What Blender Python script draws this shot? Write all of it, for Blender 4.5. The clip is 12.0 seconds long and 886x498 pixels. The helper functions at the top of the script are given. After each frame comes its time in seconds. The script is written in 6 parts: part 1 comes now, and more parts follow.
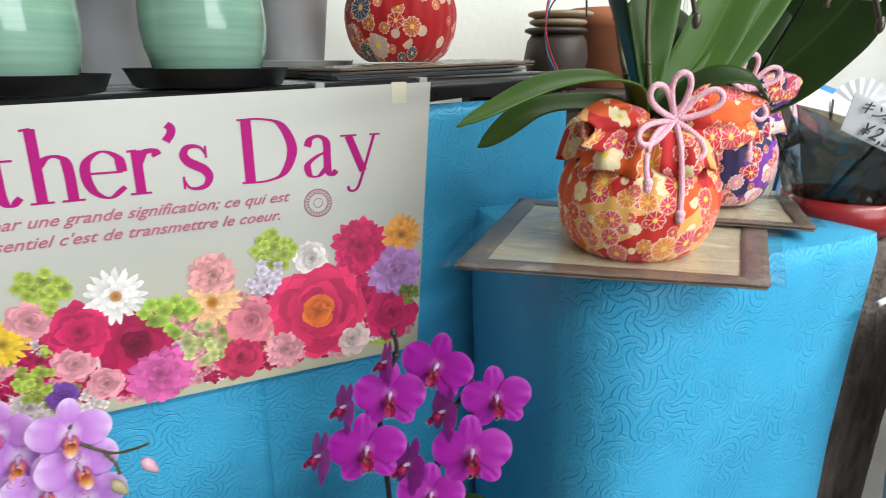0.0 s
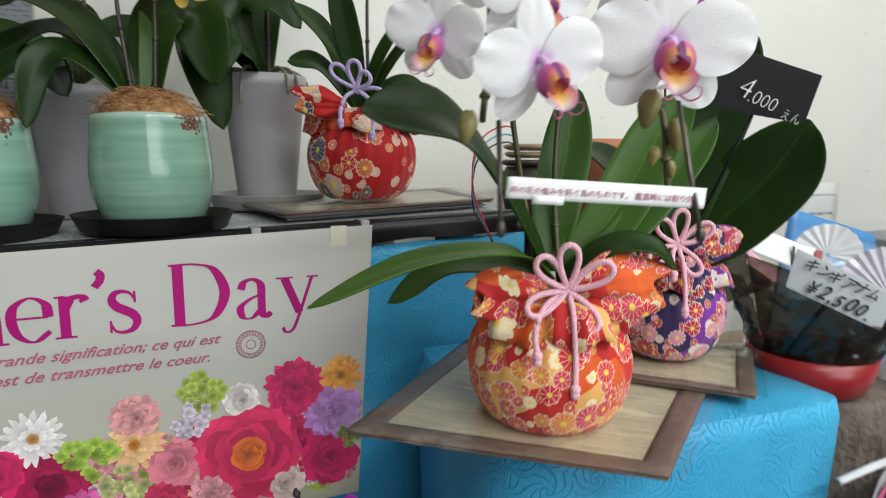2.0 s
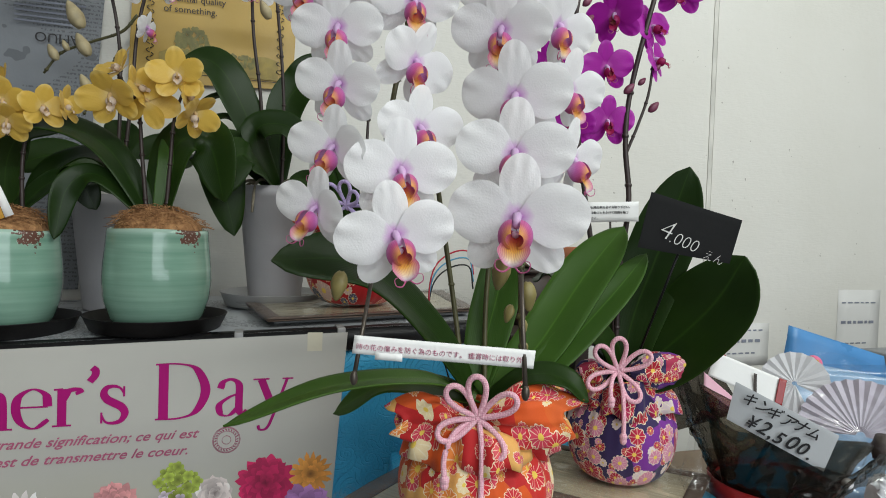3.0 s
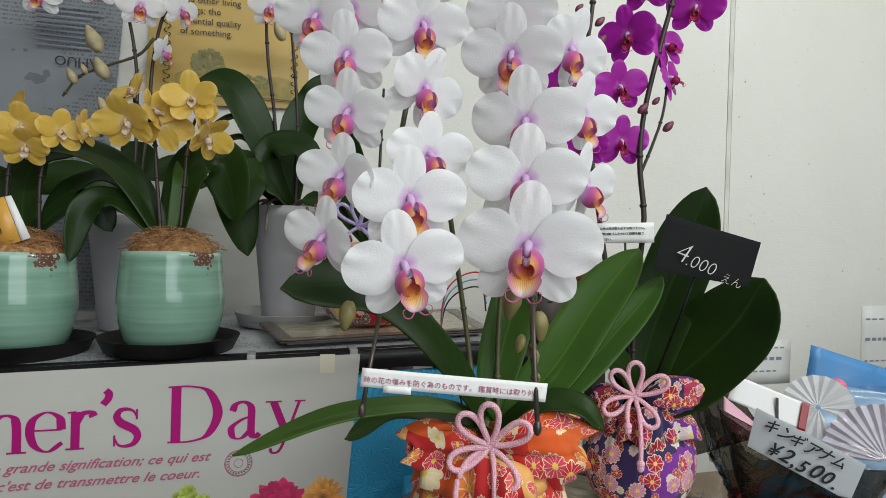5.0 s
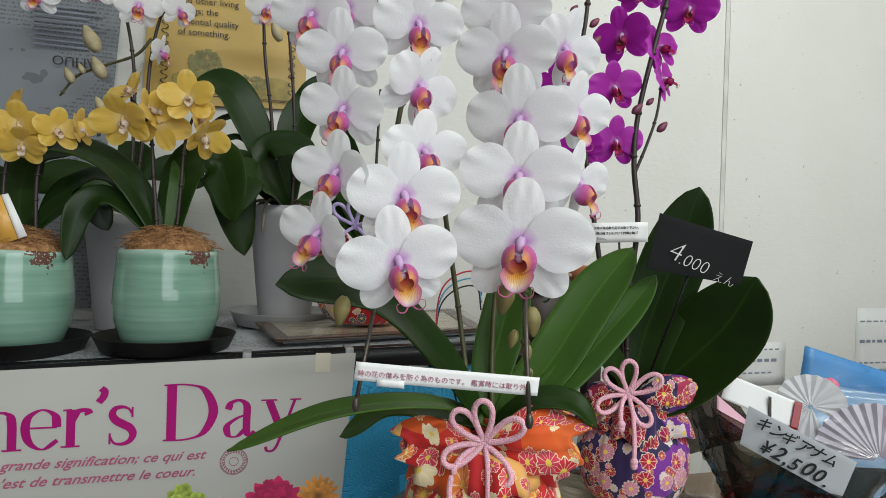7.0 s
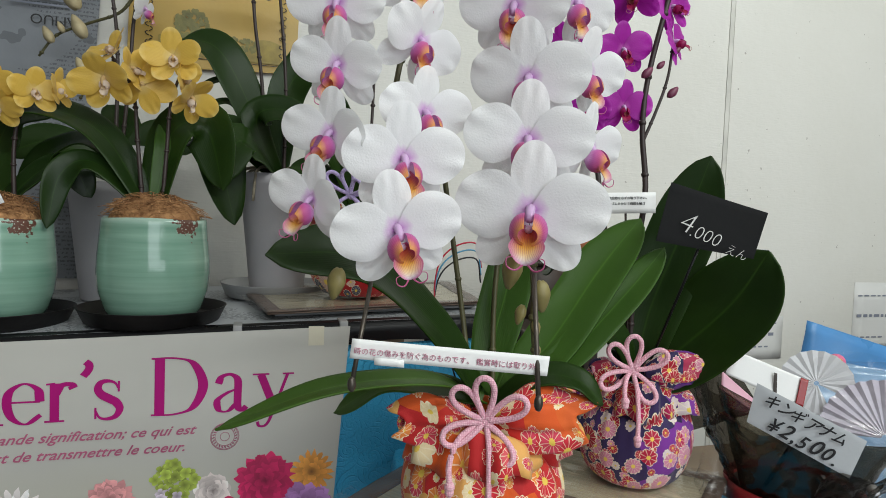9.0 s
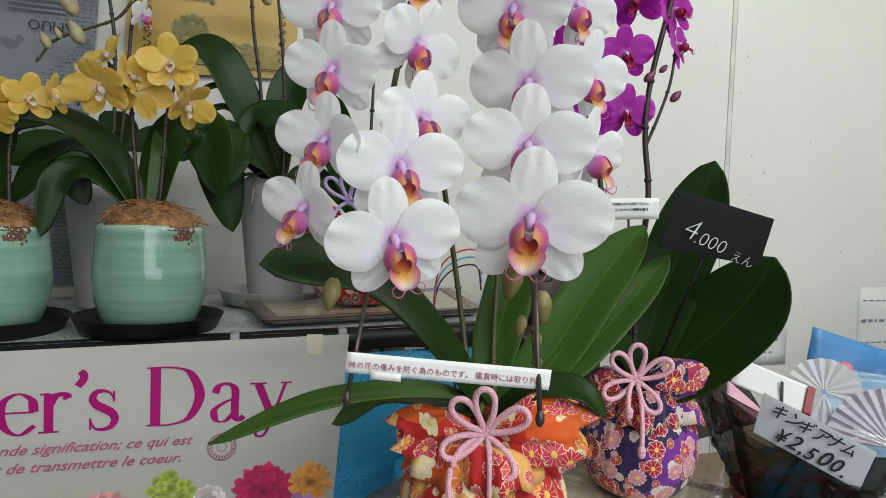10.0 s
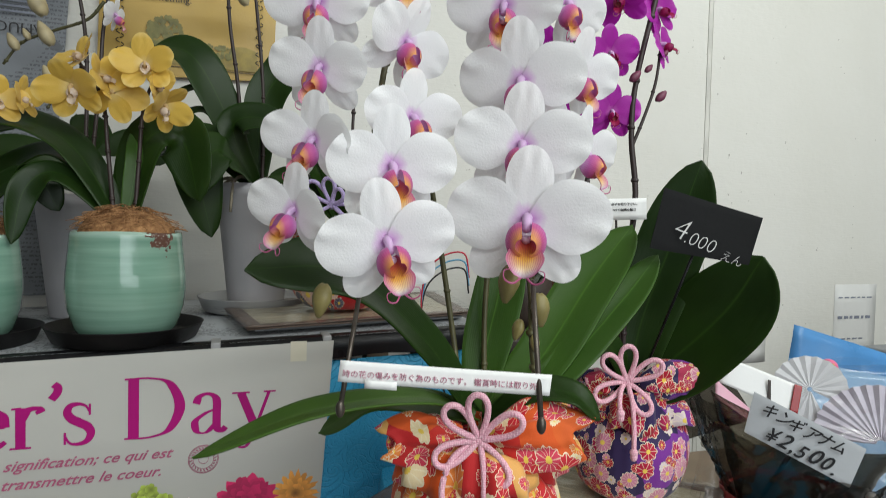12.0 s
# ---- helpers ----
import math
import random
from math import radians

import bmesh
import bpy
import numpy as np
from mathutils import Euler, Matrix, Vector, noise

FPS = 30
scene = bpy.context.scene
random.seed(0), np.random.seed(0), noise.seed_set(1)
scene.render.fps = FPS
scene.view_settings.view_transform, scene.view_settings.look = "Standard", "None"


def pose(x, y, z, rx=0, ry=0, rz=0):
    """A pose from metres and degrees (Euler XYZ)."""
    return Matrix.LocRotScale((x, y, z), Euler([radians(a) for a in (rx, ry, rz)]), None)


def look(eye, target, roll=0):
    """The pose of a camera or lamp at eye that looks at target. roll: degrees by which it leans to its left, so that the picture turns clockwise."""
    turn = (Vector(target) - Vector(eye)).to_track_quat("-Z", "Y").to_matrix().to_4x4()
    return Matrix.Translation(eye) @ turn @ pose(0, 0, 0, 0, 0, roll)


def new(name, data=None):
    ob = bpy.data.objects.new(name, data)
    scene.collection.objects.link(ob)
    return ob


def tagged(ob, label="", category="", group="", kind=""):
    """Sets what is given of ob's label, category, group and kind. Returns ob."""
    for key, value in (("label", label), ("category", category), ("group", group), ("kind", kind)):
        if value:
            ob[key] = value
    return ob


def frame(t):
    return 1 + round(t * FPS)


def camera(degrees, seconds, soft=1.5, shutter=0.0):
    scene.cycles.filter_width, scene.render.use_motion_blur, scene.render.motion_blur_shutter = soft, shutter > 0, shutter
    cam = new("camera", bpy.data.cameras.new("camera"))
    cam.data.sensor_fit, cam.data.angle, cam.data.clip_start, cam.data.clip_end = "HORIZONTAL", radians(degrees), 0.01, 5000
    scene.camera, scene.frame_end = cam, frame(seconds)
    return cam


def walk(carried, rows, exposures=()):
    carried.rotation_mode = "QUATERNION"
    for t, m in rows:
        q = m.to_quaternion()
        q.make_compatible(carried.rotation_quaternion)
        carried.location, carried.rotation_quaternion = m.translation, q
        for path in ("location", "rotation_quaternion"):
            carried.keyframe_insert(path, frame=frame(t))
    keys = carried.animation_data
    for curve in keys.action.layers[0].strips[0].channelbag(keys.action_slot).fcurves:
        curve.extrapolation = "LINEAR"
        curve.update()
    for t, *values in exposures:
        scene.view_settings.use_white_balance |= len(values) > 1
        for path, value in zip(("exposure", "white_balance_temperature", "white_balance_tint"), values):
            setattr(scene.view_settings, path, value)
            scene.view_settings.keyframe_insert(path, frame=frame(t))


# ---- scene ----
cam = camera(71.6, 12.0, soft=0.9, shutter=0.5)
METRES, EYE, TILT, LEAN, TURN = 0.48, 1.0, -17.0, 0.0, -29.0
EXPOSURES = [(0.0, 0.98), (0.5, 0.95), (1.0, 0.68), (1.5, 0.42), (2.0, 0.45), (2.5, 0.26), (3.0, 0.07), (10.0, 0.07), (12.0, 0.14)]
ROWS = [
    (0.0, 0.0, 0.0, 0.0, 0.0, -0.0, -0.0),
    (0.5, 0.0644, 0.0269, 0.0457, -0.04, 3.32, -1.72),
    (1.0, 0.1816, -0.0396, 0.1166, 2.17, 10.32, -2.13),
    (1.5, 0.1799, 0.0081, 0.1166, -3.07, 7.94, 0.17),
    (2.0, 0.2663, 0.0246, 0.1295, 4.69, 8.36, -1.72),
    (2.5, 0.5096, 0.0214, 0.2004, 10.16, 11.38, -5.98),
    (3.0, 0.5154, -0.0671, 0.211, 10.24, 15.15, -5.12),
    (5.0, 0.52, -0.0598, 0.2349, 11.73, 16.2, -5.31),
    (5.5, 0.5122, -0.054, 0.2361, 11.13, 16.16, -5.32),
    (6.0, 0.5152, -0.063, 0.2314, 11.31, 16.74, -5.36),
    (6.5, 0.5255, -0.0681, 0.2258, 11.61, 16.59, -5.42),
    (8.5, 0.5092, -0.0284, 0.2318, 10.54, 15.54, -5.35),
    (9.0, 0.5034, -0.0103, 0.2359, 10.77, 13.96, -5.58),
    (9.5, 0.5139, 0.0096, 0.2444, 10.37, 13.94, -5.19),
    (10.0, 0.503, 0.009, 0.247, 10.97, 14.35, -5.48),
    (10.5, 0.4897, 0.0144, 0.2436, 10.08, 13.98, -5.38),
    (11.0, 0.49, 0.0168, 0.2435, 9.57, 14.31, -4.65),
    (11.5, 0.4857, 0.0323, 0.2408, 9.6, 13.15, -4.49),
    (12.0, 0.4811, 0.0267, 0.2504, 9.18, 14.81, -4.26),
]
walk(cam, [(t, pose(0, 0, EYE, TILT, LEAN, TURN) @ pose(METRES * x, METRES * y, METRES * z, 90 + pitch, roll, yaw)) for t, x, y, z, yaw, pitch, roll in ROWS], EXPOSURES)

# ---- light ----
world = bpy.data.worlds.new("world")
scene.world = world
world.use_nodes = True
world.node_tree.nodes["Background"].inputs[0].default_value = (0.75, 0.86, 1.0, 1)
world.node_tree.nodes["Background"].inputs[1].default_value = 0.5
scene.view_settings.exposure = 0.0


def area_lamp(name, m, sx, sy, watts, colour):
    d = bpy.data.lights.new(name, "AREA")
    d.shape, d.size, d.size_y, d.energy, d.color = "RECTANGLE", sx, sy, watts, colour
    ob = new(name, d)
    ob.matrix_world = m
    return ob


# daylight through the shop window behind the camera, and three tube lights on the ceiling
area_lamp("window_light", look((0.80, -2.28, 1.45), (0.60, 0.6, 1.05)), 1.9, 1.7, 26, (0.90, 0.96, 1.0))
TUBES = ((0.15, -1.25, 12), (1.45, -1.25, 14), (1.45, -0.15, 9))
for lx, ly, watts in TUBES:
    area_lamp("tube_light", look((lx, ly, 2.34), (lx - 0.15, ly + 0.95, 1.0)), 1.2, 0.05, watts, (0.95, 1.0, 0.965))


# ---- helpers ----
V = Vector


def part(name, bm, material, parent=None, label="", smooth=True, solid=0.0, bevel=0.0):
    me = bpy.data.meshes.new(name)
    bm.normal_update()
    bm.to_mesh(me)
    bm.free()
    for m in (material if isinstance(material, (list, tuple)) else [material]):
        me.materials.append(m)
    if smooth:
        me.shade_smooth()
    return mesh_part(name, me, parent, label, solid, bevel)


def mesh_part(name, me, parent=None, label="", solid=0.0, bevel=0.0):
    ob = new(name, me)
    if parent:
        ob.parent = parent
        if parent.type == "EMPTY":
            ob.matrix_parent_inverse = parent.matrix_basis.inverted()
    if label:
        ob["label"] = label
    if solid:
        s = ob.modifiers.new("thickness", "SOLIDIFY")
        s.thickness, s.offset = solid, 0
        if name in ("card", "sheet", "strip", "leaf"):
            ob.modifiers.new("even_shading", "WEIGHTED_NORMAL")
    if bevel:
        b = ob.modifiers.new("bevel", "BEVEL")
        b.width, b.segments = bevel, 2
    return ob


def thing(name, label, category, at=(0, 0, 0), rz=0.0, group="", kind=""):
    ob = new(name)
    ob.empty_display_size = 0.02
    ob.matrix_basis = pose(*at, 0, 0, rz)
    return tagged(ob, label, category, group, kind)


def box(bm, x0, x1, y0, y1, z0, z1, mi=0):
    vs = [bm.verts.new((x, y, z)) for z in (z0, z1) for x, y in ((x0, y0), (x1, y0), (x1, y1), (x0, y1))]
    for q in ((3, 2, 1, 0), (4, 5, 6, 7), (0, 1, 5, 4), (1, 2, 6, 5), (2, 3, 7, 6), (3, 0, 4, 7)):
        bm.faces.new([vs[i] for i in q]).material_index = mi
    return bm


def surf(bm, nu, nv, fn, uvfn=None, mi=0):
    """A grid surface: fn(u, v) with u and v from 0 to 1."""
    layer = bm.loops.layers.uv.verify()
    rows = [[bm.verts.new(fn(i / nu, j / nv)) for i in range(nu + 1)] for j in range(nv + 1)]
    for j in range(nv):
        for i in range(nu):
            ids = ((i, j), (i + 1, j), (i + 1, j + 1), (i, j + 1))
            fc = bm.faces.new([rows[b][a] for a, b in ids])
            fc.material_index = mi
            for lp, (a, b) in zip(fc.loops, ids):
                lp[layer].uv = uvfn(a / nu, b / nv) if uvfn else (a / nu, b / nv)
    return bm


def spline(pts, n):
    """n + 1 points of a smooth curve through pts."""
    p = [V(q) for q in pts]
    p = [2 * p[0] - p[1]] + p + [2 * p[-1] - p[-2]]
    out, m = [], len(p) - 3
    for k in range(n + 1):
        s = min(k * m / n, m - 1e-6)
        i = int(s)
        t = s - i
        a, b, c, d = p[i:i + 4]
        out.append(0.5 * (2 * b + (c - a) * t + (2 * a - 5 * b + 4 * c - d) * t * t + (3 * b - a - 3 * c + d) * t ** 3))
    return out


def tube(bm, pts, r0, r1=None, sides=8, mi=0, closed=False):
    r1 = r0 if r1 is None else r1
    n, rings, ref = len(pts), [], V((0.31, 0.2, 0.93))
    for k, p in enumerate(pts):
        t = (pts[min(k + 1, n - 1)] - pts[max(k - 1, 0)]).normalized()
        a = t.cross(ref)
        if a.length < 0.05:
            a = t.cross(V((1, 0, 0)))
        a.normalize()
        b = t.cross(a)
        r = r0 + (r1 - r0) * k / max(n - 1, 1)
        rings.append([bm.verts.new(p + r * (math.cos(6.2832 * j / sides) * a + math.sin(6.2832 * j / sides) * b)) for j in range(sides)])
    for k in range(n - 1):
        for j in range(sides):
            q = (j + 1) % sides
            bm.faces.new((rings[k][j], rings[k][q], rings[k + 1][q], rings[k + 1][j])).material_index = mi
    if not closed:
        bm.faces.new(rings[0][::-1]).material_index = mi
        bm.faces.new(rings[-1]).material_index = mi
    return bm


def ball(bm, c, r, sx=1.0, sy=1.0, sz=1.0, seg=10, m=None):
    mm = (m or Matrix.Translation(c)) @ Matrix.Diagonal((r * sx, r * sy, r * sz, 1))
    bmesh.ops.create_uvsphere(bm, u_segments=seg, v_segments=max(6, seg - 2), radius=1, matrix=mm)
    return bm


def lathe(bm, prof, seg=40, c=(0, 0, 0), wobble=None, mi=0):
    """prof: (radius, height) from the bottom up."""
    cx, cy, cz = c
    n = len(prof) - 1

    def fn(u, v):
        r, z = prof[round(v * n)]
        a = 6.28318 * u
        if wobble:
            r, z = wobble(a, r, z)
        return (cx + r * math.cos(a), cy + r * math.sin(a), cz + z)
    length = max(p[0] for p in prof) * 6.283
    surf(bm, seg, n, fn, lambda u, v: (u * length, prof[round(v * n)][1]), mi)
    bmesh.ops.remove_doubles(bm, verts=bm.verts, dist=1e-6)
    return bm


def writing(name, body, size, m, material, parent, shear=0.0, align="LEFT", label="", width=1.0, depth=0.0002, thin=0.0):
    c = bpy.data.curves.new(name, "FONT")
    c.body, c.size, c.shear, c.align_x, c.extrude, c.resolution_u = body, size, shear, align, depth, 3
    c.offset = -thin * size
    tmp = new(name, c)
    bpy.context.view_layer.update()
    me = bpy.data.meshes.new_from_object(tmp.evaluated_get(bpy.context.evaluated_depsgraph_get()))
    bpy.data.objects.remove(tmp)
    me.materials.clear()
    me.materials.append(material)
    ob = mesh_part(name, me, parent, label)
    ob.matrix_basis = m @ Matrix.Diagonal((width, 1, 1, 1))
    return ob


def frame_on(p, right, up):
    """The pose whose x runs along right and y along up, with z towards the viewer."""
    r = V(right).normalized()
    n = r.cross(V(up)).normalized()
    u = n.cross(r)
    m = Matrix((r, u, n)).transposed().to_4x4()
    m.translation = V(p)
    return m


# ---- materials ----
class Nodes:
    """Short forms for the nodes of one material."""

    def __init__(self, name):
        self.m = bpy.data.materials.new(name)
        self.m.use_nodes = True
        self.t = self.m.node_tree
        self.b = self.t.nodes["Principled BSDF"]

    def set(self, sock, v):
        if isinstance(v, bpy.types.NodeSocket):
            self.t.links.new(v, sock)
        elif v is not None:
            sock.default_value = (*v, 1) if hasattr(v, "__len__") and len(v) == 3 and sock.type == "RGBA" else v

    def coord(self, which="Object"):
        return self.t.nodes.new("ShaderNodeTexCoord").outputs[which]

    def math(self, op, a, b=0.0, c=0.0):
        n = self.t.nodes.new("ShaderNodeMath")
        n.operation = op
        self.set(n.inputs[0], a), self.set(n.inputs[1], b), self.set(n.inputs[2], c)
        return n.outputs[0]

    def vec(self, op, a, b=(0, 0, 0)):
        n = self.t.nodes.new("ShaderNodeVectorMath")
        n.operation = op
        self.set(n.inputs[0], a), self.set(n.inputs[1], b)
        return n.outputs[0]

    def length(self, a):
        n = self.t.nodes.new("ShaderNodeVectorMath")
        n.operation = "LENGTH"
        self.set(n.inputs[0], a)
        return n.outputs["Value"]

    def noise(self, scale, vec=None, detail=3.0, rough=0.5):
        n = self.t.nodes.new("ShaderNodeTexNoise")
        self.set(n.inputs["Vector"], vec if vec is not None else self.coord())
        self.set(n.inputs["Scale"], scale), self.set(n.inputs["Detail"], detail), self.set(n.inputs["Roughness"], rough)
        return n.outputs["Fac"]

    def cells(self, scale, vec, rnd=1.0, flat=True):
        n = self.t.nodes.new("ShaderNodeTexVoronoi")
        n.voronoi_dimensions = "2D" if flat else "3D"
        self.set(n.inputs["Vector"], vec), self.set(n.inputs["Scale"], scale), self.set(n.inputs["Randomness"], rnd)
        return n.outputs["Distance"], n.outputs["Color"], n.outputs["Position"]

    def xyz(self, v):
        n = self.t.nodes.new("ShaderNodeSeparateXYZ")
        self.set(n.inputs[0], v)
        return n.outputs

    def ramp(self, fac, stops, hard=False):
        n = self.t.nodes.new("ShaderNodeValToRGB")
        if hard:
            n.color_ramp.interpolation = "CONSTANT"
        e = n.color_ramp.elements
        while len(e) < len(stops):
            e.new(0.5)
        for el, (p, c) in zip(e, stops):
            el.position, el.color = p, (*c, 1) if hasattr(c, "__len__") else (c, c, c, 1)
        self.set(n.inputs[0], fac)
        return n.outputs[0]

    def mix(self, fac, a, b, how="MIX"):
        n = self.t.nodes.new("ShaderNodeMix")
        n.data_type, n.blend_type = "RGBA", how
        self.set(n.inputs[0], fac), self.set(n.inputs[6], a), self.set(n.inputs[7], b)
        return n.outputs[2]

    def random(self):
        return self.t.nodes.new("ShaderNodeObjectInfo").outputs["Random"]

    def bump(self, height, strength=0.3, dist=0.002):
        n = self.t.nodes.new("ShaderNodeBump")
        n.inputs["Strength"].default_value, n.inputs["Distance"].default_value = strength, dist
        self.set(n.inputs["Height"], height)
        self.t.links.new(n.outputs[0], self.b.inputs["Normal"])

    def end(self, colour, rough=0.5, metal=0.0, spec=0.5, sheen=0.0, thin=0.0, thincol=None, coat=0.0):
        b = self.b.inputs
        self.set(b["Base Color"], colour), self.set(b["Roughness"], rough), self.set(b["Metallic"], metal)
        b["Specular IOR Level"].default_value, b["Sheen Weight"].default_value = spec, sheen
        b["Coat Weight"].default_value = coat
        if thin:
            tr = self.t.nodes.new("ShaderNodeBsdfTranslucent")
            self.set(tr.inputs[0], thincol if thincol is not None else colour)
            mx = self.t.nodes.new("ShaderNodeMixShader")
            mx.inputs[0].default_value = thin
            self.t.links.new(self.b.outputs[0], mx.inputs[1])
            self.t.links.new(tr.outputs[0], mx.inputs[2])
            self.t.links.new(mx.outputs[0], self.t.nodes["Material Output"].inputs[0])
        return self.m


def plain(name, col, rough=0.5, var=0.25, scale=12.0, fine=260.0, bump=0.15, metal=0.0, spec=0.5, sheen=0.0, thin=0.0, coat=0.0, dist=0.001):
    """A surface of one colour with stains, grain and fine relief."""
    n = Nodes(name)
    dark, lite = tuple(c * (1 - var) for c in col), tuple(min(1, c * (1 + var * 0.5)) for c in col)
    a = n.ramp(n.noise(scale, detail=5), ((0.3, dark), (0.7, lite)))
    c = n.mix(n.math("MULTIPLY", n.noise(fine), var * 0.8), a, dark)
    if bump:
        n.bump(n.noise(fine), bump, dist)
    r = n.math("MULTIPLY_ADD", n.noise(scale * 2), 0.2, rough - 0.1)
    return n.end(c, r, metal, spec, sheen, thin, coat=coat)


def clear(name, tint=(1, 1, 1), rough=0.02, amount=0.8, crinkle=0.6, scale=35.0):
    """Clear film: mostly see-through, with gloss on its wrinkles."""
    n = Nodes(name)
    tr, gl = n.t.nodes.new("ShaderNodeBsdfTransparent"), n.t.nodes.new("ShaderNodeBsdfGlossy")
    n.set(tr.inputs[0], tint)
    gl.inputs["Roughness"].default_value = rough + 0.06
    bp = n.t.nodes.new("ShaderNodeBump")
    bp.inputs["Strength"].default_value, bp.inputs["Distance"].default_value = crinkle, 0.004
    n.set(bp.inputs["Height"], n.noise(scale, detail=4))
    n.t.links.new(bp.outputs[0], gl.inputs["Normal"])
    fr = n.t.nodes.new("ShaderNodeLayerWeight")
    n.t.links.new(bp.outputs[0], fr.inputs["Normal"])
    mx = n.t.nodes.new("ShaderNodeMixShader")
    n.set(mx.inputs[0], n.math("MULTIPLY_ADD", n.math("POWER", fr.outputs["Facing"], 5.0), 0.5, 0.015 + (1 - amount) * 0.25))
    n.t.links.new(tr.outputs[0], mx.inputs[1]), n.t.links.new(gl.outputs[0], mx.inputs[2])
    n.t.links.new(mx.outputs[0], n.t.nodes["Material Output"].inputs[0])
    return n.m


def wall_paint():
    n = Nodes("old_white_wall_paint")
    o = n.coord()
    a = n.ramp(n.noise(1.6, o, 5), ((0.3, (0.66, 0.65, 0.60)), (0.7, (0.76, 0.755, 0.72))))
    s = n.xyz(o)
    grain = n.noise(1.0, n.vec("MULTIPLY", o, (45, 45, 380)), 2)
    a = n.mix(n.math("MULTIPLY", grain, 0.10), a, (0.5, 0.48, 0.42))
    spots = n.math("MULTIPLY", n.math("GREATER_THAN", n.noise(75, o, 3), 0.725), n.math("GREATER_THAN", n.noise(5, o, 2), 0.48))
    a = n.mix(n.math("MULTIPLY", spots, 0.6), a, (0.22, 0.2, 0.17))
    n.bump(n.math("ADD", n.math("MULTIPLY", grain, 0.5), n.noise(60, o, 4)), 0.35, 0.002)
    return n.end(a, 0.65)


def emboss(name, c0, c1):
    """Blue paper with pressed scrolls; shade in the grooves is put into the colour."""
    n = Nodes(name)
    uv = n.coord("UV")
    wob = uv
    d, col, pos = n.cells(30.0, wob, 0.9)
    v = n.xyz(n.vec("SUBTRACT", wob, pos))
    ang = n.math("ARCTAN2", v[1], v[0])
    rnd = n.xyz(col)[0]
    sgn = n.math("SUBTRACT", n.math("MULTIPLY", n.math("GREATER_THAN", rnd, 0.5), 2.0), 1.0)
    wave = n.math("MULTIPLY", n.noise(30, uv, 2), 5.0)
    curl = n.math("MULTIPLY", ang, sgn)
    sp = n.math("ABSOLUTE", n.math("SINE", n.math("ADD", n.math("ADD", n.math("MULTIPLY", d, 21.0), curl), wave)))
    fern = n.math("ABSOLUTE", n.math("SINE", n.math("ADD", n.math("MULTIPLY", curl, 4.0), n.math("ADD", n.math("MULTIPLY", d, 13.0), wave))))
    core = n.math("LESS_THAN", d, n.math("MULTIPLY_ADD", rnd, 0.2, 0.18))
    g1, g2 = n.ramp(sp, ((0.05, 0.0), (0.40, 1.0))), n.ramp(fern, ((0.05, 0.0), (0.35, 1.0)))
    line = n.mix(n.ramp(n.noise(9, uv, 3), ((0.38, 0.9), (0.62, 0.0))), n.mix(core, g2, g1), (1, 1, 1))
    base = n.ramp(n.noise(5, None, 4), ((0.3, c0), (0.7, c1)))
    # Groove shade painted as a darker blue, besides the bump below.
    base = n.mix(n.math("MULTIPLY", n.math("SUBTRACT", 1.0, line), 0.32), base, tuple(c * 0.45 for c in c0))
    base = n.mix(n.math("MULTIPLY", n.noise(500), 0.12), base, tuple(min(1, c * 1.4) for c in c1))
    n.bump(n.math("ADD", line, n.math("MULTIPLY", n.noise(400), 0.5)), 0.6, 0.0030)
    return n.end(base, 0.42, spec=0.4)


def kimono(name, grounds, blooms, scale=34.0, bare=0.16):
    """Printed cotton crepe: patches of ground colour strewn with round blossoms."""
    n = Nodes(name)
    uv = n.coord("UV")
    k = len(grounds)
    _, pc, _ = n.cells(scale * 0.7, n.vec("ADD", uv, (0.37, 0.11, 0)))
    c = n.ramp(n.xyz(pc)[0], [(i / k, g) for i, g in enumerate(grounds)], True)
    for layer, (sc, shift, petals) in enumerate(((scale * 2.3, (0.13, 0.77, 0), 10), (scale * 1.5, (0.51, 0.23, 0), 8), (scale * 1.0, (0, 0, 0), 12))):
        p = n.vec("ADD", uv, shift)
        d, col, pos = n.cells(sc, p, 0.9)
        v = n.xyz(n.vec("SUBTRACT", p, pos))
        ang = n.math("ARCTAN2", v[1], v[0])
        s = n.xyz(col)
        ang = n.math("ADD", ang, n.math("MULTIPLY", s[2], 6.0))
        edge = n.math("MULTIPLY_ADD", n.math("ABSOLUTE", n.math("COSINE", n.math("MULTIPLY", ang, petals / 2))), 0.07, 0.33)
        edge = n.math("MULTIPLY", edge, n.math("MULTIPLY_ADD", s[1], 0.5, 0.75))
        m = n.math("LESS_THAN", d, edge)
        rim = n.math("LESS_THAN", d, n.math("MULTIPLY", edge, 0.93))
        eye = n.math("LESS_THAN", d, n.math("MULTIPLY", edge, 0.25))
        ray = n.math("GREATER_THAN", n.math("COSINE", n.math("MULTIPLY", ang, petals)), 0.86)
        kb = len(blooms)
        bc = n.ramp(s[0], [(i / kb, b) for i, b in enumerate(blooms)], True)
        inner = n.mix(n.math("MULTIPLY", ray, 0.6), bc, (0.9, 0.82, 0.62))
        fc = n.mix(rim, (0.88, 0.80, 0.58), inner)
        fc = n.mix(eye, fc, (0.85, 0.62, 0.10))
        on = n.math("MULTIPLY", m, n.math("GREATER_THAN", s[2], bare + (0.26, 0.16, 0.06)[layer]))
        c = n.mix(on, c, fc)
    c = n.mix(n.math("MULTIPLY", n.noise(900), 0.18), c, tuple(x * 0.4 for x in grounds[0]))
    n.bump(n.noise(1400, None, 2), 0.35, 0.0008)
    return n.end(c, 0.62, spec=0.25, sheen=0.15)


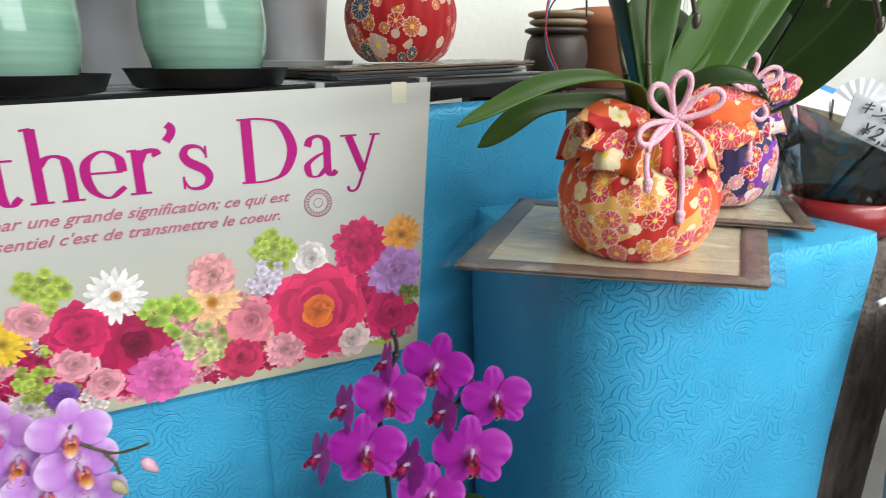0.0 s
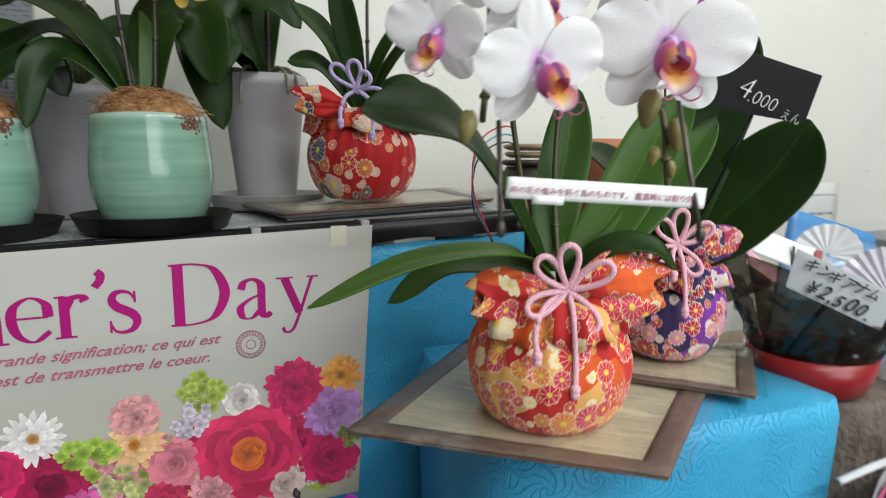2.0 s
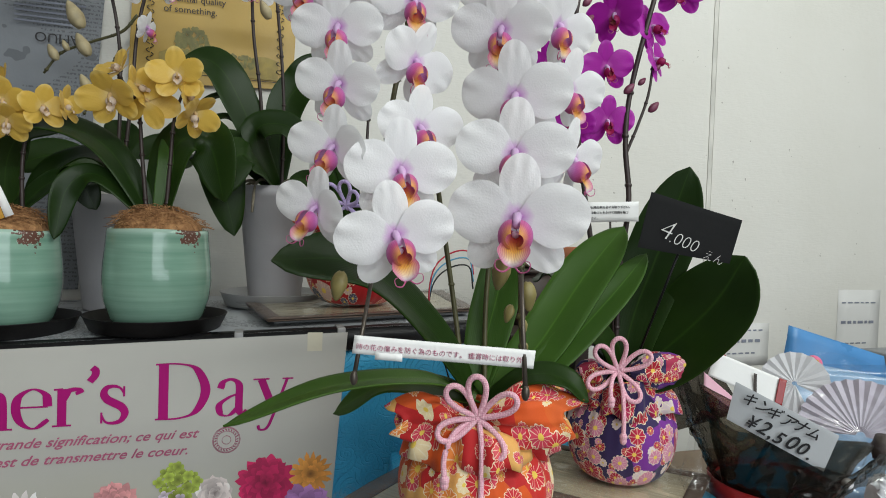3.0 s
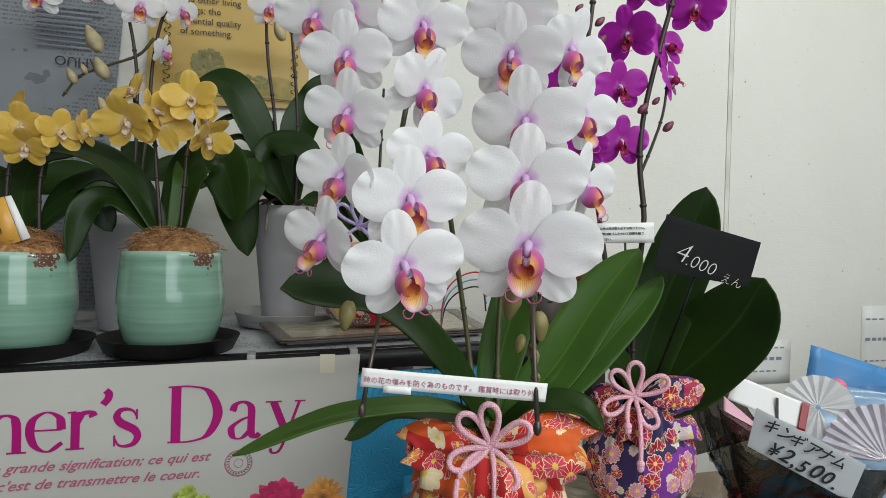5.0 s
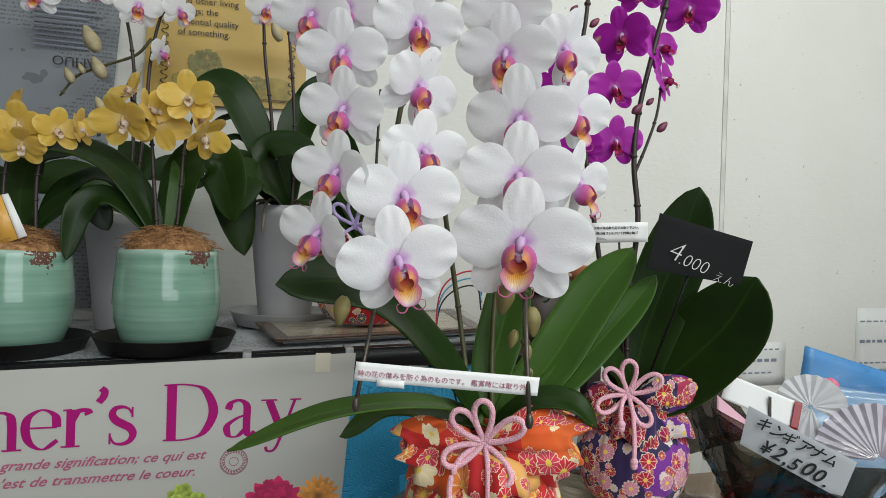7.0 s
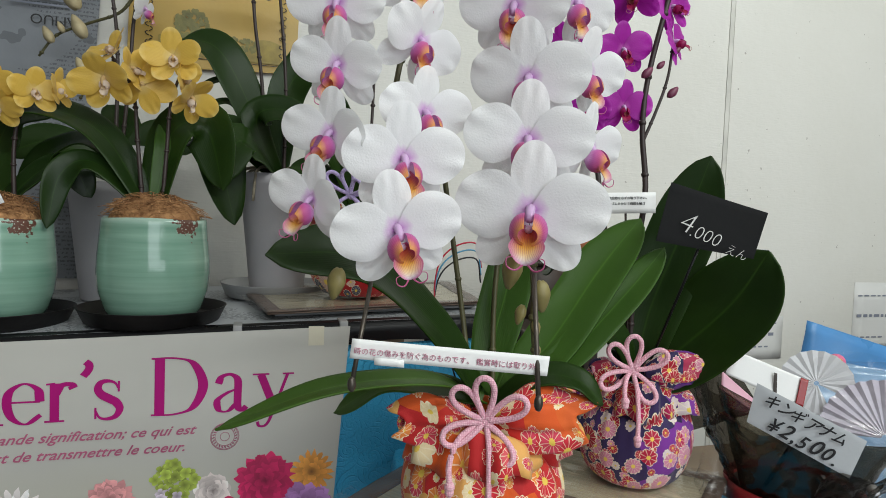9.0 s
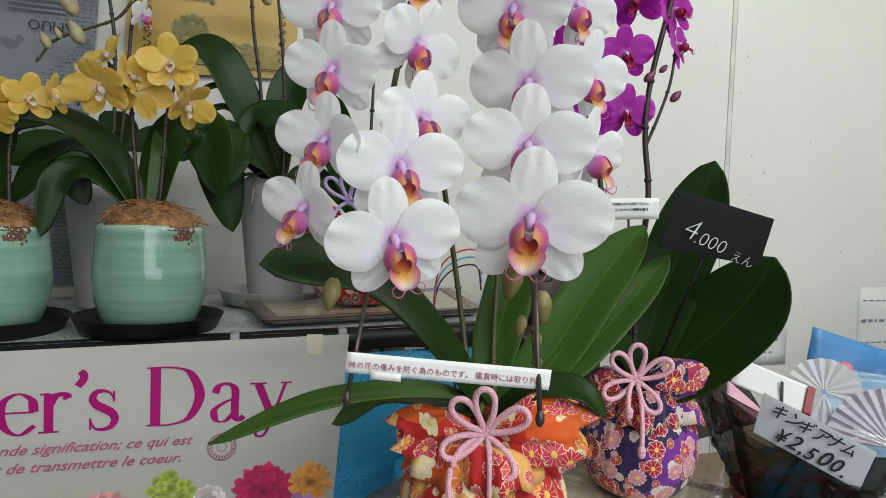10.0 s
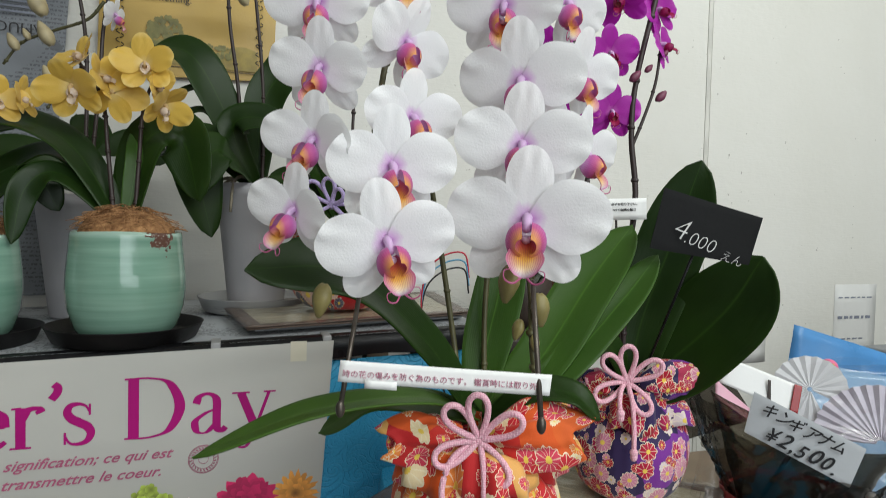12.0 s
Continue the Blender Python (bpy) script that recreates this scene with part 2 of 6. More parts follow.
def petal_mat(name, stops, veins=(0.9, 0.6, 0.8), vein=0.06, thin=0.25, rough=0.45, edge=None):
    """Petal: colour runs from the base (0) to the rim (1) along UV's x, with fine veins."""
    n = Nodes(name)
    s = n.xyz(n.coord("UV"))
    across = n.math("ABSOLUTE", n.math("MULTIPLY_ADD", s[1], 2.0, -1.0))
    reach = n.math("ADD", s[0], n.math("MULTIPLY", n.math("SUBTRACT", across, 0.35), 0.10))
    reach = n.math("ADD", reach, n.math("MULTIPLY", n.math("SUBTRACT", n.noise(9), 0.5), 0.14))
    c = n.ramp(reach, stops)
    if edge:
        c = n.mix(n.ramp(across, ((0.35, 0.0), (0.95, 0.85))), c, edge)
    w = n.math("SINE", n.math("MULTIPLY", n.math("ADD", s[1], n.math("MULTIPLY", n.noise(40), 0.05)), 110.0))
    w = n.math("MULTIPLY", n.math("MAXIMUM", w, 0.0), vein)
    c = n.mix(w, c, veins)
    tone = n.math("MULTIPLY", n.random(), 0.06)
    c = n.mix(tone, c, veins)
    n.bump(n.math("ADD", w, n.noise(60, None, 3)), 0.16, 0.0014)
    return n.end(c, rough, spec=0.35, sheen=0.1, thin=thin)


def leaf_mat(name, dark, lite):
    n = Nodes(name)
    s = n.xyz(n.coord("UV"))
    mid = n.math("ABSOLUTE", n.math("MULTIPLY_ADD", s[1], 2.0, -1.0))
    c = n.ramp(n.noise(14, None, 5), ((0.3, dark), (0.7, lite)))
    tone = n.ramp(n.random(), ((0.0, dark), (1.0, lite)))
    c = n.mix(0.45, c, tone)
    c = n.mix(n.ramp(mid, ((0.0, 0.55), (0.05, 0.0))), c, tuple(x * 1.7 for x in lite))
    c = n.mix(n.ramp(mid, ((0.95, 0.0), (1.0, 0.5))), c, tuple(x * 1.5 for x in lite))
    fib = n.math("SINE", n.math("MULTIPLY", s[1], 150.0))
    n.bump(n.math("ADD", n.math("MULTIPLY", fib, 0.12), n.noise(90)), 0.12, 0.0015)
    return n.end(c, n.math("MULTIPLY_ADD", n.noise(30), 0.2, 0.30), spec=0.24, thin=0.10, thincol=tuple(x * 1.8 for x in lite))


def glaze():
    n = Nodes("mint_crackle_glaze")
    o = n.coord()
    band = n.noise(1.0, n.vec("MULTIPLY", o, (6, 6, 120)), 3)
    c = n.ramp(band, ((0.3, (0.155, 0.30, 0.225)), (0.7, (0.25, 0.41, 0.32))))
    z = n.xyz(o)[2]
    c = n.mix(n.ramp(z, ((0.113, 0.0), (0.1185, 0.7))), c, (0.46, 0.62, 0.53))
    d, _, _ = n.cells(260, o, 1.0, False)
    c = n.mix(n.math("MULTIPLY", n.math("LESS_THAN", d, 0.12), 0.12), c, (0.14, 0.3, 0.24))
    near = n.length(n.vec("SUBTRACT", o, (0.040, -0.041, 0.117)))
    chip = n.math("LESS_THAN", n.math("ADD", near, n.math("MULTIPLY", n.noise(120), 0.045)), 0.037)
    spk = n.math("GREATER_THAN", n.noise(420), 0.62)
    c = n.mix(chip, c, n.mix(spk, (0.10, 0.035, 0.02), (0.55, 0.6, 0.52)))
    n.bump(n.math("ADD", n.noise(1.0, n.vec("MULTIPLY", o, (4, 4, 160)), 2), n.math("MULTIPLY", chip, -0.6)), 0.25, 0.002)
    return n.end(c, n.math("MULTIPLY_ADD", chip, 0.4, 0.14), spec=0.5, coat=0.5)


def newsprint(name, paper, ink, amount=0.6, cols=7.0, tone=0.0):
    """Paper with rows and columns of print too small to read."""
    n = Nodes(name)
    uv = n.coord("UV")
    s = n.xyz(uv)
    line = n.math("GREATER_THAN", n.math("SINE", n.math("MULTIPLY", s[1], 900.0)), 0.1)
    word = n.math("GREATER_THAN", n.noise(1.0, n.vec("MULTIPLY", uv, (260, 143, 1)), 2), 0.5)
    block = n.math("GREATER_THAN", n.noise(1.0, n.vec("MULTIPLY", uv, (cols, 9, 1)), 1), 0.52)
    big = n.math("GREATER_THAN", n.noise(1.0, n.vec("MULTIPLY", uv, (20, 26, 1)), 2), 0.66)
    k = n.math("MULTIPLY", n.math("MULTIPLY", line, word), block)
    k = n.math("MULTIPLY", n.math("MAXIMUM", k, n.math("MULTIPLY", big, 0.8)), amount)
    c = n.mix(k, n.ramp(n.noise(6, None, 4), ((0.3, paper), (0.7, tuple(x * 1.15 for x in paper)))), ink)
    n.bump(n.noise(25, None, 4), 0.4, 0.003)
    return n.end(c, 0.5)


def bark():
    n = Nodes("rough_bark")
    o = n.coord()
    g = n.noise(1.0, n.vec("MULTIPLY", o, (60, 60, 14)), 6, 0.65)
    c = n.ramp(g, ((0.3, (0.05, 0.038, 0.032)), (0.7, (0.21, 0.16, 0.135))))
    c = n.mix(n.ramp(n.noise(18, o, 3), ((0.5, 0.0), (0.7, 0.5))), c, (0.28, 0.23, 0.2))
    n.bump(n.math("ADD", g, n.noise(150, o, 3)), 0.7, 0.006)
    return n.end(c, 0.85)


def coir():
    n = Nodes("coir_fibre")
    c = n.ramp(n.noise(120), ((0.3, (0.20, 0.085, 0.03)), (0.7, (0.52, 0.28, 0.12))))
    n.bump(n.noise(300), 0.8, 0.004)
    return n.end(c, 0.9)


def straw_mat():
    n = Nodes("pale_woven_straw")
    uv = n.coord("UV")
    s = n.xyz(uv)
    w = n.math("SINE", n.math("MULTIPLY", s[0], 2600.0))
    st = n.noise(1.0, n.vec("MULTIPLY", uv, (14, 300, 1)), 4)
    c = n.ramp(st, ((0.3, (0.36, 0.32, 0.22)), (0.7, (0.54, 0.49, 0.35))))
    sweep = n.noise(1.0, n.vec("MULTIPLY", uv, (9, 30, 1)), 2)
    c = n.mix(n.ramp(sweep, ((0.58, 0.0), (0.64, 0.55))), c, (0.72, 0.63, 0.44))
    n.bump(n.math("ADD", n.math("MULTIPLY", w, 0.3), st), 0.2, 0.0008)
    return n.end(c, 0.6, coat=0.35)


M_WALL = wall_paint()
M_JOINT = plain("wall_joint", (0.66, 0.65, 0.6), 0.7)
M_FLOOR = plain("grey_concrete", (0.22, 0.21, 0.2), 0.8, 0.3, 3, 90)
M_CEIL = plain("ceiling_board", (0.72, 0.71, 0.68), 0.8, 0.1, 4)
M_SIDE = plain("shop_wall", (0.62, 0.61, 0.57), 0.75, 0.2, 2)
# Added for an unseen wall; dark so that less light bounces back.
M_WEST = plain("unseen_dimming_wall", (0.16, 0.14, 0.12), 0.7, 0.2, 2)
M_TUBE = Nodes("tube_glow")
M_TUBE.b.inputs["Emission Color"].default_value, M_TUBE.b.inputs["Emission Strength"].default_value = (1, 0.98, 0.93, 1), 3.0
M_TUBE = M_TUBE.end((0.9, 0.9, 0.88), 0.4)
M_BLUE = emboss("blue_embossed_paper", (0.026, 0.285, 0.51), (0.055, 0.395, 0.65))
M_BLACK = plain("black_plastic", (0.008, 0.008, 0.009), 0.30, 0.3, spec=0.22)
M_NEWS = newsprint("newspaper", (0.40, 0.42, 0.44), (0.04, 0.045, 0.06), 0.85)
M_NEWSDARK = newsprint("grey_print_wrap", (0.19, 0.205, 0.225), (0.05, 0.055, 0.065), 0.6, 5.0)
M_TABLE = plain("table_board", (0.25, 0.18, 0.12), 0.6)
BN = Nodes("banner_vinyl")
bz = BN.xyz(BN.coord())[2]
tint = BN.math("MULTIPLY", BN.ramp(BN.math("ADD", bz, BN.math("MULTIPLY", BN.noise(14), 0.05)), ((0.70, 1.0), (0.86, 0.0))), 0.75)
bc = BN.mix(tint, BN.ramp(BN.noise(3, None, 4), ((0.3, (0.44, 0.435, 0.40)), (0.7, (0.51, 0.50, 0.46)))), (0.46, 0.44, 0.28))
BN.bump(BN.noise(9, None, 3), 0.25, 0.004)
M_BANNER = BN.end(bc, 0.40)
M_MAGENTA = plain("magenta_print", (0.37, 0.004, 0.155), 0.55, 0.12, spec=0.2)
M_ROSEINK = plain("rose_print", (0.44, 0.10, 0.19), 0.5, 0.15)
M_MINT = glaze()
M_COIR = coir()
M_SAUCER = plain("black_saucer", (0.010, 0.009, 0.009), 0.5, 0.3, spec=0.22)
M_WPOT = plain("grey_white_plastic", (0.43, 0.42, 0.44), 0.45, 0.10)
M_WSAUCER = plain("grey_plastic_saucer", (0.34, 0.34, 0.34), 0.45, 0.12)
M_STRAW = straw_mat()
M_BROWNEDGE = plain("brown_cloth_edge", (0.15, 0.105, 0.08), 0.6, 0.3, 30, 700, 0.4)
M_FILM = clear("clear_film", (0.97, 0.97, 0.97), 0.03, 0.72, 0.9, 36)
M_FILM2 = clear("crinkled_cellophane", (0.95, 0.95, 0.95), 0.09, 0.93, 0.22, 16)
M_ORANGE = kimono("orange_crepe", ((0.70, 0.10, 0.015), (0.56, 0.02, 0.02), (0.70, 0.12, 0.02), (0.78, 0.42, 0.12), (0.58, 0.025, 0.02), (0.50, 0.015, 0.02)), ((0.62, 0.02, 0.04), (0.72, 0.10, 0.12), (0.84, 0.70, 0.42), (0.66, 0.05, 0.10), (0.8, 0.25, 0.05)), 36, 0.24)
M_PURPLE = kimono("purple_crepe", ((0.035, 0.02, 0.09), (0.16, 0.03, 0.26), (0.05, 0.025, 0.13), (0.20, 0.03, 0.30), (0.42, 0.03, 0.08), (0.03, 0.02, 0.08)), ((0.50, 0.008, 0.045), (0.66, 0.24, 0.36), (0.48, 0.01, 0.03), (0.74, 0.62, 0.62), (0.46, 0.01, 0.08)), 34, 0.06)
M_RED = kimono("red_crepe", ((0.42, 0.008, 0.012), (0.5, 0.015, 0.015), (0.62, 0.08, 0.02), (0.38, 0.01, 0.015), (0.46, 0.012, 0.015), (0.03, 0.04, 0.09)), ((0.66, 0.45, 0.4), (0.6, 0.12, 0.03), (0.04, 0.06, 0.13), (0.55, 0.02, 0.03), (0.6, 0.10, 0.10)), 25, 0.36)
M_LEAF = leaf_mat("fresh_green_leaf", (0.020, 0.054, 0.007), (0.047, 0.110, 0.014))
M_LEAFM = leaf_mat("olive_green_leaf", (0.022, 0.055, 0.008), (0.055, 0.115, 0.016))
M_LEAFD = leaf_mat("dark_green_leaf", (0.007, 0.021, 0.003), (0.018, 0.045, 0.005))
M_STEM = plain("brown_green_stem", (0.075, 0.07, 0.025), 0.5, 0.35, 60)
M_STEMD = plain("dark_stem", (0.035, 0.022, 0.02), 0.5, 0.3, 60)
M_ROD = plain("metal_stake", (0.10, 0.085, 0.07), 0.35, 0.3, metal=0.6)
M_BUD = plain("green_bud", (0.24, 0.20, 0.07), 0.5, 0.3, 80)
M_BUDP = plain("plum_bud", (0.16, 0.03, 0.07), 0.5, 0.3, 80)
M_BUDC = plain("cream_bud", (0.44, 0.37, 0.22), 0.55, 0.25, 80)
M_ROOT = plain("dry_root", (0.25, 0.22, 0.16), 0.8, 0.3, 60)
W = (0.86, 0.86, 0.87)
M_WHITE = petal_mat("white_petal", ((0.0, (0.58, 0.26, 0.62)), (0.09, (0.74, 0.54, 0.77)), (0.20, W), (1.0, (0.88, 0.88, 0.88))), (0.66, 0.62, 0.72), 0.05)
M_LIPW = petal_mat("magenta_lip", ((0.25, (0.80, 0.66, 0.80)), (0.45, (0.66, 0.34, 0.66)), (0.65, (0.54, 0.14, 0.42)), (0.85, (0.56, 0.10, 0.26)), (1.0, (0.74, 0.34, 0.08))), (0.36, 0.01, 0.18), 0.25)
M_LIPT = petal_mat("golden_lip_tip", ((0.0, (0.48, 0.02, 0.08)), (0.20, (0.62, 0.14, 0.04)), (0.42, (0.78, 0.40, 0.05)), (0.66, (0.86, 0.66, 0.40)), (0.85, (0.84, 0.76, 0.78)), (1.0, (0.70, 0.42, 0.66))), (0.40, 0.02, 0.10), 0.4, edge=(0.58, 0.16, 0.36))
M_PURP = petal_mat("magenta_petal", ((0.0, (0.52, 0.12, 0.45)), (0.2, (0.36, 0.008, 0.32)), (0.85, (0.40, 0.010, 0.37)), (1.0, (0.52, 0.06, 0.50))), (0.2, 0.0, 0.2), 0.15)
M_LIPP = petal_mat("crimson_lip", ((0.0, (0.6, 0.25, 0.2)), (0.4, (0.35, 0.005, 0.06)), (1.0, (0.30, 0.0, 0.10))), (0.15, 0.0, 0.03), 0.2)
M_YEL = petal_mat("yellow_petal", ((0.0, (0.76, 0.62, 0.28)), (0.3, (0.72, 0.49, 0.09)), (0.8, (0.72, 0.48, 0.085)), (1.0, (0.80, 0.60, 0.19))), (0.5, 0.2, 0.02), 0.18)
M_LIPY = petal_mat("cream_lip", ((0.0, (0.72, 0.5, 0.2)), (0.5, (0.75, 0.62, 0.48)), (1.0, (0.72, 0.60, 0.5))), (0.5, 0.25, 0.2), 0.2)
M_LILAC = petal_mat("lilac_petal", ((0.0, (0.75, 0.6, 0.75)), (0.3, (0.50, 0.18, 0.62)), (0.75, (0.60, 0.32, 0.72)), (1.0, (0.76, 0.58, 0.82))), (0.42, 0.1, 0.5), 0.15)
M_PAPERW = plain("white_paper", (0.80, 0.80, 0.79), 0.6, 0.06, 8, 400, 0.08)
M_PAPERG = plain("grey_white_card", (0.44, 0.46, 0.48), 0.55, 0.06)
M_NOTE = plain("thin_note_paper", (0.70, 0.70, 0.685), 0.6, 0.06)
M_TAPE = plain("yellowed_tape", (0.62, 0.585, 0.46), 0.35, 0.1)
M_INK = plain("black_ink", (0.012, 0.012, 0.014), 0.5, 0.1)
M_INKB = plain("blue_grey_ink", (0.22, 0.24, 0.30), 0.5, 0.1)
M_CHALK = plain("white_chalk", (0.75, 0.75, 0.73), 0.8, 0.25, 200)
M_BOARD = plain("black_card", (0.012, 0.0125, 0.013), 0.7, 0.3, spec=0.2)
M_REDBOWL = plain("red_lacquer", (0.30, 0.012, 0.014), 0.35, 0.15, coat=0.2)
M_BARK = bark()
M_FAN = plain("white_folded_paper", (0.78, 0.78, 0.80), 0.6, 0.05)
M_FANL = plain("lavender_folded_paper", (0.66, 0.61, 0.70), 0.6, 0.05)
M_PINKBEAD = plain("pink_bead", (0.75, 0.16, 0.30), 0.5, 0.2)
M_BLUEWRAP = plain("blue_wrap", (0.10, 0.32, 0.66), 0.3, 0.15, thin=0.2)
M_BLUEWRAP2 = plain("pale_blue_wrap", (0.30, 0.50, 0.74), 0.35, 0.15, thin=0.2)
M_WBAG = plain("white_bag", (0.72, 0.73, 0.75), 0.35, 0.1, 12, 90, 0.3, thin=0.15)
M_PINKRIB = plain("pink_ribbon", (0.68, 0.13, 0.28), 0.3, 0.15, sheen=0.2)
M_PINKRIB2 = plain("pale_pink_ribbon", (0.75, 0.42, 0.52), 0.3, 0.15)
M_GOLDRIB = plain("gold_ribbon", (0.65, 0.34, 0.06), 0.35, 0.2)
M_TERRA = plain("terracotta", (0.42, 0.15, 0.07), 0.75, 0.2)
M_DARKPOT = plain("dark_brown_pot", (0.05, 0.035, 0.028), 0.55, 0.3)
M_TAN = plain("tan_wood", (0.33, 0.24, 0.15), 0.65, 0.25)
M_GREYBOX = plain("grey_board", (0.24, 0.25, 0.26), 0.6, 0.15)
M_CALENDAR = plain("ochre_print", (0.50, 0.33, 0.075), 0.45, 0.14, 7)
M_TREEINK = plain("tree_print", (0.24, 0.22, 0.065), 0.5, 0.4, 90)
M_FIELD = plain("field_print", (0.36, 0.27, 0.06), 0.5, 0.3, 60)
M_DARKFILM = clear("smoky_wrap", (0.36, 0.34, 0.31), 0.10, 0.87, 0.10, 14)

# ---- the room ----
# The first value draws the unseen west wall in close, to dim that side.
ROOM = (-0.85, 4.2, -2.4, 1.10, 2.42)
X0, X1, Y0, Y1, ZC = ROOM


def slab(name, x0, x1, y0, y1, z0, z1, material, label, category="wall"):
    ob = part(name, box(bmesh.new(), x0, x1, y0, y1, z0, z1), material, None, "", False)
    return tagged(ob, label, category, kind="structure")


slab("floor", X0, X1, Y0, Y1, -0.1, 0.0, M_FLOOR, "grey concrete shop floor", "floor")
slab("ceiling", X0, X1, Y0, Y1, ZC, ZC + 0.1, M_CEIL, "plain white ceiling boards", "ceiling")
slab("wall_north", X0 - 0.1, 1.279, Y1, Y1 + 0.1, 0, ZC, M_WALL, "off-white painted panel wall with small stains")
slab("wall_north_2", 1.279, X1 + 0.1, Y1 - 0.004, Y1 + 0.1, 0, ZC, M_WALL, "off-white painted panel wall with small stains")
# Unseen wall, set near and dark to cut light on the table's west end.
slab("wall_west", X0 - 0.1, X0, Y0, Y1, 0, ZC, M_WEST, "unseen dark brown wall added to dim this side")
slab("wall_east", X1, X1 + 0.1, Y0, Y1, 0, ZC, M_SIDE, "plain shop wall")
slab("wall_south", X0 - 0.1, -0.17, Y0 - 0.1, Y0, 0, ZC, M_SIDE, "plain shop wall")
slab("wall_south_2", 1.77, X1 + 0.1, Y0 - 0.1, Y0, 0, ZC, M_SIDE, "plain shop wall")
slab("wall_south_3", -0.17, 1.77, Y0 - 0.1, Y0, 0, 0.58, M_SIDE, "plain shop wall below the window")
slab("wall_south_4", -0.17, 1.77, Y0 - 0.1, Y0, 2.32, ZC, M_SIDE, "plain shop wall above the window")
bm = bmesh.new()
for q in ((-0.17, -0.12, 0.58, 2.32), (1.72, 1.77, 0.58, 2.32), (-0.12, 1.72, 0.58, 0.63), (-0.12, 1.72, 2.27, 2.32), (0.78, 0.82, 0.63, 2.27)):
    box(bm, q[0], q[1], Y0 - 0.07, Y0 - 0.02, q[2], q[3])
tagged(part("window_1", bm, M_GREYBOX, None, "", False), "grey framed shop window", "window", kind="structure")
joint = part("trim", box(bmesh.new(), 1.268, 1.2795, Y1 - 0.0025, Y1 + 0.02, 0, ZC), M_JOINT, None, "", False)
tagged(joint, "thin joint strip between wall panels", "trim", kind="structure")
for lx, ly, _ in TUBES:
    lamp = thing("ceiling_light", "white fluorescent tube light on the ceiling", "light", (lx, ly, ZC), group="ceiling lights")
    part("housing", box(bmesh.new(), lx - 0.63, lx + 0.63, ly - 0.05, ly + 0.05, ZC - 0.04, ZC), M_CEIL, lamp, "", False, bevel=0.004)
    part("tube", tube(bmesh.new(), [V((lx - 0.6, ly, ZC - 0.055)), V((lx + 0.6, ly, ZC - 0.055))], 0.013), M_TUBE, lamp)

# ---- table with newspaper cover ----
TX0, TX1, TY, TZ = -0.75, 0.535, 0.655, 0.982


def tz(x):
    return TZ + 0.032 * (x - 0.42)


table = thing("display_table", "long display table covered with newspaper and black plastic", "table", (0, 0.9, 0))
bm = bmesh.new()
surf(bm, 24, 10, lambda u, v: (TX0 + (TX1 - TX0) * u, TY + 0.43 * v, tz(TX0 + (TX1 - TX0) * u) - 0.008), None)
part("tabletop", bm, M_TABLE, table, solid=0.014)
bm = bmesh.new()


def cover(u, v):
    x = TX0 + (TX1 - TX0) * u
    wob = 0.0012 * noise.noise(V((x * 9, v * 7, 0)))
    return (x, TY - 0.004 + 0.43 * v, tz(x) + 0.001 + wob)


surf(bm, 60, 20, cover, lambda u, v: ((TX1 - TX0) * u, 0.43 * v))
part("newspaper_cover", bm, M_NEWS, table, "grey newspaper under clear plastic")
bm = bmesh.new()


def edge_fn(u, v):
    x = TX0 + (TX1 - TX0) * u
    w = 0.002 * noise.noise(V((x * 14, 3, 1)))
    a = (0.012, 0.002), (0.0, 0.0025), (-0.008, -0.001), (-0.009, -0.012), (-0.0085, -0.024 + w * 2)
    dy, dz = a[round(v * 4)]
    return (x, TY + dy + w, tz(x) + dz)


surf(bm, 70, 4, edge_fn)
part("edge_film", bm, M_BLACK, table, "black plastic folded over the edge")
for cx in (0.205, 0.327):
    bm = bmesh.new()
    box(bm, cx, cx + 0.010, TY - 0.0105, TY + 0.02, tz(cx) - 0.012, tz(cx) + 0.0035)
    part("tape", bm, M_WSAUCER, table, "clear tape strip", bevel=0.001)
for lx, ly in ((-0.7, 0.7), (-0.7, 1.04), (0.48, 0.72), (0.48, 1.04)):
    part("leg", box(bmesh.new(), lx - 0.02, lx + 0.02, ly - 0.02, ly + 0.02, 0, tz(lx) - 0.016), M_TABLE, table, "", False)

# blue paper hung in front of the table

def skirt(u, v):
    x = TX0 + (0.553 - TX0) * u
    z = 0.06 + (tz(x) - 0.028 - 0.06) * v
    y = 0.652 + 0.004 * math.sin(x * 13 + 1) * (1 - v) + 0.002 * noise.noise(V((x * 8, z * 5, 0)))
    return (x, y, z)


skirt_thing = thing("table_skirt", "blue embossed paper hung down the table front", "table skirt", (0, 0.652, 0.0))
for k in range(3):
    u0, u1 = k / 3, (k + 1) / 3 + (0.006 if k < 2 else 0.0)
    sheet_bm = bmesh.new()

    def hang(u, v):
        x, y, z = skirt(u0 + (u1 - u0) * u, v)
        return (x, y + 0.0016 * k, z if v > 0 else 0.0)
    surf(sheet_bm, 36, 50, hang, lambda u, v: ((0.553 - TX0) * (u0 + (u1 - u0) * u), 0.93 * v))
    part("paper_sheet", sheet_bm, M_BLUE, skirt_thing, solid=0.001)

# ---- blue covered stand ----
stand = thing("display_stand", "bright blue paper-covered box with pressed scrolls", "stand", (0.52, 0.47, 0))
NEAR, RIGHT, LEFT, BACK = V((0.340, 0.338)), V((0.716, 0.322)), V((0.392, 0.634)), V((0.722, 0.635))
SZ = 0.826


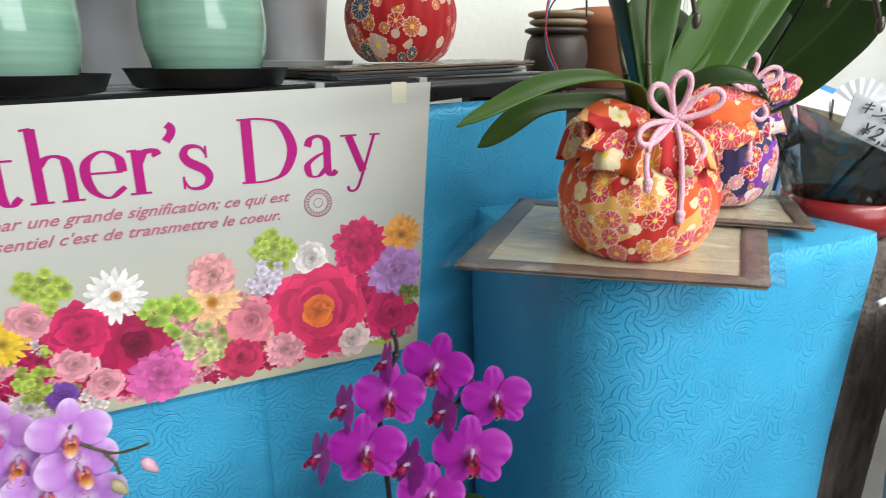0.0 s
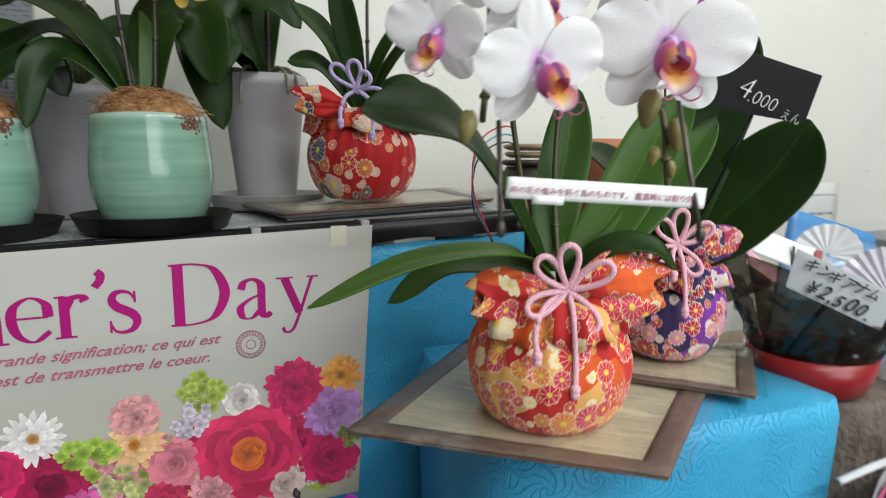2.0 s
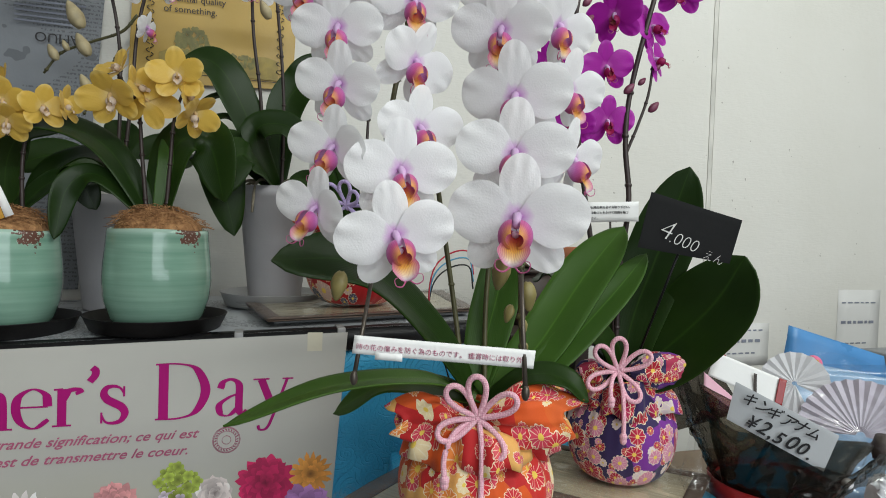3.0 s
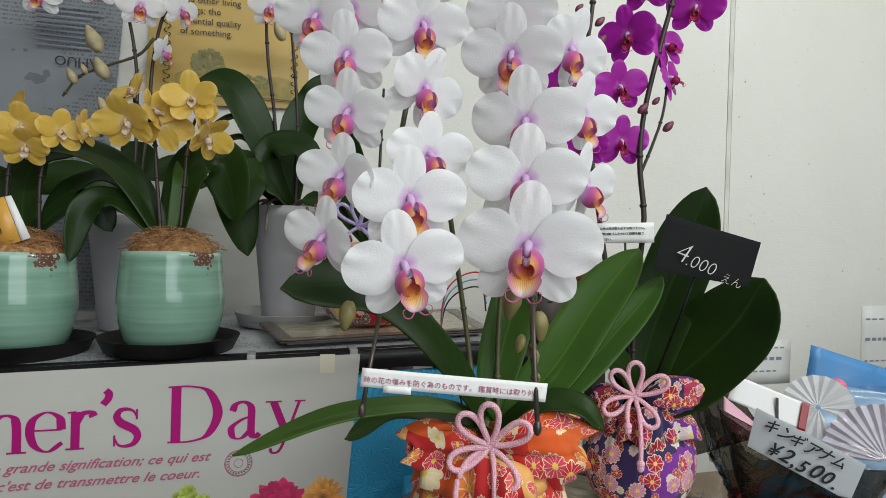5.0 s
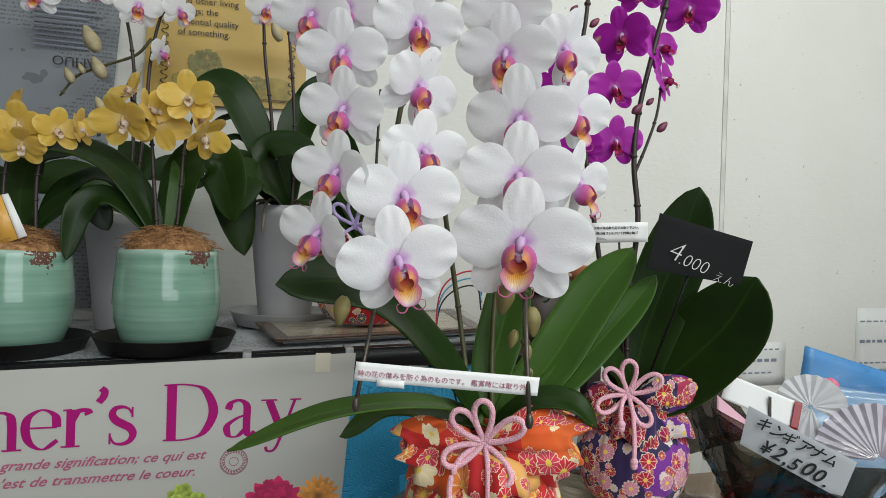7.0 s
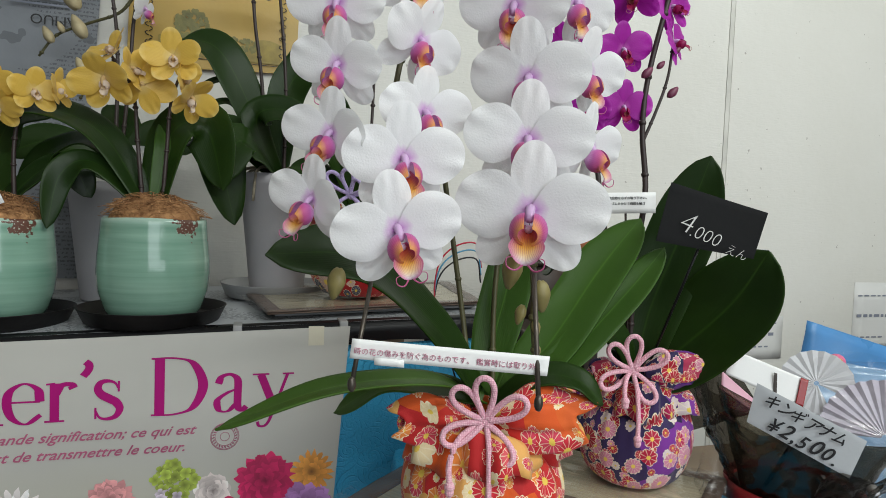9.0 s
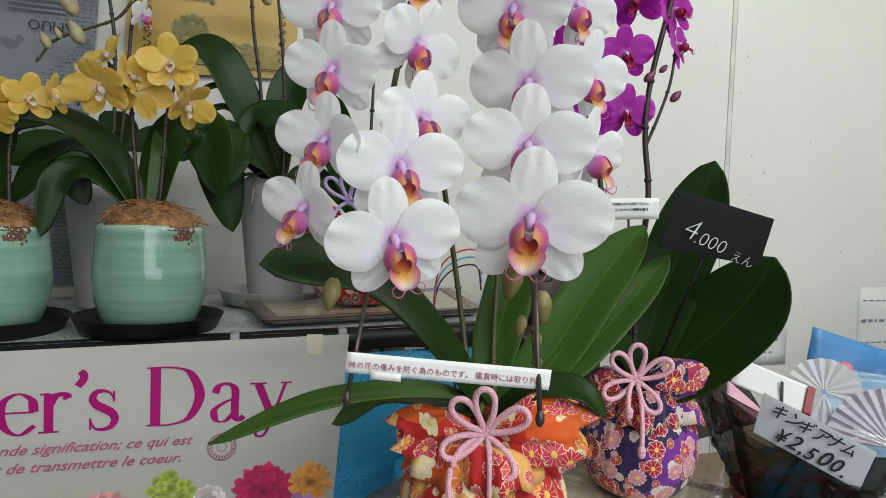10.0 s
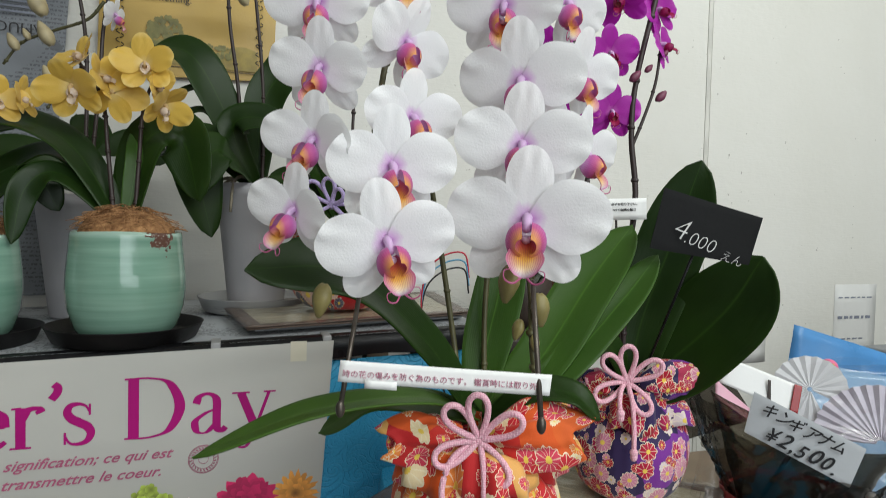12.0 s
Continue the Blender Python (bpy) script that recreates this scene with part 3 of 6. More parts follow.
def rounded(ring, radii, steps=7):
    """The ring's outline with each corner replaced by an arc-like curve."""
    out = []
    for k, p in enumerate(ring):
        a, b = ring[k - 1], ring[(k + 1) % len(ring)]
        p0, p1 = p + (a - p).normalized() * radii[k], p + (b - p).normalized() * radii[k]
        for i in range(steps + 1):
            t = i / steps
            out.append(p0 * (1 - t) ** 2 + p * 2 * t * (1 - t) + p1 * t * t)
    return out


outline = rounded([LEFT, NEAR, RIGHT, BACK], (0.008, 0.105, 0.012, 0.012))
lengths = [0.0]
for k, p in enumerate(outline):
    lengths.append(lengths[-1] + (outline[(k + 1) % len(outline)] - p).length)


def stand_wall(u, v):
    run = u * lengths[-1]
    k = max(i for i in range(len(outline)) if lengths[i] <= run + 1e-9)
    p = outline[k].lerp(outline[(k + 1) % len(outline)], (run - lengths[k]) / (lengths[k + 1] - lengths[k]))
    mid = (NEAR + BACK) / 2
    n = (p - mid).normalized()
    z = SZ * v
    bulge = 0.004 * noise.noise(V((p.x * 9, p.y * 9, z * 4))) + 0.002 * noise.noise(V((p.x * 30, p.y * 30, z * 9))) - 0.02 * (1 - v) - (0.005 if v == 1 else 0.0)
    return (p.x + n.x * bulge, p.y + n.y * bulge, z)


surf(bm := bmesh.new(), 150, 44, stand_wall, lambda u, v: (u * lengths[-1], v * 0.83))
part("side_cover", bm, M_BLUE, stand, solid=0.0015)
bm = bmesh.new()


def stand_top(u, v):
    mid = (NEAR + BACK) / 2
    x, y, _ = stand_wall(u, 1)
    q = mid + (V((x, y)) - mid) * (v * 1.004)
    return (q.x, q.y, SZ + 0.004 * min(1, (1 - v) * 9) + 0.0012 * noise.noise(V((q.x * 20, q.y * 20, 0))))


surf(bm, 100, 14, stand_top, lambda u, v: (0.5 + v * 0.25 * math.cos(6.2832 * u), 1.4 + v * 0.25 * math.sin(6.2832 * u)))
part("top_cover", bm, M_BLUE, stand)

# ---- printed banner ----
BY = 0.641
banner = thing("banner", "white vinyl banner with magenta lettering and printed flowers", "banner", (0.0, BY, 0.66))
BX0, BX1 = -0.44, 0.339


def sheet(u, v):
    x = BX0 + (BX1 - BX0) * u
    z0, z1 = 0.660 - 0.02 * (u - 0.6), tz(x) - 0.002
    x2 = x - 0.022 * u * (1 - v)
    return (x2, BY + 0.0002 * math.sin(x * 17), z0 + (z1 - z0) * v)


surf(bm := bmesh.new(), 60, 30, sheet)
part("sheet", bm, M_BANNER, banner, solid=0.0006)


def ribbon_glyph(bm, ox, oz, h, paths):
    """Letters drawn with a broad pen: heavy downstrokes, hairline turns."""
    for depth, (pts, heavy, hair) in enumerate(paths):
        line = spline([(p[0], 0, p[1]) for p in pts], 10 * (len(pts) - 1) if len(pts) > 2 else 2)
        left, right = [], []
        for k, p in enumerate(line):
            t = (line[min(k + 1, len(line) - 1)] - line[max(k - 1, 0)]).normalized()
            full = abs(t.z) ** 2.2 if heavy != 0.09 else math.sin(math.pi * k / (len(line) - 1)) ** 2
            w = (hair + (heavy * (1.0 if heavy != 0.09 else 1.5) - hair) * full) * 0.5
            n = V((-t.z, 0, t.x))
            for side, s in ((left, 1), (right, -1)):
                q = p + n * w * s
                side.append(bm.verts.new((ox + q.x * h * 1.1, BY - 0.0008 - 0.00003 * depth, oz + q.z * h)))
        for k in range(len(line) - 1):
            bm.faces.new((left[k], left[k + 1], right[k + 1], right[k]))


def serif(x, z, w=0.13):
    return (((x - w, z), (x + w, z)), 0.03, 0.03)


GLYPH = {
    "M": [(((0.12, 0), (0.12, 1)), 0.04, 0.04), (((0.12, 1), (0.45, 0.0)), 0.15, 0.1), (((0.45, 0), (0.8, 1)), 0.04, 0.04), (((0.84, 1), (0.84, 0)), 0.15, 0.15), serif(0.12, 0.015), serif(0.84, 0.015)],
    "o": [(((0.30, 0.66), (0.1, 0.52), (0.06, 0.33), (0.12, 0.12), (0.30, 0.0), (0.48, 0.14), (0.54, 0.33), (0.48, 0.54), (0.30, 0.66)), 0.12, 0.03)],
    "t": [(((0.16, 0.84), (0.16, 0.4), (0.17, 0.12), (0.25, 0.02), (0.36, 0.12)), 0.13, 0.04), (((0.02, 0.62), (0.35, 0.62)), 0.03, 0.03)],
    "h": [(((0.15, 1.02), (0.15, 0)), 0.125, 0.1), (((0.15, 0.48), (0.27, 0.62), (0.40, 0.63), (0.48, 0.5), (0.49, 0.0)), 0.125, 0.04), serif(0.15, 0.015), serif(0.49, 0.015), (((0.04, 1.0), (0.16, 1.02)), 0.03, 0.03)],
    "e": [(((0.07, 0.36), (0.48, 0.36)), 0.03, 0.03), (((0.48, 0.36), (0.45, 0.56), (0.28, 0.66), (0.1, 0.54), (0.06, 0.32), (0.13, 0.1), (0.30, 0.0), (0.49, 0.14)), 0.125, 0.03)],
    "r": [(((0.15, 0.64), (0.15, 0)), 0.125, 0.1), (((0.15, 0.44), (0.24, 0.6), (0.36, 0.62), (0.40, 0.55)), 0.13, 0.07), serif(0.15, 0.015), (((0.04, 0.63), (0.16, 0.64)), 0.03, 0.03)],
    "'": [(((0.12, 0.98), (0.17, 0.93), (0.16, 0.84), (0.09, 0.74)), 0.11, 0.10)],
    "s": [(((0.38, 0.52), (0.33, 0.61), (0.24, 0.645), (0.14, 0.62), (0.10, 0.52), (0.15, 0.42), (0.25, 0.35), (0.35, 0.28), (0.40, 0.17), (0.35, 0.05), (0.24, 0.005), (0.13, 0.03), (0.07, 0.15)), 0.09, 0.03), (((0.385, 0.64), (0.385, 0.46)), 0.03, 0.03), (((0.07, 0.20), (0.07, 0.01)), 0.03, 0.03)],
    "D": [(((0.17, 1.0), (0.17, 0.0)), 0.145, 0.1), (((0.05, 0.985), (0.40, 0.985), (0.66, 0.88), (0.80, 0.5), (0.66, 0.13), (0.40, 0.015), (0.05, 0.015)), 0.15, 0.03)],
    "a": [(((0.09, 0.50), (0.14, 0.62), (0.27, 0.66), (0.38, 0.56), (0.385, 0.3), (0.39, 0.08), (0.45, 0.01), (0.52, 0.08)), 0.12, 0.05), (((0.385, 0.40), (0.22, 0.33), (0.08, 0.2), (0.11, 0.03), (0.24, 0.01), (0.385, 0.16)), 0.11, 0.03)],
    "y": [(((0.10, 0.63), (0.32, 0.02)), 0.13, 0.1), (((0.52, 0.63), (0.30, -0.05), (0.20, -0.28), (0.09, -0.30), (0.06, -0.22)), 0.05, 0.04), serif(0.10, 0.635), serif(0.53, 0.635, 0.09)],
}
CAP = 0.0625
letters = (("M", -0.260), ("o", -0.182), ("t", -0.098), ("h", -0.0675), ("e", -0.0245), ("r", 0.0125), ("'", 0.0435), ("s", 0.057), ("D", 0.113), ("a", 0.180), ("y", 0.2255))
for ch, lx in letters:
    bm = bmesh.new()
    ribbon_glyph(bm, lx + 0.0045, 0.880 + 0.012 * (lx - 0.1), CAP * 1.04, GLYPH[ch])
    part("letter", bm, M_MAGENTA, banner, "", False)


def on_banner(x, z):
    return frame_on((x, BY - 0.0008, z), (1, 0, 0.0), (0, 0, 1))


writing("printed_line", "par une grande signification; ce qui est", 0.0150, on_banner(-0.096, 0.8575), M_ROSEINK, banner, 0.45, width=1.13, thin=-0.012)
writing("printed_line", "essentiel c'est de transmettre le coeur.", 0.0150, on_banner(-0.111, 0.8385), M_ROSEINK, banner, 0.45, width=1.13, thin=-0.012)
bm = bmesh.new()
for r in (0.0155, 0.0145, 0.0105, 0.005):
    tube(bm, [V((0.199 + r * math.cos(a * 0.2618), BY - 0.0008, 0.852 + r * math.sin(a * 0.2618))) for a in range(25)], 0.0003, sides=4)
for a in range(24):
    q = a * 0.2618
    tube(bm, [V((0.199 + 0.0113 * math.cos(q), BY - 0.0008, 0.852 + 0.0113 * math.sin(q))), V((0.199 + 0.0133 * math.cos(q + 0.1), BY - 0.0008, 0.852 + 0.0133 * math.sin(q + 0.1)))], 0.0006, sides=4)
part("printed_seal", bm, M_ROSEINK, banner)

# printed flowers: flat overlapping petals in several tones
PRINT = Nodes("flower_print")
att = PRINT.t.nodes.new("ShaderNodeAttribute")
att.attribute_name = "tone"
grain = PRINT.noise(230)
M_PRINT = PRINT.end(PRINT.mix(PRINT.math("MULTIPLY", grain, 0.16), att.outputs["Color"], (0.2, 0.02, 0.06)), 0.42)
rng = random.Random(4)
level = [0]


def print_flower(x, z, r, kind, col, col2=None, back=False):
    bm = bmesh.new()
    r *= 1.2
    layer = bm.loops.layers.float_color.new("tone")
    level[0] += 1
    y0 = BY - 0.0006 - (0.0004 if not back else 0.0) - 0.000001 * level[0]

    def petal(cx, cz, ang, ln, wd, c, k, tipcol=None):
        ring_ = [(0, 0), (0.25, 0.32), (0.6, 0.5), (0.88, 0.36), (1.0, 0.08), (0.98, -0.14), (0.85, -0.4), (0.6, -0.5), (0.25, -0.32)]
        ca, sa = math.cos(ang), math.sin(ang)
        vs = []
        for a, b in ring_:
            a, b = a * ln * rng.uniform(0.92, 1.08), b * wd
            vs.append(bm.verts.new((cx + a * ca - b * sa, y0 - 0.0000025 * k, cz + a * sa + b * ca)))
        fc = bm.faces.new(vs)
        for i, lp in enumerate(fc.loops):
            t = ring_[i][0]
            q = tuple(min(1, v * (0.50 + 0.75 * t)) for v in c) if not tipcol else tuple(v * (1 - t) + w * t for v, w in zip(c, tipcol))
            lp[layer] = (*q, 1)

    def shade(c, s):
        return tuple(min(1, v * s) for v in c)

    k = 0
    if kind == "ray":
        for rr, cnt in ((1.0, 17), (0.72, 15), (0.42, 11)):
            for i in range(cnt):
                k += 1
                petal(x, z, 6.283 * (i + rng.random() * 0.4) / cnt + rr, r * rr, r * 0.26, shade(col, rng.uniform(0.75, 1.1)), k)
        for i in range(12):
            k += 1
            petal(x, z, 6.283 * i / 12, r * 0.2, r * 0.12, col2 or shade(col, 0.5), k)
    elif kind == "cluster":
        for i in range(26):
            a, d = rng.uniform(0, 6.283), r * math.sqrt(rng.random()) * 0.85
            cx, cz, tone = x + d * math.cos(a), z + d * math.sin(a), rng.uniform(0.55, 1.15)
            for j in range(4):
                k += 1
                petal(cx, cz, 1.571 * j + a, r * 0.26, r * 0.25, shade(col, tone), k)
    else:
        rings = (11 if r > 0.05 else 8) if kind == "rose" else 10
        for q in range(rings):
            rr = 1.0 - 0.92 * q / rings
            cnt = max(4, int((9 if kind == "rose" else 15) * rr))
            for i in range(cnt):
                k += 1
                tone = rng.uniform(0.62, 1.12) * (1.0 - 0.35 * q / rings)
                cc = shade(col, tone)
                if col2 and q > rings - 4:
                    cc = shade(col2, tone * 1.5)
                petal(x, z, 6.283 * (i + 0.5 * (q % 2) + rng.random() * 0.5) / cnt, r * rr, r * (0.75 if kind == "rose" else 0.42) * (0.4 + 0.6 * rr), cc, k)
    part("printed_flower", bm, M_PRINT, banner, "", False)


GRN, HOT, PNK, WHT, LIL, CRM = (0.42, 0.55, 0.08), (0.62, 0.02, 0.12), (0.78, 0.33, 0.38), (0.82, 0.74, 0.70), (0.52, 0.26, 0.60), (0.45, 0.008, 0.08)
for i in range(240):
    print_flower(-0.40 + 0.70 * ((i * 0.5698) % 1), 0.680 + 0.078 * ((i * 0.7548) % 1), rng.uniform(0.013, 0.019), rng.choice(("rose", "cluster", "frill")), rng.choice((GRN, PNK, (0.30, 0.36, 0.06), HOT, WHT, CRM, PNK)), back=True)
for x, z, r, kind, col, col2 in (
        (0.147, 0.805, 0.021, "cluster", GRN, None), (-0.067, 0.798, 0.020, "cluster", GRN, None), (0.037, 0.755, 0.024, "cluster", (0.36, 0.55, 0.07), None),
        (0.082, 0.788, 0.021, "frill", (0.80, 0.36, 0.36), None), (0.136, 0.777, 0.019, "cluster", (0.7, 0.62, 0.72), None), (0.187, 0.790, 0.017, "rose", WHT, None),
        (-0.008, 0.782, 0.024, "ray", (0.84, 0.80, 0.78), (0.5, 0.25, 0.08)), (0.298, 0.803, 0.022, "ray", (0.80, 0.34, 0.06), None),
        (0.289, 0.760, 0.030, "frill", LIL, None), (0.245, 0.796, 0.029, "frill", HOT, None), (-0.043, 0.752, 0.026, "rose", HOT, None),
        (0.079, 0.759, 0.025, "ray", (0.85, 0.50, 0.24), (0.5, 0.2, 0.02)), (-0.081, 0.771, 0.017, "rose", PNK, None), (-0.104, 0.753, 0.019, "ray", (0.80, 0.52, 0.03), None),
        (0.116, 0.730, 0.024, "rose", (0.75, 0.22, 0.28), None), (0.065, 0.714, 0.021, "cluster", (0.55, 0.58, 0.22), None), (0.003, 0.729, 0.030, "rose", CRM, (0.16, 0.0, 0.03))):
    print_flower(x, z, r, kind, col, col2)
for x, z, r, kind, col, col2 in (
        (0.283, 0.705, 0.030, "rose", HOT, None), (0.021, 0.692, 0.028, "frill", (0.70, 0.12, 0.38), None), (-0.052, 0.721, 0.017, "rose", PNK, None),
        (-0.087, 0.708, 0.017, "cluster", GRN, None), (-0.067, 0.690, 0.013, "frill", (0.2, 0.08, 0.42), None), (-0.028, 0.694, 0.015, "rose", PNK, None),
        (0.102, 0.690, 0.022, "rose", (0.55, 0.03, 0.1), None), (0.152, 0.688, 0.021, "frill", PNK, None), (0.305, 0.728, 0.013, "cluster", (0.2, 0.32, 0.05), None),
        (0.192, 0.726, 0.050, "rose", (0.74, 0.035, 0.13), (0.75, 0.16, 0.03)), (0.230, 0.684, 0.020, "rose", (0.82, 0.62, 0.58), None)):
    print_flower(x, z, r, kind, col, col2)
for cx in (0.29, -0.2):
    part("tape", box(bmesh.new(), cx, cx + 0.018, BY - 0.0008, BY - 0.0004, 0.955, 0.978), M_TAPE, banner, "yellowed tape", False)

# ---- makers for plants and pots ----
def petal_mesh(name, ln, wd, material, cup=0.06, sharp=0.75, full=0.5, ruffle=0.0, nu=16, nv=12):
    """A petal along +x from the origin, facing +z."""
    def fn(u, v):
        s = 2 * v - 1
        u = 1 - (1 - u) ** 2.0
        c = 0.30 + 0.30 * sharp
        h = wd * (0.16 + 0.84 * math.sin(1.5708 * u / c) ** (1.6 - full)) if u < c else wd * max(0.0004, (1 - ((u - c) / (1 - c)) ** 2.0)) ** 0.5
        y = s * h
        x = ln * (u - 0.05 * s * s * u * (1 - u))
        z = cup * ln * (math.sin(math.pi * u) * 0.8 - 1.2 * (y / wd) ** 2 * u) + ruffle * ln * math.sin(7 * y / wd + 5 * u) * u * abs(y / wd)
        z -= 0.022 * ln * math.exp(-(s * 3.4) ** 2) * u * (1 - u)
        z += 0.045 * ln * u * noise.noise(V((u * 2.6, y / wd * 2.2, ln * 7))) + 0.012 * ln * u * noise.noise(V((u * 6, y / wd * 5, 3)))
        x += 0.03 * ln * u * u * (1 - u) * noise.noise(V((s * 2.5, u, ln * 3)))
        return (x, y, z)
    bm = bmesh.new()
    surf(bm, nu, nv, fn, lambda u, v: (1 - (1 - u) ** 2.0, v))
    bmesh.ops.recalc_face_normals(bm, faces=bm.faces)
    me = bpy.data.meshes.new(name)
    bm.to_mesh(me)
    bm.free()
    me.materials.append(material)
    me.shade_smooth()
    return me


def turned(me, m, name):
    c = me.copy()
    c.name = name
    c.transform(m)
    return c


def joined(name, meshes, material):
    bm = bmesh.new()
    for me in meshes:
        bm.from_mesh(me)
    out = bpy.data.meshes.new(name)
    bm.to_mesh(out)
    bm.free()
    for m in (material if isinstance(material, list) else [material]):
        out.materials.append(m)
    out.shade_smooth()
    return out


class Bloom:
    """One kind of moth-orchid flower, one unit wide, facing +z with +y up."""

    def __init__(self, name, petal, lip, tip, column, fat=0.238, dorsal=0.150, cupped=0.0, grow=1.0):
        sep = petal_mesh("sepal", 0.46, dorsal, petal, 0.05, 0.80, 0.6)
        self.sepals = joined("flower", [turned(sep, pose(0, 0.02, -0.022, 0, -cupped, 90), "s"), turned(sep, pose(-0.02, -0.02, -0.03, 0, 6 - cupped, -130), "s"), turned(sep, pose(0.02, -0.02, -0.03, 0, 6 - cupped, -50), "s")], petal)
        big = petal_mesh("petal", 0.50, fat, petal, 0.06, 0.66, 0.72, ruffle=0.030)
        self.right = turned(big, pose(0.015, 0.01, 0.0, 0, -4, 7), "petal")
        self.left = turned(big, pose(-0.015, 0.01, 0.0, 0, 4, 180 - 7), "petal")
        bm = bmesh.new()
        for s in (1, -1):
            def shell(u, v):
                th, ph = 0.25 + 2.5 * u, -1.5 + 3.0 * v
                return (s * (0.020 + 0.088 * math.sin(th) * math.cos(ph)), -0.082 + 0.104 * math.sin(th) * math.sin(ph) - 0.04 * u, 0.015 + 0.21 * u + 0.014 * math.sin(ph))
            surf(bm, 12, 12, shell, lambda u, v: (0.25 + 0.75 * u, v))
        def tongue(u, v):
            q = 2 * v - 1
            w = 0.030 + 0.072 * (u / 0.45 if u < 0.45 else (1 - u) / 0.55) ** 0.7
            fold = 0.045 * abs(q) ** 1.5 * (1 - 0.4 * u)
            return (q * w, -0.085 - 0.20 * u - 0.02 * math.sin(3 * u) + 0.4 * fold, 0.05 + 0.19 * math.sin(1.9 * u) + fold)
        surf(bm, 12, 12, tongue, None, 1)
        for s in (1, -1):
            tube(bm, spline([(0.012 * s, -0.28, 0.23), (0.05 * s, -0.31, 0.265), (0.095 * s, -0.29, 0.285), (0.10 * s, -0.245, 0.28), (0.065 * s, -0.235, 0.27)], 14), 0.0065, 0.002, 6, 1)
        ball(bm, (0, -0.095, 0.10), 0.026, 1, 1, 1, 8, None)
        for v in bm.verts:
            v.co = V((v.co.x * grow, v.co.y * grow, v.co.z * grow))
        self.lip = bpy.data.meshes.new("lip")
        bm.to_mesh(self.lip)
        bm.free()
        self.lip.materials.append(lip), self.lip.materials.append(tip)
        self.lip.shade_smooth()
        bm = bmesh.new()
        tube(bm, spline([(0, 0.02, -0.02), (0, 0.012, 0.05), (0, -0.025, 0.09), (0, -0.045, 0.10)], 8), 0.036, 0.026, 9)
        ball(bm, (0, -0.045, 0.10), 0.028)
        self.column = bpy.data.meshes.new("column")
        bm.to_mesh(self.column)
        bm.free()
        self.column.materials.append(column)
        self.column.shade_smooth()

    def place(self, parent, p, width, facing, up=(0, 0, 1), roll=0.0, open_=0.0):
        f = V(facing).normalized()
        r = V(up).cross(f).normalized()
        m = frame_on(p, r, f.cross(r)) @ pose(0, 0, 0, 0, 0, roll)
        fl = mesh_part("flower", self.sepals, parent)
        wide, tall = width * rng.uniform(0.96, 1.04), width * rng.uniform(0.95, 1.03)
        fl.matrix_basis = m @ pose(0, 0, 0, 0, 0, rng.uniform(-5, 5)) @ Matrix.Diagonal((wide, tall, width, 1))
        for nm, me, a in (("petal", self.right, -open_), ("petal", self.left, open_), ("lip", self.lip, 0), ("column", self.column, 0)):
            ob = mesh_part(nm, me, fl)
            ob.matrix_basis = pose(0, 0, 0, rng.uniform(-4, 4), a + rng.uniform(-5, 5), rng.uniform(-3, 3)) if nm == "petal" else Matrix()
        return fl


def leaf(parent, pts, width, normal, material, fold=0.25, tipround=1.25, n=26, name="leaf", label=""):
    """A strap leaf along the points, with a folded midrib."""
    line, nm = spline(pts, n), V(normal).normalized()
    frames = []
    for k, p in enumerate(line):
        t = (line[min(k + 1, n)] - line[max(k - 1, 0)]).normalized()
        s = nm.cross(t)
        if s.length < 0.05:
            s = V((1, 0, 0)).cross(t)
        s.normalize()
        frames.append((p, s, t.cross(s).normalized()))

    def fn(u, v):
        p, s, up = frames[round(v * n)]
        q = 2 * u - 1
        prof = (0.46 + 0.54 * math.sin(min(1, v * 2.0) * math.pi / 2)) if v < 0.62 else math.sqrt(max(0.0, 1 - ((v - 0.62) / 0.38) ** 2)) ** tipround
        h = width * 0.5 * max(prof, 0.015)
        wave = 0.03 * width * math.sin(v * 9 + q * 2)
        return p + s * q * h + up * (fold * h * abs(q) ** 1.3 * (1 - 0.6 * v) + wave * q)
    bm = bmesh.new()
    surf(bm, 10, n, fn, lambda u, v: (v, u))
    return part(name, bm, material, parent, label, solid=0.0016)


def stem(parent, pts, r0, r1, material, n=24, name="stem", label="", nodes=True):
    bm = bmesh.new()
    line = spline(pts, n)
    tube(bm, line, r0, r1, 7)
    if nodes:
        for k in range(3, n, 5):
            ball(bm, line[k], r0 * 1.3, 1, 1, 0.8, 7)
    return part(name, bm, material, parent, label)


def bud(parent, p, r, material, d=(0, 0, -1)):
    bm = bmesh.new()
    f = V(d).normalized()
    m = Matrix.Translation(p) @ f.to_track_quat("Z", "Y").to_matrix().to_4x4()
    ball(bm, None, r, 0.78, 0.7, 1.15, 12, m)
    for v in bm.verts:
        q = m.inverted() @ v.co
        a = math.atan2(q.y, q.x)
        v.co += (v.co - V(p)) * 0.05 * math.cos(3 * a)
        if q.z > 0:
            v.co += f * q.z * q.z / r * 0.22 - (v.co - V(p) - f * q.z) * 0.25 * q.z / r
    part("bud", bm, material, parent)


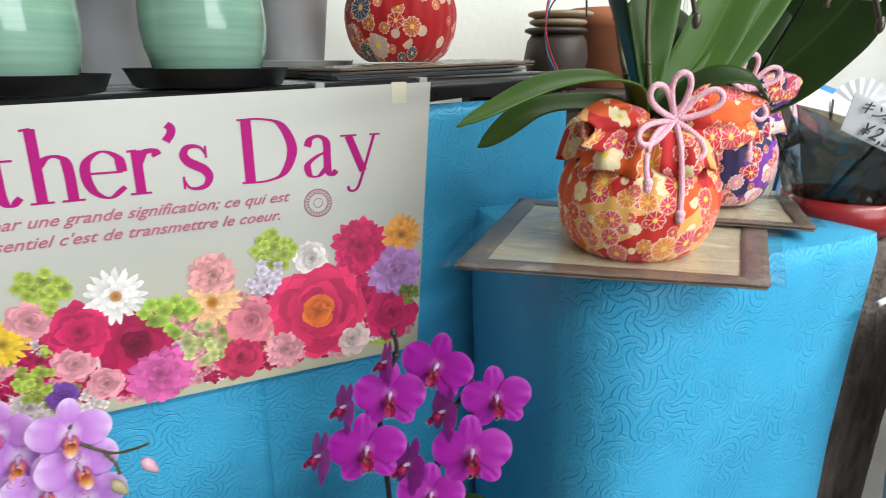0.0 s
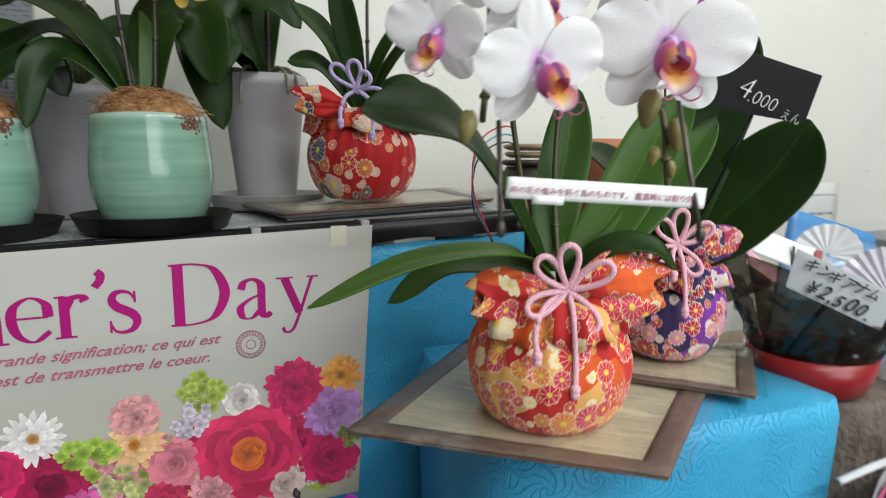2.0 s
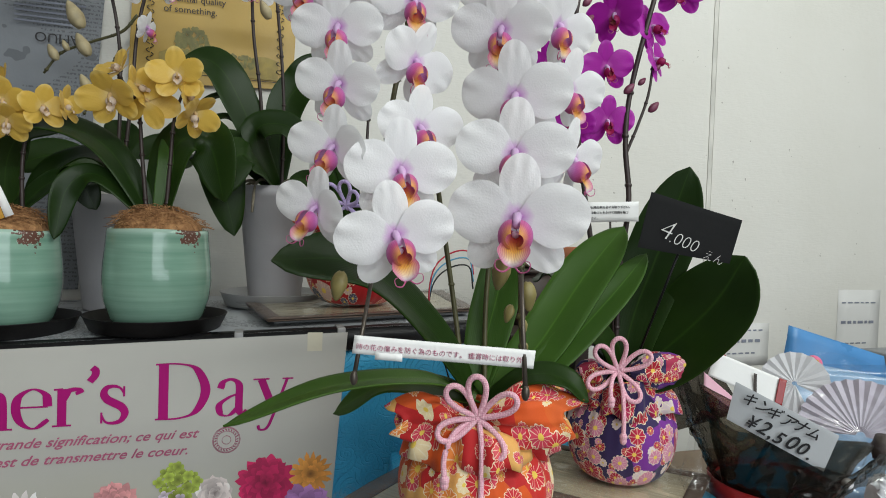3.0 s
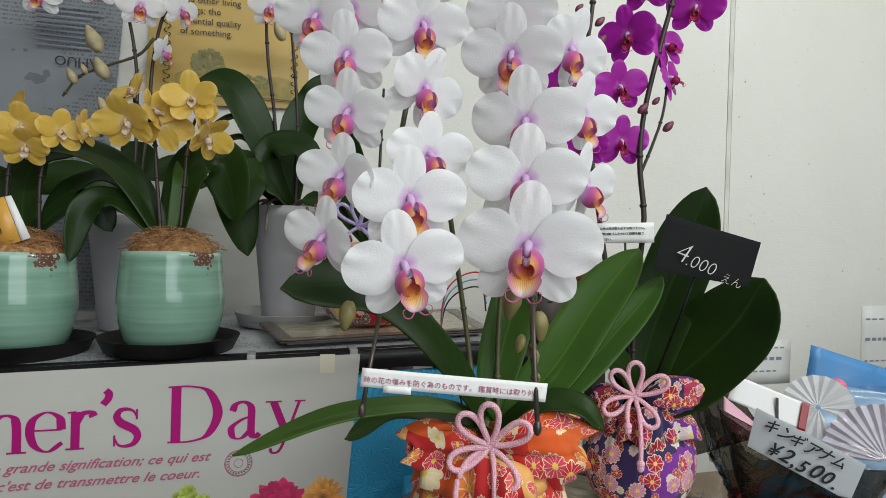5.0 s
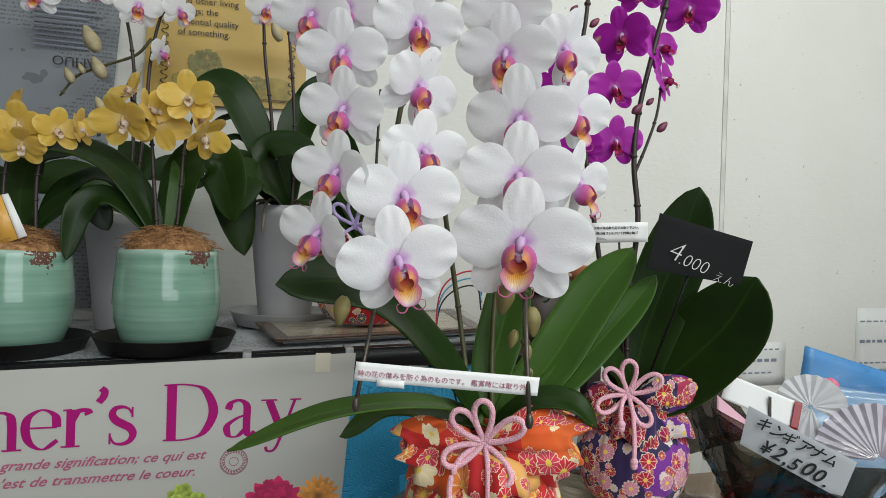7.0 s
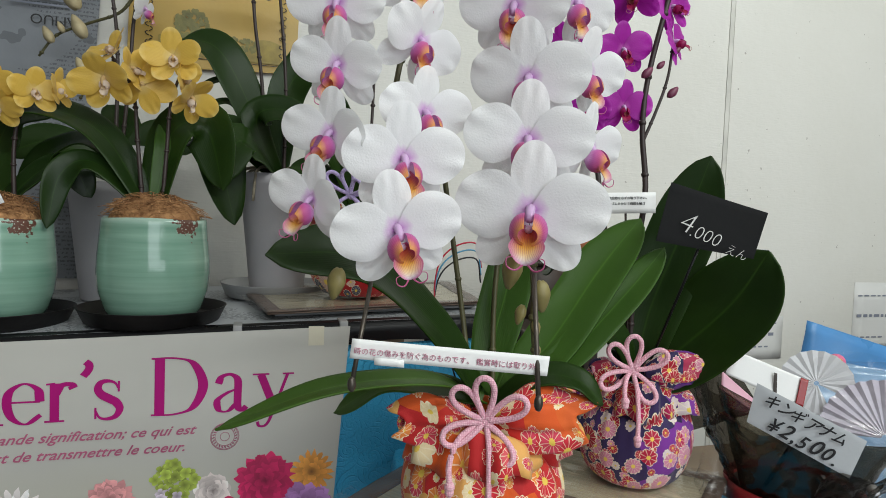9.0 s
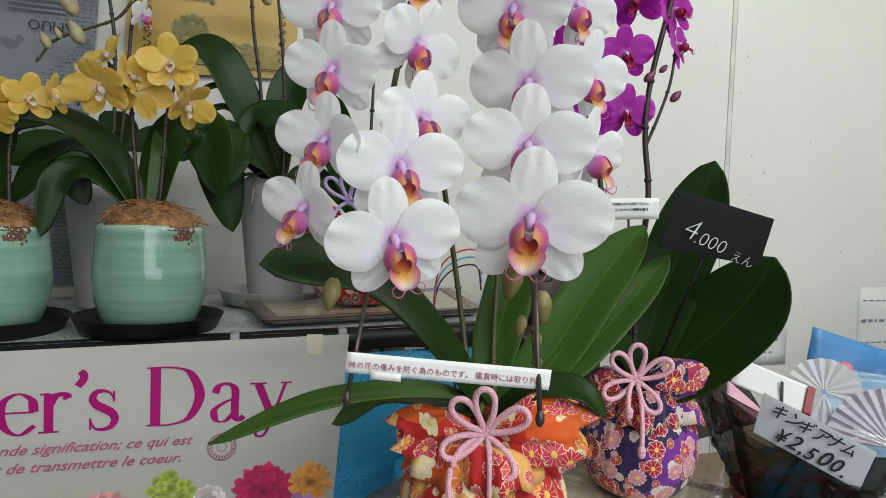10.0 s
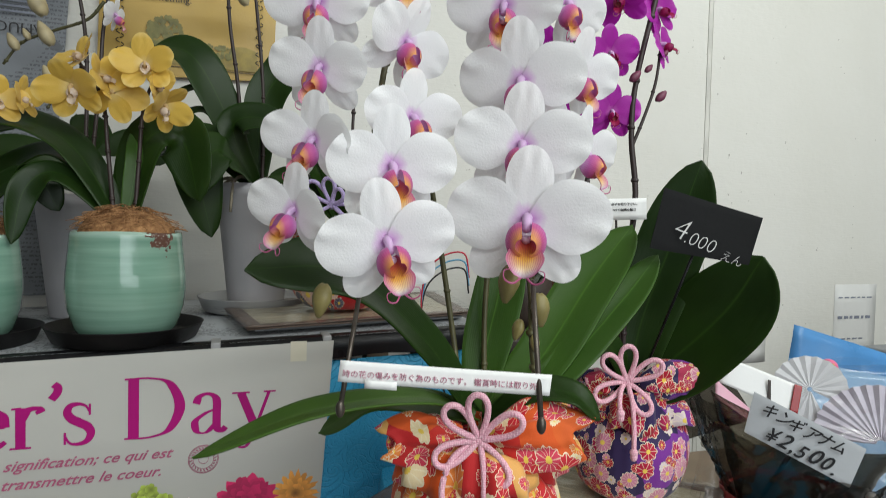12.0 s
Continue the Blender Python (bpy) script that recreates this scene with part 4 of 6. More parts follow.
def cord_bow(parent, knot, right, material, size=0.030, toward=(0, -1, 0), tails=((-0.45, -1.55), (0.1, -2.35)), spread=((1.62, 1.12), (2.35, 1.1), (0.58, 1.15), (3.60, 1.12), (5.30, 1.12))):
    r, n = V(right).normalized(), V(toward).normalized()
    up = V((0, 0, 1))
    k = V(knot)
    rad = size * 0.086

    for ang, ln in spread:
        d = r * math.cos(ang) + up * math.sin(ang)
        s = n.cross(d)
        pts = []
        for i in range(17):
            a = 6.2832 * i / 16
            along = 0.5 - 0.5 * math.cos(a)
            wide = math.sin(a) * (0.11 + 0.24 * along)
            pts.append(k + d * size * ln * (0.10 + along) + s * size * wide + n * (0.007 + 0.009 * along))
        bm = bmesh.new()
        line = spline(pts, 64)
        tube(bm, line, rad, rad, 9)
        part("cord_loop", bm, material, parent)
    bm = bmesh.new()
    ball(bm, k + n * 0.004, rad * 2.1, 1, 1, 1, 12)
    for a in range(5):
        q = a * 1.2566
        ball(bm, k + n * 0.006 + (r * math.cos(q) + up * math.sin(q)) * rad * 1.5, rad * 1.15, 1, 1, 1, 8)
    part("cord_knot", bm, material, parent)
    for tx, ty in tails:
        e = k + r * size * tx + up * size * ty + n * 0.004
        pts = [k + n * 0.003, k + r * size * tx * 0.75 + up * size * ty * 0.25 + n * 0.012, k + r * size * tx * 1.05 + up * size * ty * 0.65 + n * 0.019, e + n * 0.019]
        bm = bmesh.new()
        tube(bm, spline(pts, 26), rad * 0.95, rad * 0.95, 9)
        ball(bm, e + n * 0.019, rad * 1.7, 1, 1, 1.0, 9)
        ball(bm, e + n * 0.019 - up * rad * 1.6, rad * 1.5, 1, 1, 1.2, 9)
        part("cord_tail", bm, material, parent)


def cord_mat_twist(base, dark, name):
    n = Nodes(name)
    o = n.coord()
    d, _, _ = n.cells(620, o, 0.35, False)
    # The dark tone paints shade into the gaps between the braid's strands.
    c = n.ramp(d, ((0.15, base), (0.75, dark)))
    n.bump(n.math("SUBTRACT", 1.0, d), 0.7, 0.001)
    return n.end(c, 0.65, spec=0.25, sheen=0.3)


M_CORD = cord_mat_twist((0.93, 0.60, 0.67), (0.70, 0.30, 0.40), "braided_pink_cord")
M_CORDL = cord_mat_twist((0.62, 0.52, 0.80), (0.36, 0.27, 0.55), "braided_lilac_cord")


def wrapped_pot(parent, c, R, H, material, right, ears, pleat=26, seed=1):
    """A pot tied up in printed cloth: round body, gathered neck, loose collar with two ears."""
    cx, cy, cz = c
    prof = [(0.0, 0.001), (0.5, 0.0), (0.62, 0.004), (0.80, 0.10), (0.93, 0.27), (0.995, 0.48), (0.985, 0.65), (0.92, 0.80), (0.82, 0.91), (0.72, 0.97), (0.68, 1.02)]
    line = spline([(a, 0, b) for a, b in prof], 40)
    rr = random.Random(seed)
    ph = [rr.uniform(0, 6.28) for _ in range(6)]

    def wob(a, r, z):
        t = z / H
        amp = R * (0.010 + 0.028 * max(0, t - 0.5) * 2)
        fold = math.sin(pleat * a + ph[0]) * 0.55 + math.sin(pleat * 0.62 * a + ph[1]) * 0.35 + math.sin(7 * a + ph[2]) * 0.3
        return r + amp * fold * min(1, r / (R * 0.5)), z
    bm = bmesh.new()
    lathe(bm, [(p.x * R, p.z * H) for p in line], 150, c, wob)
    part("wrapping_cloth", bm, material, parent)
    ar = math.atan2(V(right).y, V(right).x)
    for side, (reach, lift, sag, wide, tw) in enumerate(ears):
        a0 = ar + math.pi * (side % 2) + tw

        def ear(u, v):
            a = a0 + (u - 0.5) * wide
            edge = 1 - (2 * u - 1) ** 2
            ruff = math.sin(u * 13 + ph[3] + side) * 0.008 * v + math.sin(u * 27 + ph[4] + side) * 0.0055 * v + 0.012 * v * noise.noise(V((u * 5, v * 3, side + seed))) + 0.004 * v * noise.noise(V((u * 14, v * 6, side + seed)))
            r = R * 0.62 + v * (0.012 + reach * (0.35 + 0.65 * edge ** 0.8))
            z = cz + H * 1.0 + lift * math.sin(v * 2.2) * (0.5 + 0.5 * edge) - sag * v * v * edge + ruff * 1.6
            return (cx + r * math.cos(a), cy + r * math.sin(a), z)
        bm = bmesh.new()
        surf(bm, 46, 14, ear, lambda u, v: (u * R * wide * 1.3, 0.4 + side * 0.37 + v * (0.03 + reach)))
        part("cloth_flap", bm, material, parent, solid=0.0012)

    def collar(u, v):
        a = 6.28318 * u
        r = R * 0.64 + R * 0.30 * v * (1 + 0.35 * math.sin(5 * a + ph[1]))
        z = cz + H * 0.96 + H * (0.34 * math.sin(2.6 * v) - 0.26 * v * v) * (1 + 0.30 * math.sin(3 * a + ph[2])) + 0.003 * v * math.sin(11 * a + ph[5])
        r += 0.003 * math.sin(19 * a + ph[3]) * v
        return (cx + r * math.cos(a), cy + r * math.sin(a), z)
    bm = bmesh.new()
    surf(bm, 150, 14, collar, lambda u, v: (u * R * 6, 0.2 + v * 0.075))
    part("cloth_collar", bm, material, parent, solid=0.0012)
    bm = bmesh.new()
    ball(bm, (cx, cy, cz + H * 0.98), R * 0.56, 1, 1, 0.18, 16)
    for v in bm.verts:
        v.co += V((0, 0, 0.004)) * noise.noise(v.co * 90)
    part("potting_moss", bm, M_COIR, parent)


def cloth_ear(parent, root, tip, up, half, thick, material, seed):
    """A puffed, pleated end of the knotted cloth with two pointed corners."""
    root, axis = V(root), V(tip) - V(root)
    side = V(up).normalized()
    out = axis.cross(side).normalized()

    def fn(u, v):
        a = 6.28318 * v
        w = half * (0.30 + 0.70 * math.sin(1.5708 * min(1, u / 0.5))) * (1 - 0.42 * max(0, (u - 0.45) / 0.55) ** 2)
        t = thick * (0.45 + 0.55 * math.sin(3.1416 * min(1, u * 1.15))) * (1 - 0.25 * u * u)
        pleat = 1 + (0.17 * math.sin(5 * a + seed) + 0.09 * math.sin(11 * a + 2 * seed)) * (1 - 0.5 * u) + 0.26 * noise.noise(V((u * 3, math.cos(a) * 1.4, math.sin(a) * 1.4 + seed)))
        reach = u * (0.92 + 0.14 * abs(math.cos(a)) ** 3) + 0.05 * u * math.sin(3 * a + seed)
        return root + axis * reach + side * w * math.cos(a) * pleat + out * t * math.sin(a) * pleat - V((0, 0, 0.16 * half)) * u * u
    surf(bm := bmesh.new(), 22, 56, fn, lambda u, v: (seed + u * axis.length * 1.1, v * half * 5))
    part("cloth_ear", bm, material, parent, solid=0.0011)


def placemat(name, corners, rim, label, sag=0.0):
    """A straw mat with a dark cloth edge in a clear sleeve; corners run round from near left."""
    a, b, c, d = [V(q) for q in corners]
    ob = thing(name, label, "place mat", tuple((a + b + c + d) / 4), group="straw mats")

    def at(u, v, dz=0.0):
        p = a.lerp(b, u).lerp(d.lerp(c, u), v)
        return p + V((0, 0, dz + sag * math.sin(math.pi * u) + 0.0012 * noise.noise(V((u * 5, v * 5, 1)))))
    surf(bm := bmesh.new(), 16, 16, lambda u, v: at(rim + (1 - 2 * rim) * u, rim + (1 - 2 * rim) * v, 0.0035), lambda u, v: (u * 0.2, v * 0.2))
    part("straw_panel", bm, M_STRAW, ob)
    for k in range(4):
        def strip(u, v):
            w = -0.0 + rim * v * 1.02
            q = ((u, w), (1 - w, u), (u, 1 - w), (w, u))[k]
            return at(*q, 0.004 + 0.0008 * math.sin(v * 3.14))
        surf(bm := bmesh.new(), 18, 4, strip)
        part("cloth_border", bm, M_BROWNEDGE, ob, solid=0.002)
    surf(bm := bmesh.new(), 40, 40, lambda u, v: at(-0.045 + 1.09 * u, -0.045 + 1.09 * v, 0.0068 + 0.0018 * noise.noise(V((u * 19, v * 23, 4)))))
    film = part("clear_sleeve", bm, M_FILM, ob, "crinkled clear plastic sleeve")
    film.visible_shadow = False
    surf(bm := bmesh.new(), 6, 6, lambda u, v: at(u * 0.99 + 0.005, v * 0.99 + 0.005, 0.001))
    part("backing", bm, M_BROWNEDGE, ob, solid=0.0016)
    return ob


# ---- straw mats ----
placemat("place_mat", ((0.248, 0.428, 0.830), (0.436, 0.266, 0.830), (0.600, 0.382, 0.8335), (0.446, 0.606, 0.8335)), 0.085, "brown-edged straw mat in clear sleeve on blue stand")
placemat("place_mat", ((0.475, 0.470, 0.8395), (0.600, 0.330, 0.8395), (0.715, 0.430, 0.8395), (0.590, 0.570, 0.8395)), 0.085, "brown-edged straw mat lying under the purple pot")
placemat("place_mat", ((0.243, 0.672, tz(0.24) + 0.010), (0.530, 0.70, tz(0.5) + 0.010), (0.555, 0.93, tz(0.55) + 0.010), (0.205, 0.93, tz(0.2) + 0.010)), 0.06, "straw mat in plastic sleeve on newspaper")
stack = thing("paper_stack", "flat stack of papers under the straw mat", "papers", (0.38, 0.8, tz(0.38)))
for k, (dx, dy, turn) in enumerate(((0.0, 0.0, 2.0), (0.006, -0.003, -1.5), (-0.004, 0.002, 1.0))):
    sheet_bm = bmesh.new()
    m = Matrix.Translation((0.385 + dx, 0.815 + dy, tz(0.385) + 0.0030 + 0.0025 * k)) @ pose(0, 0, 0, 0, -1.8, turn)
    box(sheet_bm, -0.135, 0.135, -0.10, 0.10, -0.001, 0.001)
    sheet_bm.transform(m)
    part("paper", sheet_bm, M_NEWS, stack, "", False)

WHITE = Bloom("white", M_WHITE, M_LIPW, M_LIPT, M_WHITE, grow=1.15)
PURPLE = Bloom("purple", M_PURP, M_LIPP, M_LIPP, M_WHITE, 0.25, 0.15, 4.0, 0.85)
YELLOW = Bloom("yellow", M_YEL, M_LIPY, M_LIPY, M_LIPY, 0.210, 0.165, 24.0, 0.72)
LILAC = Bloom("lilac", M_LILAC, M_LIPW, M_LIPT, M_WHITE)
EYE_LATE = V((0.22, -0.11, 1.116))  # later camera position; blooms face it and are placed to fit its view

# ---- white orchid in the orange cloth ----
RIGHTV = (0.90, -0.43, 0)
orch = thing("potted_orchid", "white moth orchid with pink lips in orange printed cloth", "orchid", (0.414, 0.382, 0.832), group="cloth-wrapped orchids")
wrapped_pot(orch, (0.419, 0.394, 0.8325), 0.0700, 0.094, M_ORANGE, RIGHTV, ((0.030, 0.046, 0.0, 1.1, 0.6),), seed=3)
cloth_ear(orch, (0.413, 0.361, 0.951), (0.479, 0.328, 0.957), (0.05, 0.1, 1), 0.0235, 0.020, M_ORANGE, 1.3)
cloth_ear(orch, (0.396, 0.368, 0.951), (0.336, 0.378, 0.950), (-0.1, 0.1, 1), 0.0190, 0.016, M_ORANGE, 2.7)
cord_bow(orch, (0.402, 0.348, 0.955), RIGHTV, M_CORD, 0.0285, (-0.42, -0.9, 0.1), tails=((-0.85, -1.7), (0.17, -2.6)))
base = (0.415, 0.392, 0.955)
for pts, w, nm, mt in (
        ((base, (0.36, 0.36, 0.985), (0.28, 0.345, 0.986), (0.203, 0.348, 0.960)), 0.024, (0.1, -0.3, 1), M_LEAFM),
        ((base, (0.38, 0.41, 0.965), (0.34, 0.445, 0.958), (0.301, 0.478, 0.925)), 0.034, (0.3, -0.7, 0.9), M_LEAFM),
        (((0.412, 0.395, 0.96), (0.37, 0.38, 1.02), (0.30, 0.345, 1.078), (0.233, 0.322, 1.083)), 0.052, (0.5, -0.6, 0.6), M_LEAFD),
        (((0.418, 0.398, 0.96), (0.432, 0.41, 1.01), (0.448, 0.42, 1.06), (0.462, 0.43, 1.12)), 0.044, (-0.5, -0.85, 0.2), M_LEAF),
        (((0.422, 0.392, 0.96), (0.468, 0.385, 1.0), (0.525, 0.395, 1.07), (0.574, 0.408, 1.118)), 0.050, (-0.55, -0.65, 0.5), M_LEAF),
        (((0.425, 0.388, 0.955), (0.48, 0.372, 0.995), (0.54, 0.375, 1.05), (0.583, 0.382, 1.092)), 0.033, (-0.55, -0.65, 0.5), M_LEAF),
        (((0.420, 0.38, 0.955), (0.448, 0.355, 0.985), (0.475, 0.338, 0.985), (0.492, 0.327, 0.968)), 0.030, (0.2, -0.6, 0.9), M_LEAFD)):
    leaf(orch, pts, w, nm, mt)
stem(orch, ((0.408, 0.395, 0.95), (0.40, 0.42, 1.05), (0.375, 0.415, 1.18), (0.35, 0.39, 1.29), (0.345, 0.36, 1.325), (0.332, 0.345, 1.27), (0.316, 0.325, 1.20), (0.302, 0.292, 1.13), (0.285, 0.268, 1.075)), 0.0025, 0.0019, M_STEM, 60, label="brown-green flower spike")
stem(orch, ((0.424, 0.39, 0.95), (0.43, 0.41, 1.05), (0.44, 0.41, 1.18), (0.43, 0.38, 1.30), (0.415, 0.36, 1.33), (0.405, 0.345, 1.27), (0.402, 0.325, 1.20), (0.394, 0.285, 1.13), (0.384, 0.24, 1.085), (0.381, 0.229, 1.05), (0.384, 0.229, 1.03)), 0.0025, 0.0018, M_STEM, 60, label="brown-green flower spike")
for a, b in (((0.277, 0.231, 1.020), (0.292, 0.262, 1.075)), ((0.366, 0.188, 1.018), (0.373, 0.215, 1.085))):
    bm = bmesh.new()
    tube(bm, [V(a), V(b)], 0.0014, sides=8)
    ball(bm, a, 0.0024, 1, 1, 1.8)
    part("support_rod", bm, M_ROD, orch, "thin grey metal stake")
# lowest flowers hang nearest to the viewer on both arching spikes
for p, w, yaw, pit, roll, open_ in (
        ((0.374, 0.225, 1.116), 0.086, 2, -4, 0, 2), ((0.382, 0.250, 1.159), 0.077, 0, -4, 0, 2), ((0.389, 0.268, 1.200), 0.077, 8, -6, 2, 2), ((0.384, 0.285, 1.250), 0.072, 6, -8, 3, 4), ((0.389, 0.300, 1.285), 0.067, 14, -8, -4, 4),
        ((0.300, 0.235, 1.103), 0.073, -12, -12, 14, 4), ((0.306, 0.252, 1.143), 0.068, -16, -8, 4, 4), ((0.326, 0.285, 1.176), 0.064, -32, -4, 4, 8), ((0.324, 0.295, 1.223), 0.062, -38, -6, -14, 10), ((0.323, 0.300, 1.268), 0.063, -20, -10, 0, 6),
        ((0.256, 0.262, 1.118), 0.057, 40, -12, -12, 16), ((0.267, 0.272, 1.157), 0.059, 34, -8, -10, 14), ((0.272, 0.290, 1.201), 0.060, 26, -8, -8, 10), ((0.272, 0.305, 1.243), 0.063, 14, -8, 0, 6), ((0.252, 0.325, 1.273), 0.058, 24, -4, 0, 8), ((0.277, 0.328, 1.283), 0.060, 18, -4, 0, 6),
        ((0.435, 0.272, 1.161), 0.064, -62, -6, 0, 12), ((0.438, 0.285, 1.213), 0.066, -48, -8, -6, 12), ((0.436, 0.300, 1.264), 0.066, -46, -6, -8, 12),
        ((0.304, 0.320, 1.312), 0.064, 0, 0, 0, 4), ((0.356, 0.322, 1.325), 0.064, 6, 0, 4, 4), ((0.268, 0.322, 1.312), 0.062, 10, 0, 0, 4), ((0.410, 0.322, 1.330), 0.066, -14, 0, 0, 4)):
    d = (EYE_LATE - V(p)).normalized()
    WHITE.place(orch, p, w, Matrix.Rotation(radians(-yaw), 3, "Z") @ V((d.x, d.y, d.z + math.sin(radians(pit)))), roll=roll, open_=open_)
for p, r, d in (((0.367, 0.230, 1.083), 0.0098, (-0.2, 0, -1)), ((0.383, 0.225, 1.069), 0.0085, (0.1, 0, -1)), ((0.374, 0.232, 1.057), 0.0055, (-0.3, 0, -1)), ((0.381, 0.226, 1.050), 0.0045, (0.2, 0, -1)), ((0.384, 0.228, 1.036), 0.003, (0, 0, -1)), ((0.271, 0.258, 1.072), 0.0085, (-0.2, -0.1, -1))):
    bud(orch, p, r * 0.86, M_BUD, d)
# printed care strip tied across the two stakes
strip = thing("label_strip", "white paper strip with small red printed Japanese text", "label", (0.323, 0.21, 1.038))
A, B = V((0.2745, 0.2215, 1.0415)), V((0.3735, 0.1935, 1.0355))


def strip_fn(u, v):
    p = A.lerp(B, u)
    bow = 0.0005 * math.sin(math.pi * u)
    return p + V((-0.27, -0.96, 0)) * bow + V((0.0012, 0, 0.0103)) * (v - 0.5)


surf(bm := bmesh.new(), 30, 4, strip_fn)
part("paper", bm, M_PAPERW, strip, solid=0.0003)
surf(bm := bmesh.new(), 4, 2, lambda u, v: A.lerp(B, 0.12 + 0.15 * u) + V((-0.0004, -0.0016, -0.0072 + 0.004 * v)))
part("torn_edge", bm, M_PAPERW, strip, solid=0.0003)
ms = frame_on(A.lerp(B, 0.015) + V((-0.0003, -0.0010, -0.0022)), B - A, (0, 0, 1))
writing("printed_text", "時の花の傷みを防ぐ為のものです。 鑑賞時には取り外", 0.0039, ms, M_ROSEINK, strip, thin=0.012)

# ---- purple orchid in the purple cloth ----
po = thing("potted_orchid", "magenta moth orchid with dark leaves in purple printed cloth", "orchid", (0.606, 0.447, 0.846), group="cloth-wrapped orchids")
wrapped_pot(po, (0.614, 0.458, 0.8470), 0.0585, 0.088, M_PURPLE, (0.93, -0.36, 0), (), seed=8)
cloth_ear(po, (0.597, 0.423, 0.968), (0.650, 0.400, 0.976), (0.1, 0.1, 1), 0.0175, 0.014, M_PURPLE, 4.1)
cloth_ear(po, (0.574, 0.430, 0.966), (0.547, 0.438, 0.966), (-0.1, 0.1, 1), 0.0130, 0.012, M_PURPLE, 5.2)
cord_bow(po, (0.580, 0.418, 0.971), (0.93, -0.36, 0), M_CORD, 0.0275, (-0.42, -0.9, 0.1), tails=((0.18, -2.3), (-0.3, -1.0)))
pb = (0.606, 0.45, 0.95)
for pts, w, nm, mt in (
        ((pb, (0.636, 0.425, 0.985), (0.668, 0.388, 1.04), (0.684, 0.364, 1.092)), 0.086, (-0.75, -0.6, 0.35), M_LEAFD),
        ((pb, (0.615, 0.445, 1.02), (0.64, 0.43, 1.11), (0.652, 0.41, 1.182)), 0.066, (-0.55, -0.8, 0.1), M_LEAFD),
        ((pb, (0.575, 0.44, 1.00), (0.535, 0.442, 1.018), (0.501, 0.452, 1.0)), 0.045, (0.1, -0.7, 0.7), M_LEAFD),
        ((pb, (0.60, 0.50, 1.02), (0.59, 0.56, 1.06), (0.57, 0.60, 1.05)), 0.055, (0.0, -0.6, 0.8), M_LEAFD)):
    leaf(po, pts, w, nm, mt)


# Pushes a point along the camera's ray, so its place in view stays.
def deeper(p, k):
    return EYE_LATE + (V(p) - EYE_LATE) * k


stem(po, [(0.603, 0.455, 0.95), (0.60, 0.452, 1.06)] + [deeper(q, 1.14) for q in ((0.562, 0.385, 1.141), (0.557, 0.387, 1.197), (0.56, 0.387, 1.244), (0.573, 0.384, 1.308), (0.584, 0.381, 1.356), (0.59, 0.38, 1.40))], 0.0032, 0.0026, M_STEMD, 40, label="dark flower spike")
stem(po, [deeper(q, 1.14) for q in ((0.557, 0.387, 1.185), (0.568, 0.384, 1.215), (0.577, 0.382, 1.245), (0.580, 0.381, 1.275))], 0.0018, 0.0014, M_STEMD, 14, label="dark side spike")
stem(po, [(0.598, 0.46, 0.95), (0.57, 0.455, 1.08)] + [deeper(q, 1.14) for q in ((0.514, 0.40, 1.20), (0.505, 0.402, 1.28), (0.51, 0.401, 1.34), (0.512, 0.40, 1.39))], 0.003, 0.0022, M_STEMD, 40, label="dark flower spike")
for p, w, yaw, lift, roll in (((0.584, 0.455, 1.343), 0.066, 14, 0.0, 6), ((0.663, 0.450, 1.381), 0.060, -6, 0.0, -8), ((0.634, 0.460, 1.338), 0.056, -50, 0.5, 25), ((0.636, 0.455, 1.302), 0.052, -70, 0.5, 30), ((0.582, 0.465, 1.290), 0.060, -28, 0.0, 10), ((0.586, 0.465, 1.232), 0.058, -20, 0.0, 0),
                              ((0.516, 0.470, 1.288), 0.050, 20, 0.0, 0), ((0.548, 0.475, 1.226), 0.052, 10, 0.0, 0), ((0.607, 0.460, 1.400), 0.060, 0, 0.0, 0), ((0.676, 0.452, 1.428), 0.060, -10, 0.0, 0)):
    d = (EYE_LATE - V(p)).normalized()
    PURPLE.place(po, p, w, Matrix.Rotation(radians(-yaw), 3, "Z") @ V((d.x, d.y, d.z + lift)), roll=roll, open_=6)
for p, r in (((0.600, 0.448, 1.265), 0.0062), ((0.617, 0.450, 1.275), 0.0045), ((0.633, 0.450, 1.249), 0.0062), ((0.547, 0.450, 1.350), 0.0055), ((0.523, 0.450, 1.361), 0.0045), ((0.549, 0.450, 1.331), 0.0062), ((0.636, 0.450, 1.292), 0.004)):
    bud(po, p, r, M_BUDP, (0.3, 0, 0.3))
care = thing("care_label", "small white care label with tiny printed Japanese lines", "label", (0.584, 0.446, 1.133))
ca, cb, cc, cd = V((0.552, 0.456, 1.1425)), V((0.611, 0.438, 1.1455)), V((0.612, 0.438, 1.1245)), V((0.553, 0.456, 1.1215))
surf(bm := bmesh.new(), 4, 4, lambda u, v: cd.lerp(cc, u).lerp(ca.lerp(cb, u), v))
part("paper", bm, M_PAPERW, care, solid=0.0004)
for k, line in enumerate(("する時は風呂敷を必ずお取り下さい。", "包む際は輪ゴムをかけて四隅を輪ゴ", "んで下さい。")):
    writing("printed_text", line, 0.0031, frame_on(ca + V((0.0018, -0.0010, -0.0066 - 0.0056 * k)), cb - ca, (0, 0, 1)), M_INK, care)
tube(bm := bmesh.new(), [V((0.584, 0.449, 1.13)), V((0.60, 0.452, 0.95))], 0.0012)
part("stick", bm, M_STEMD, care)

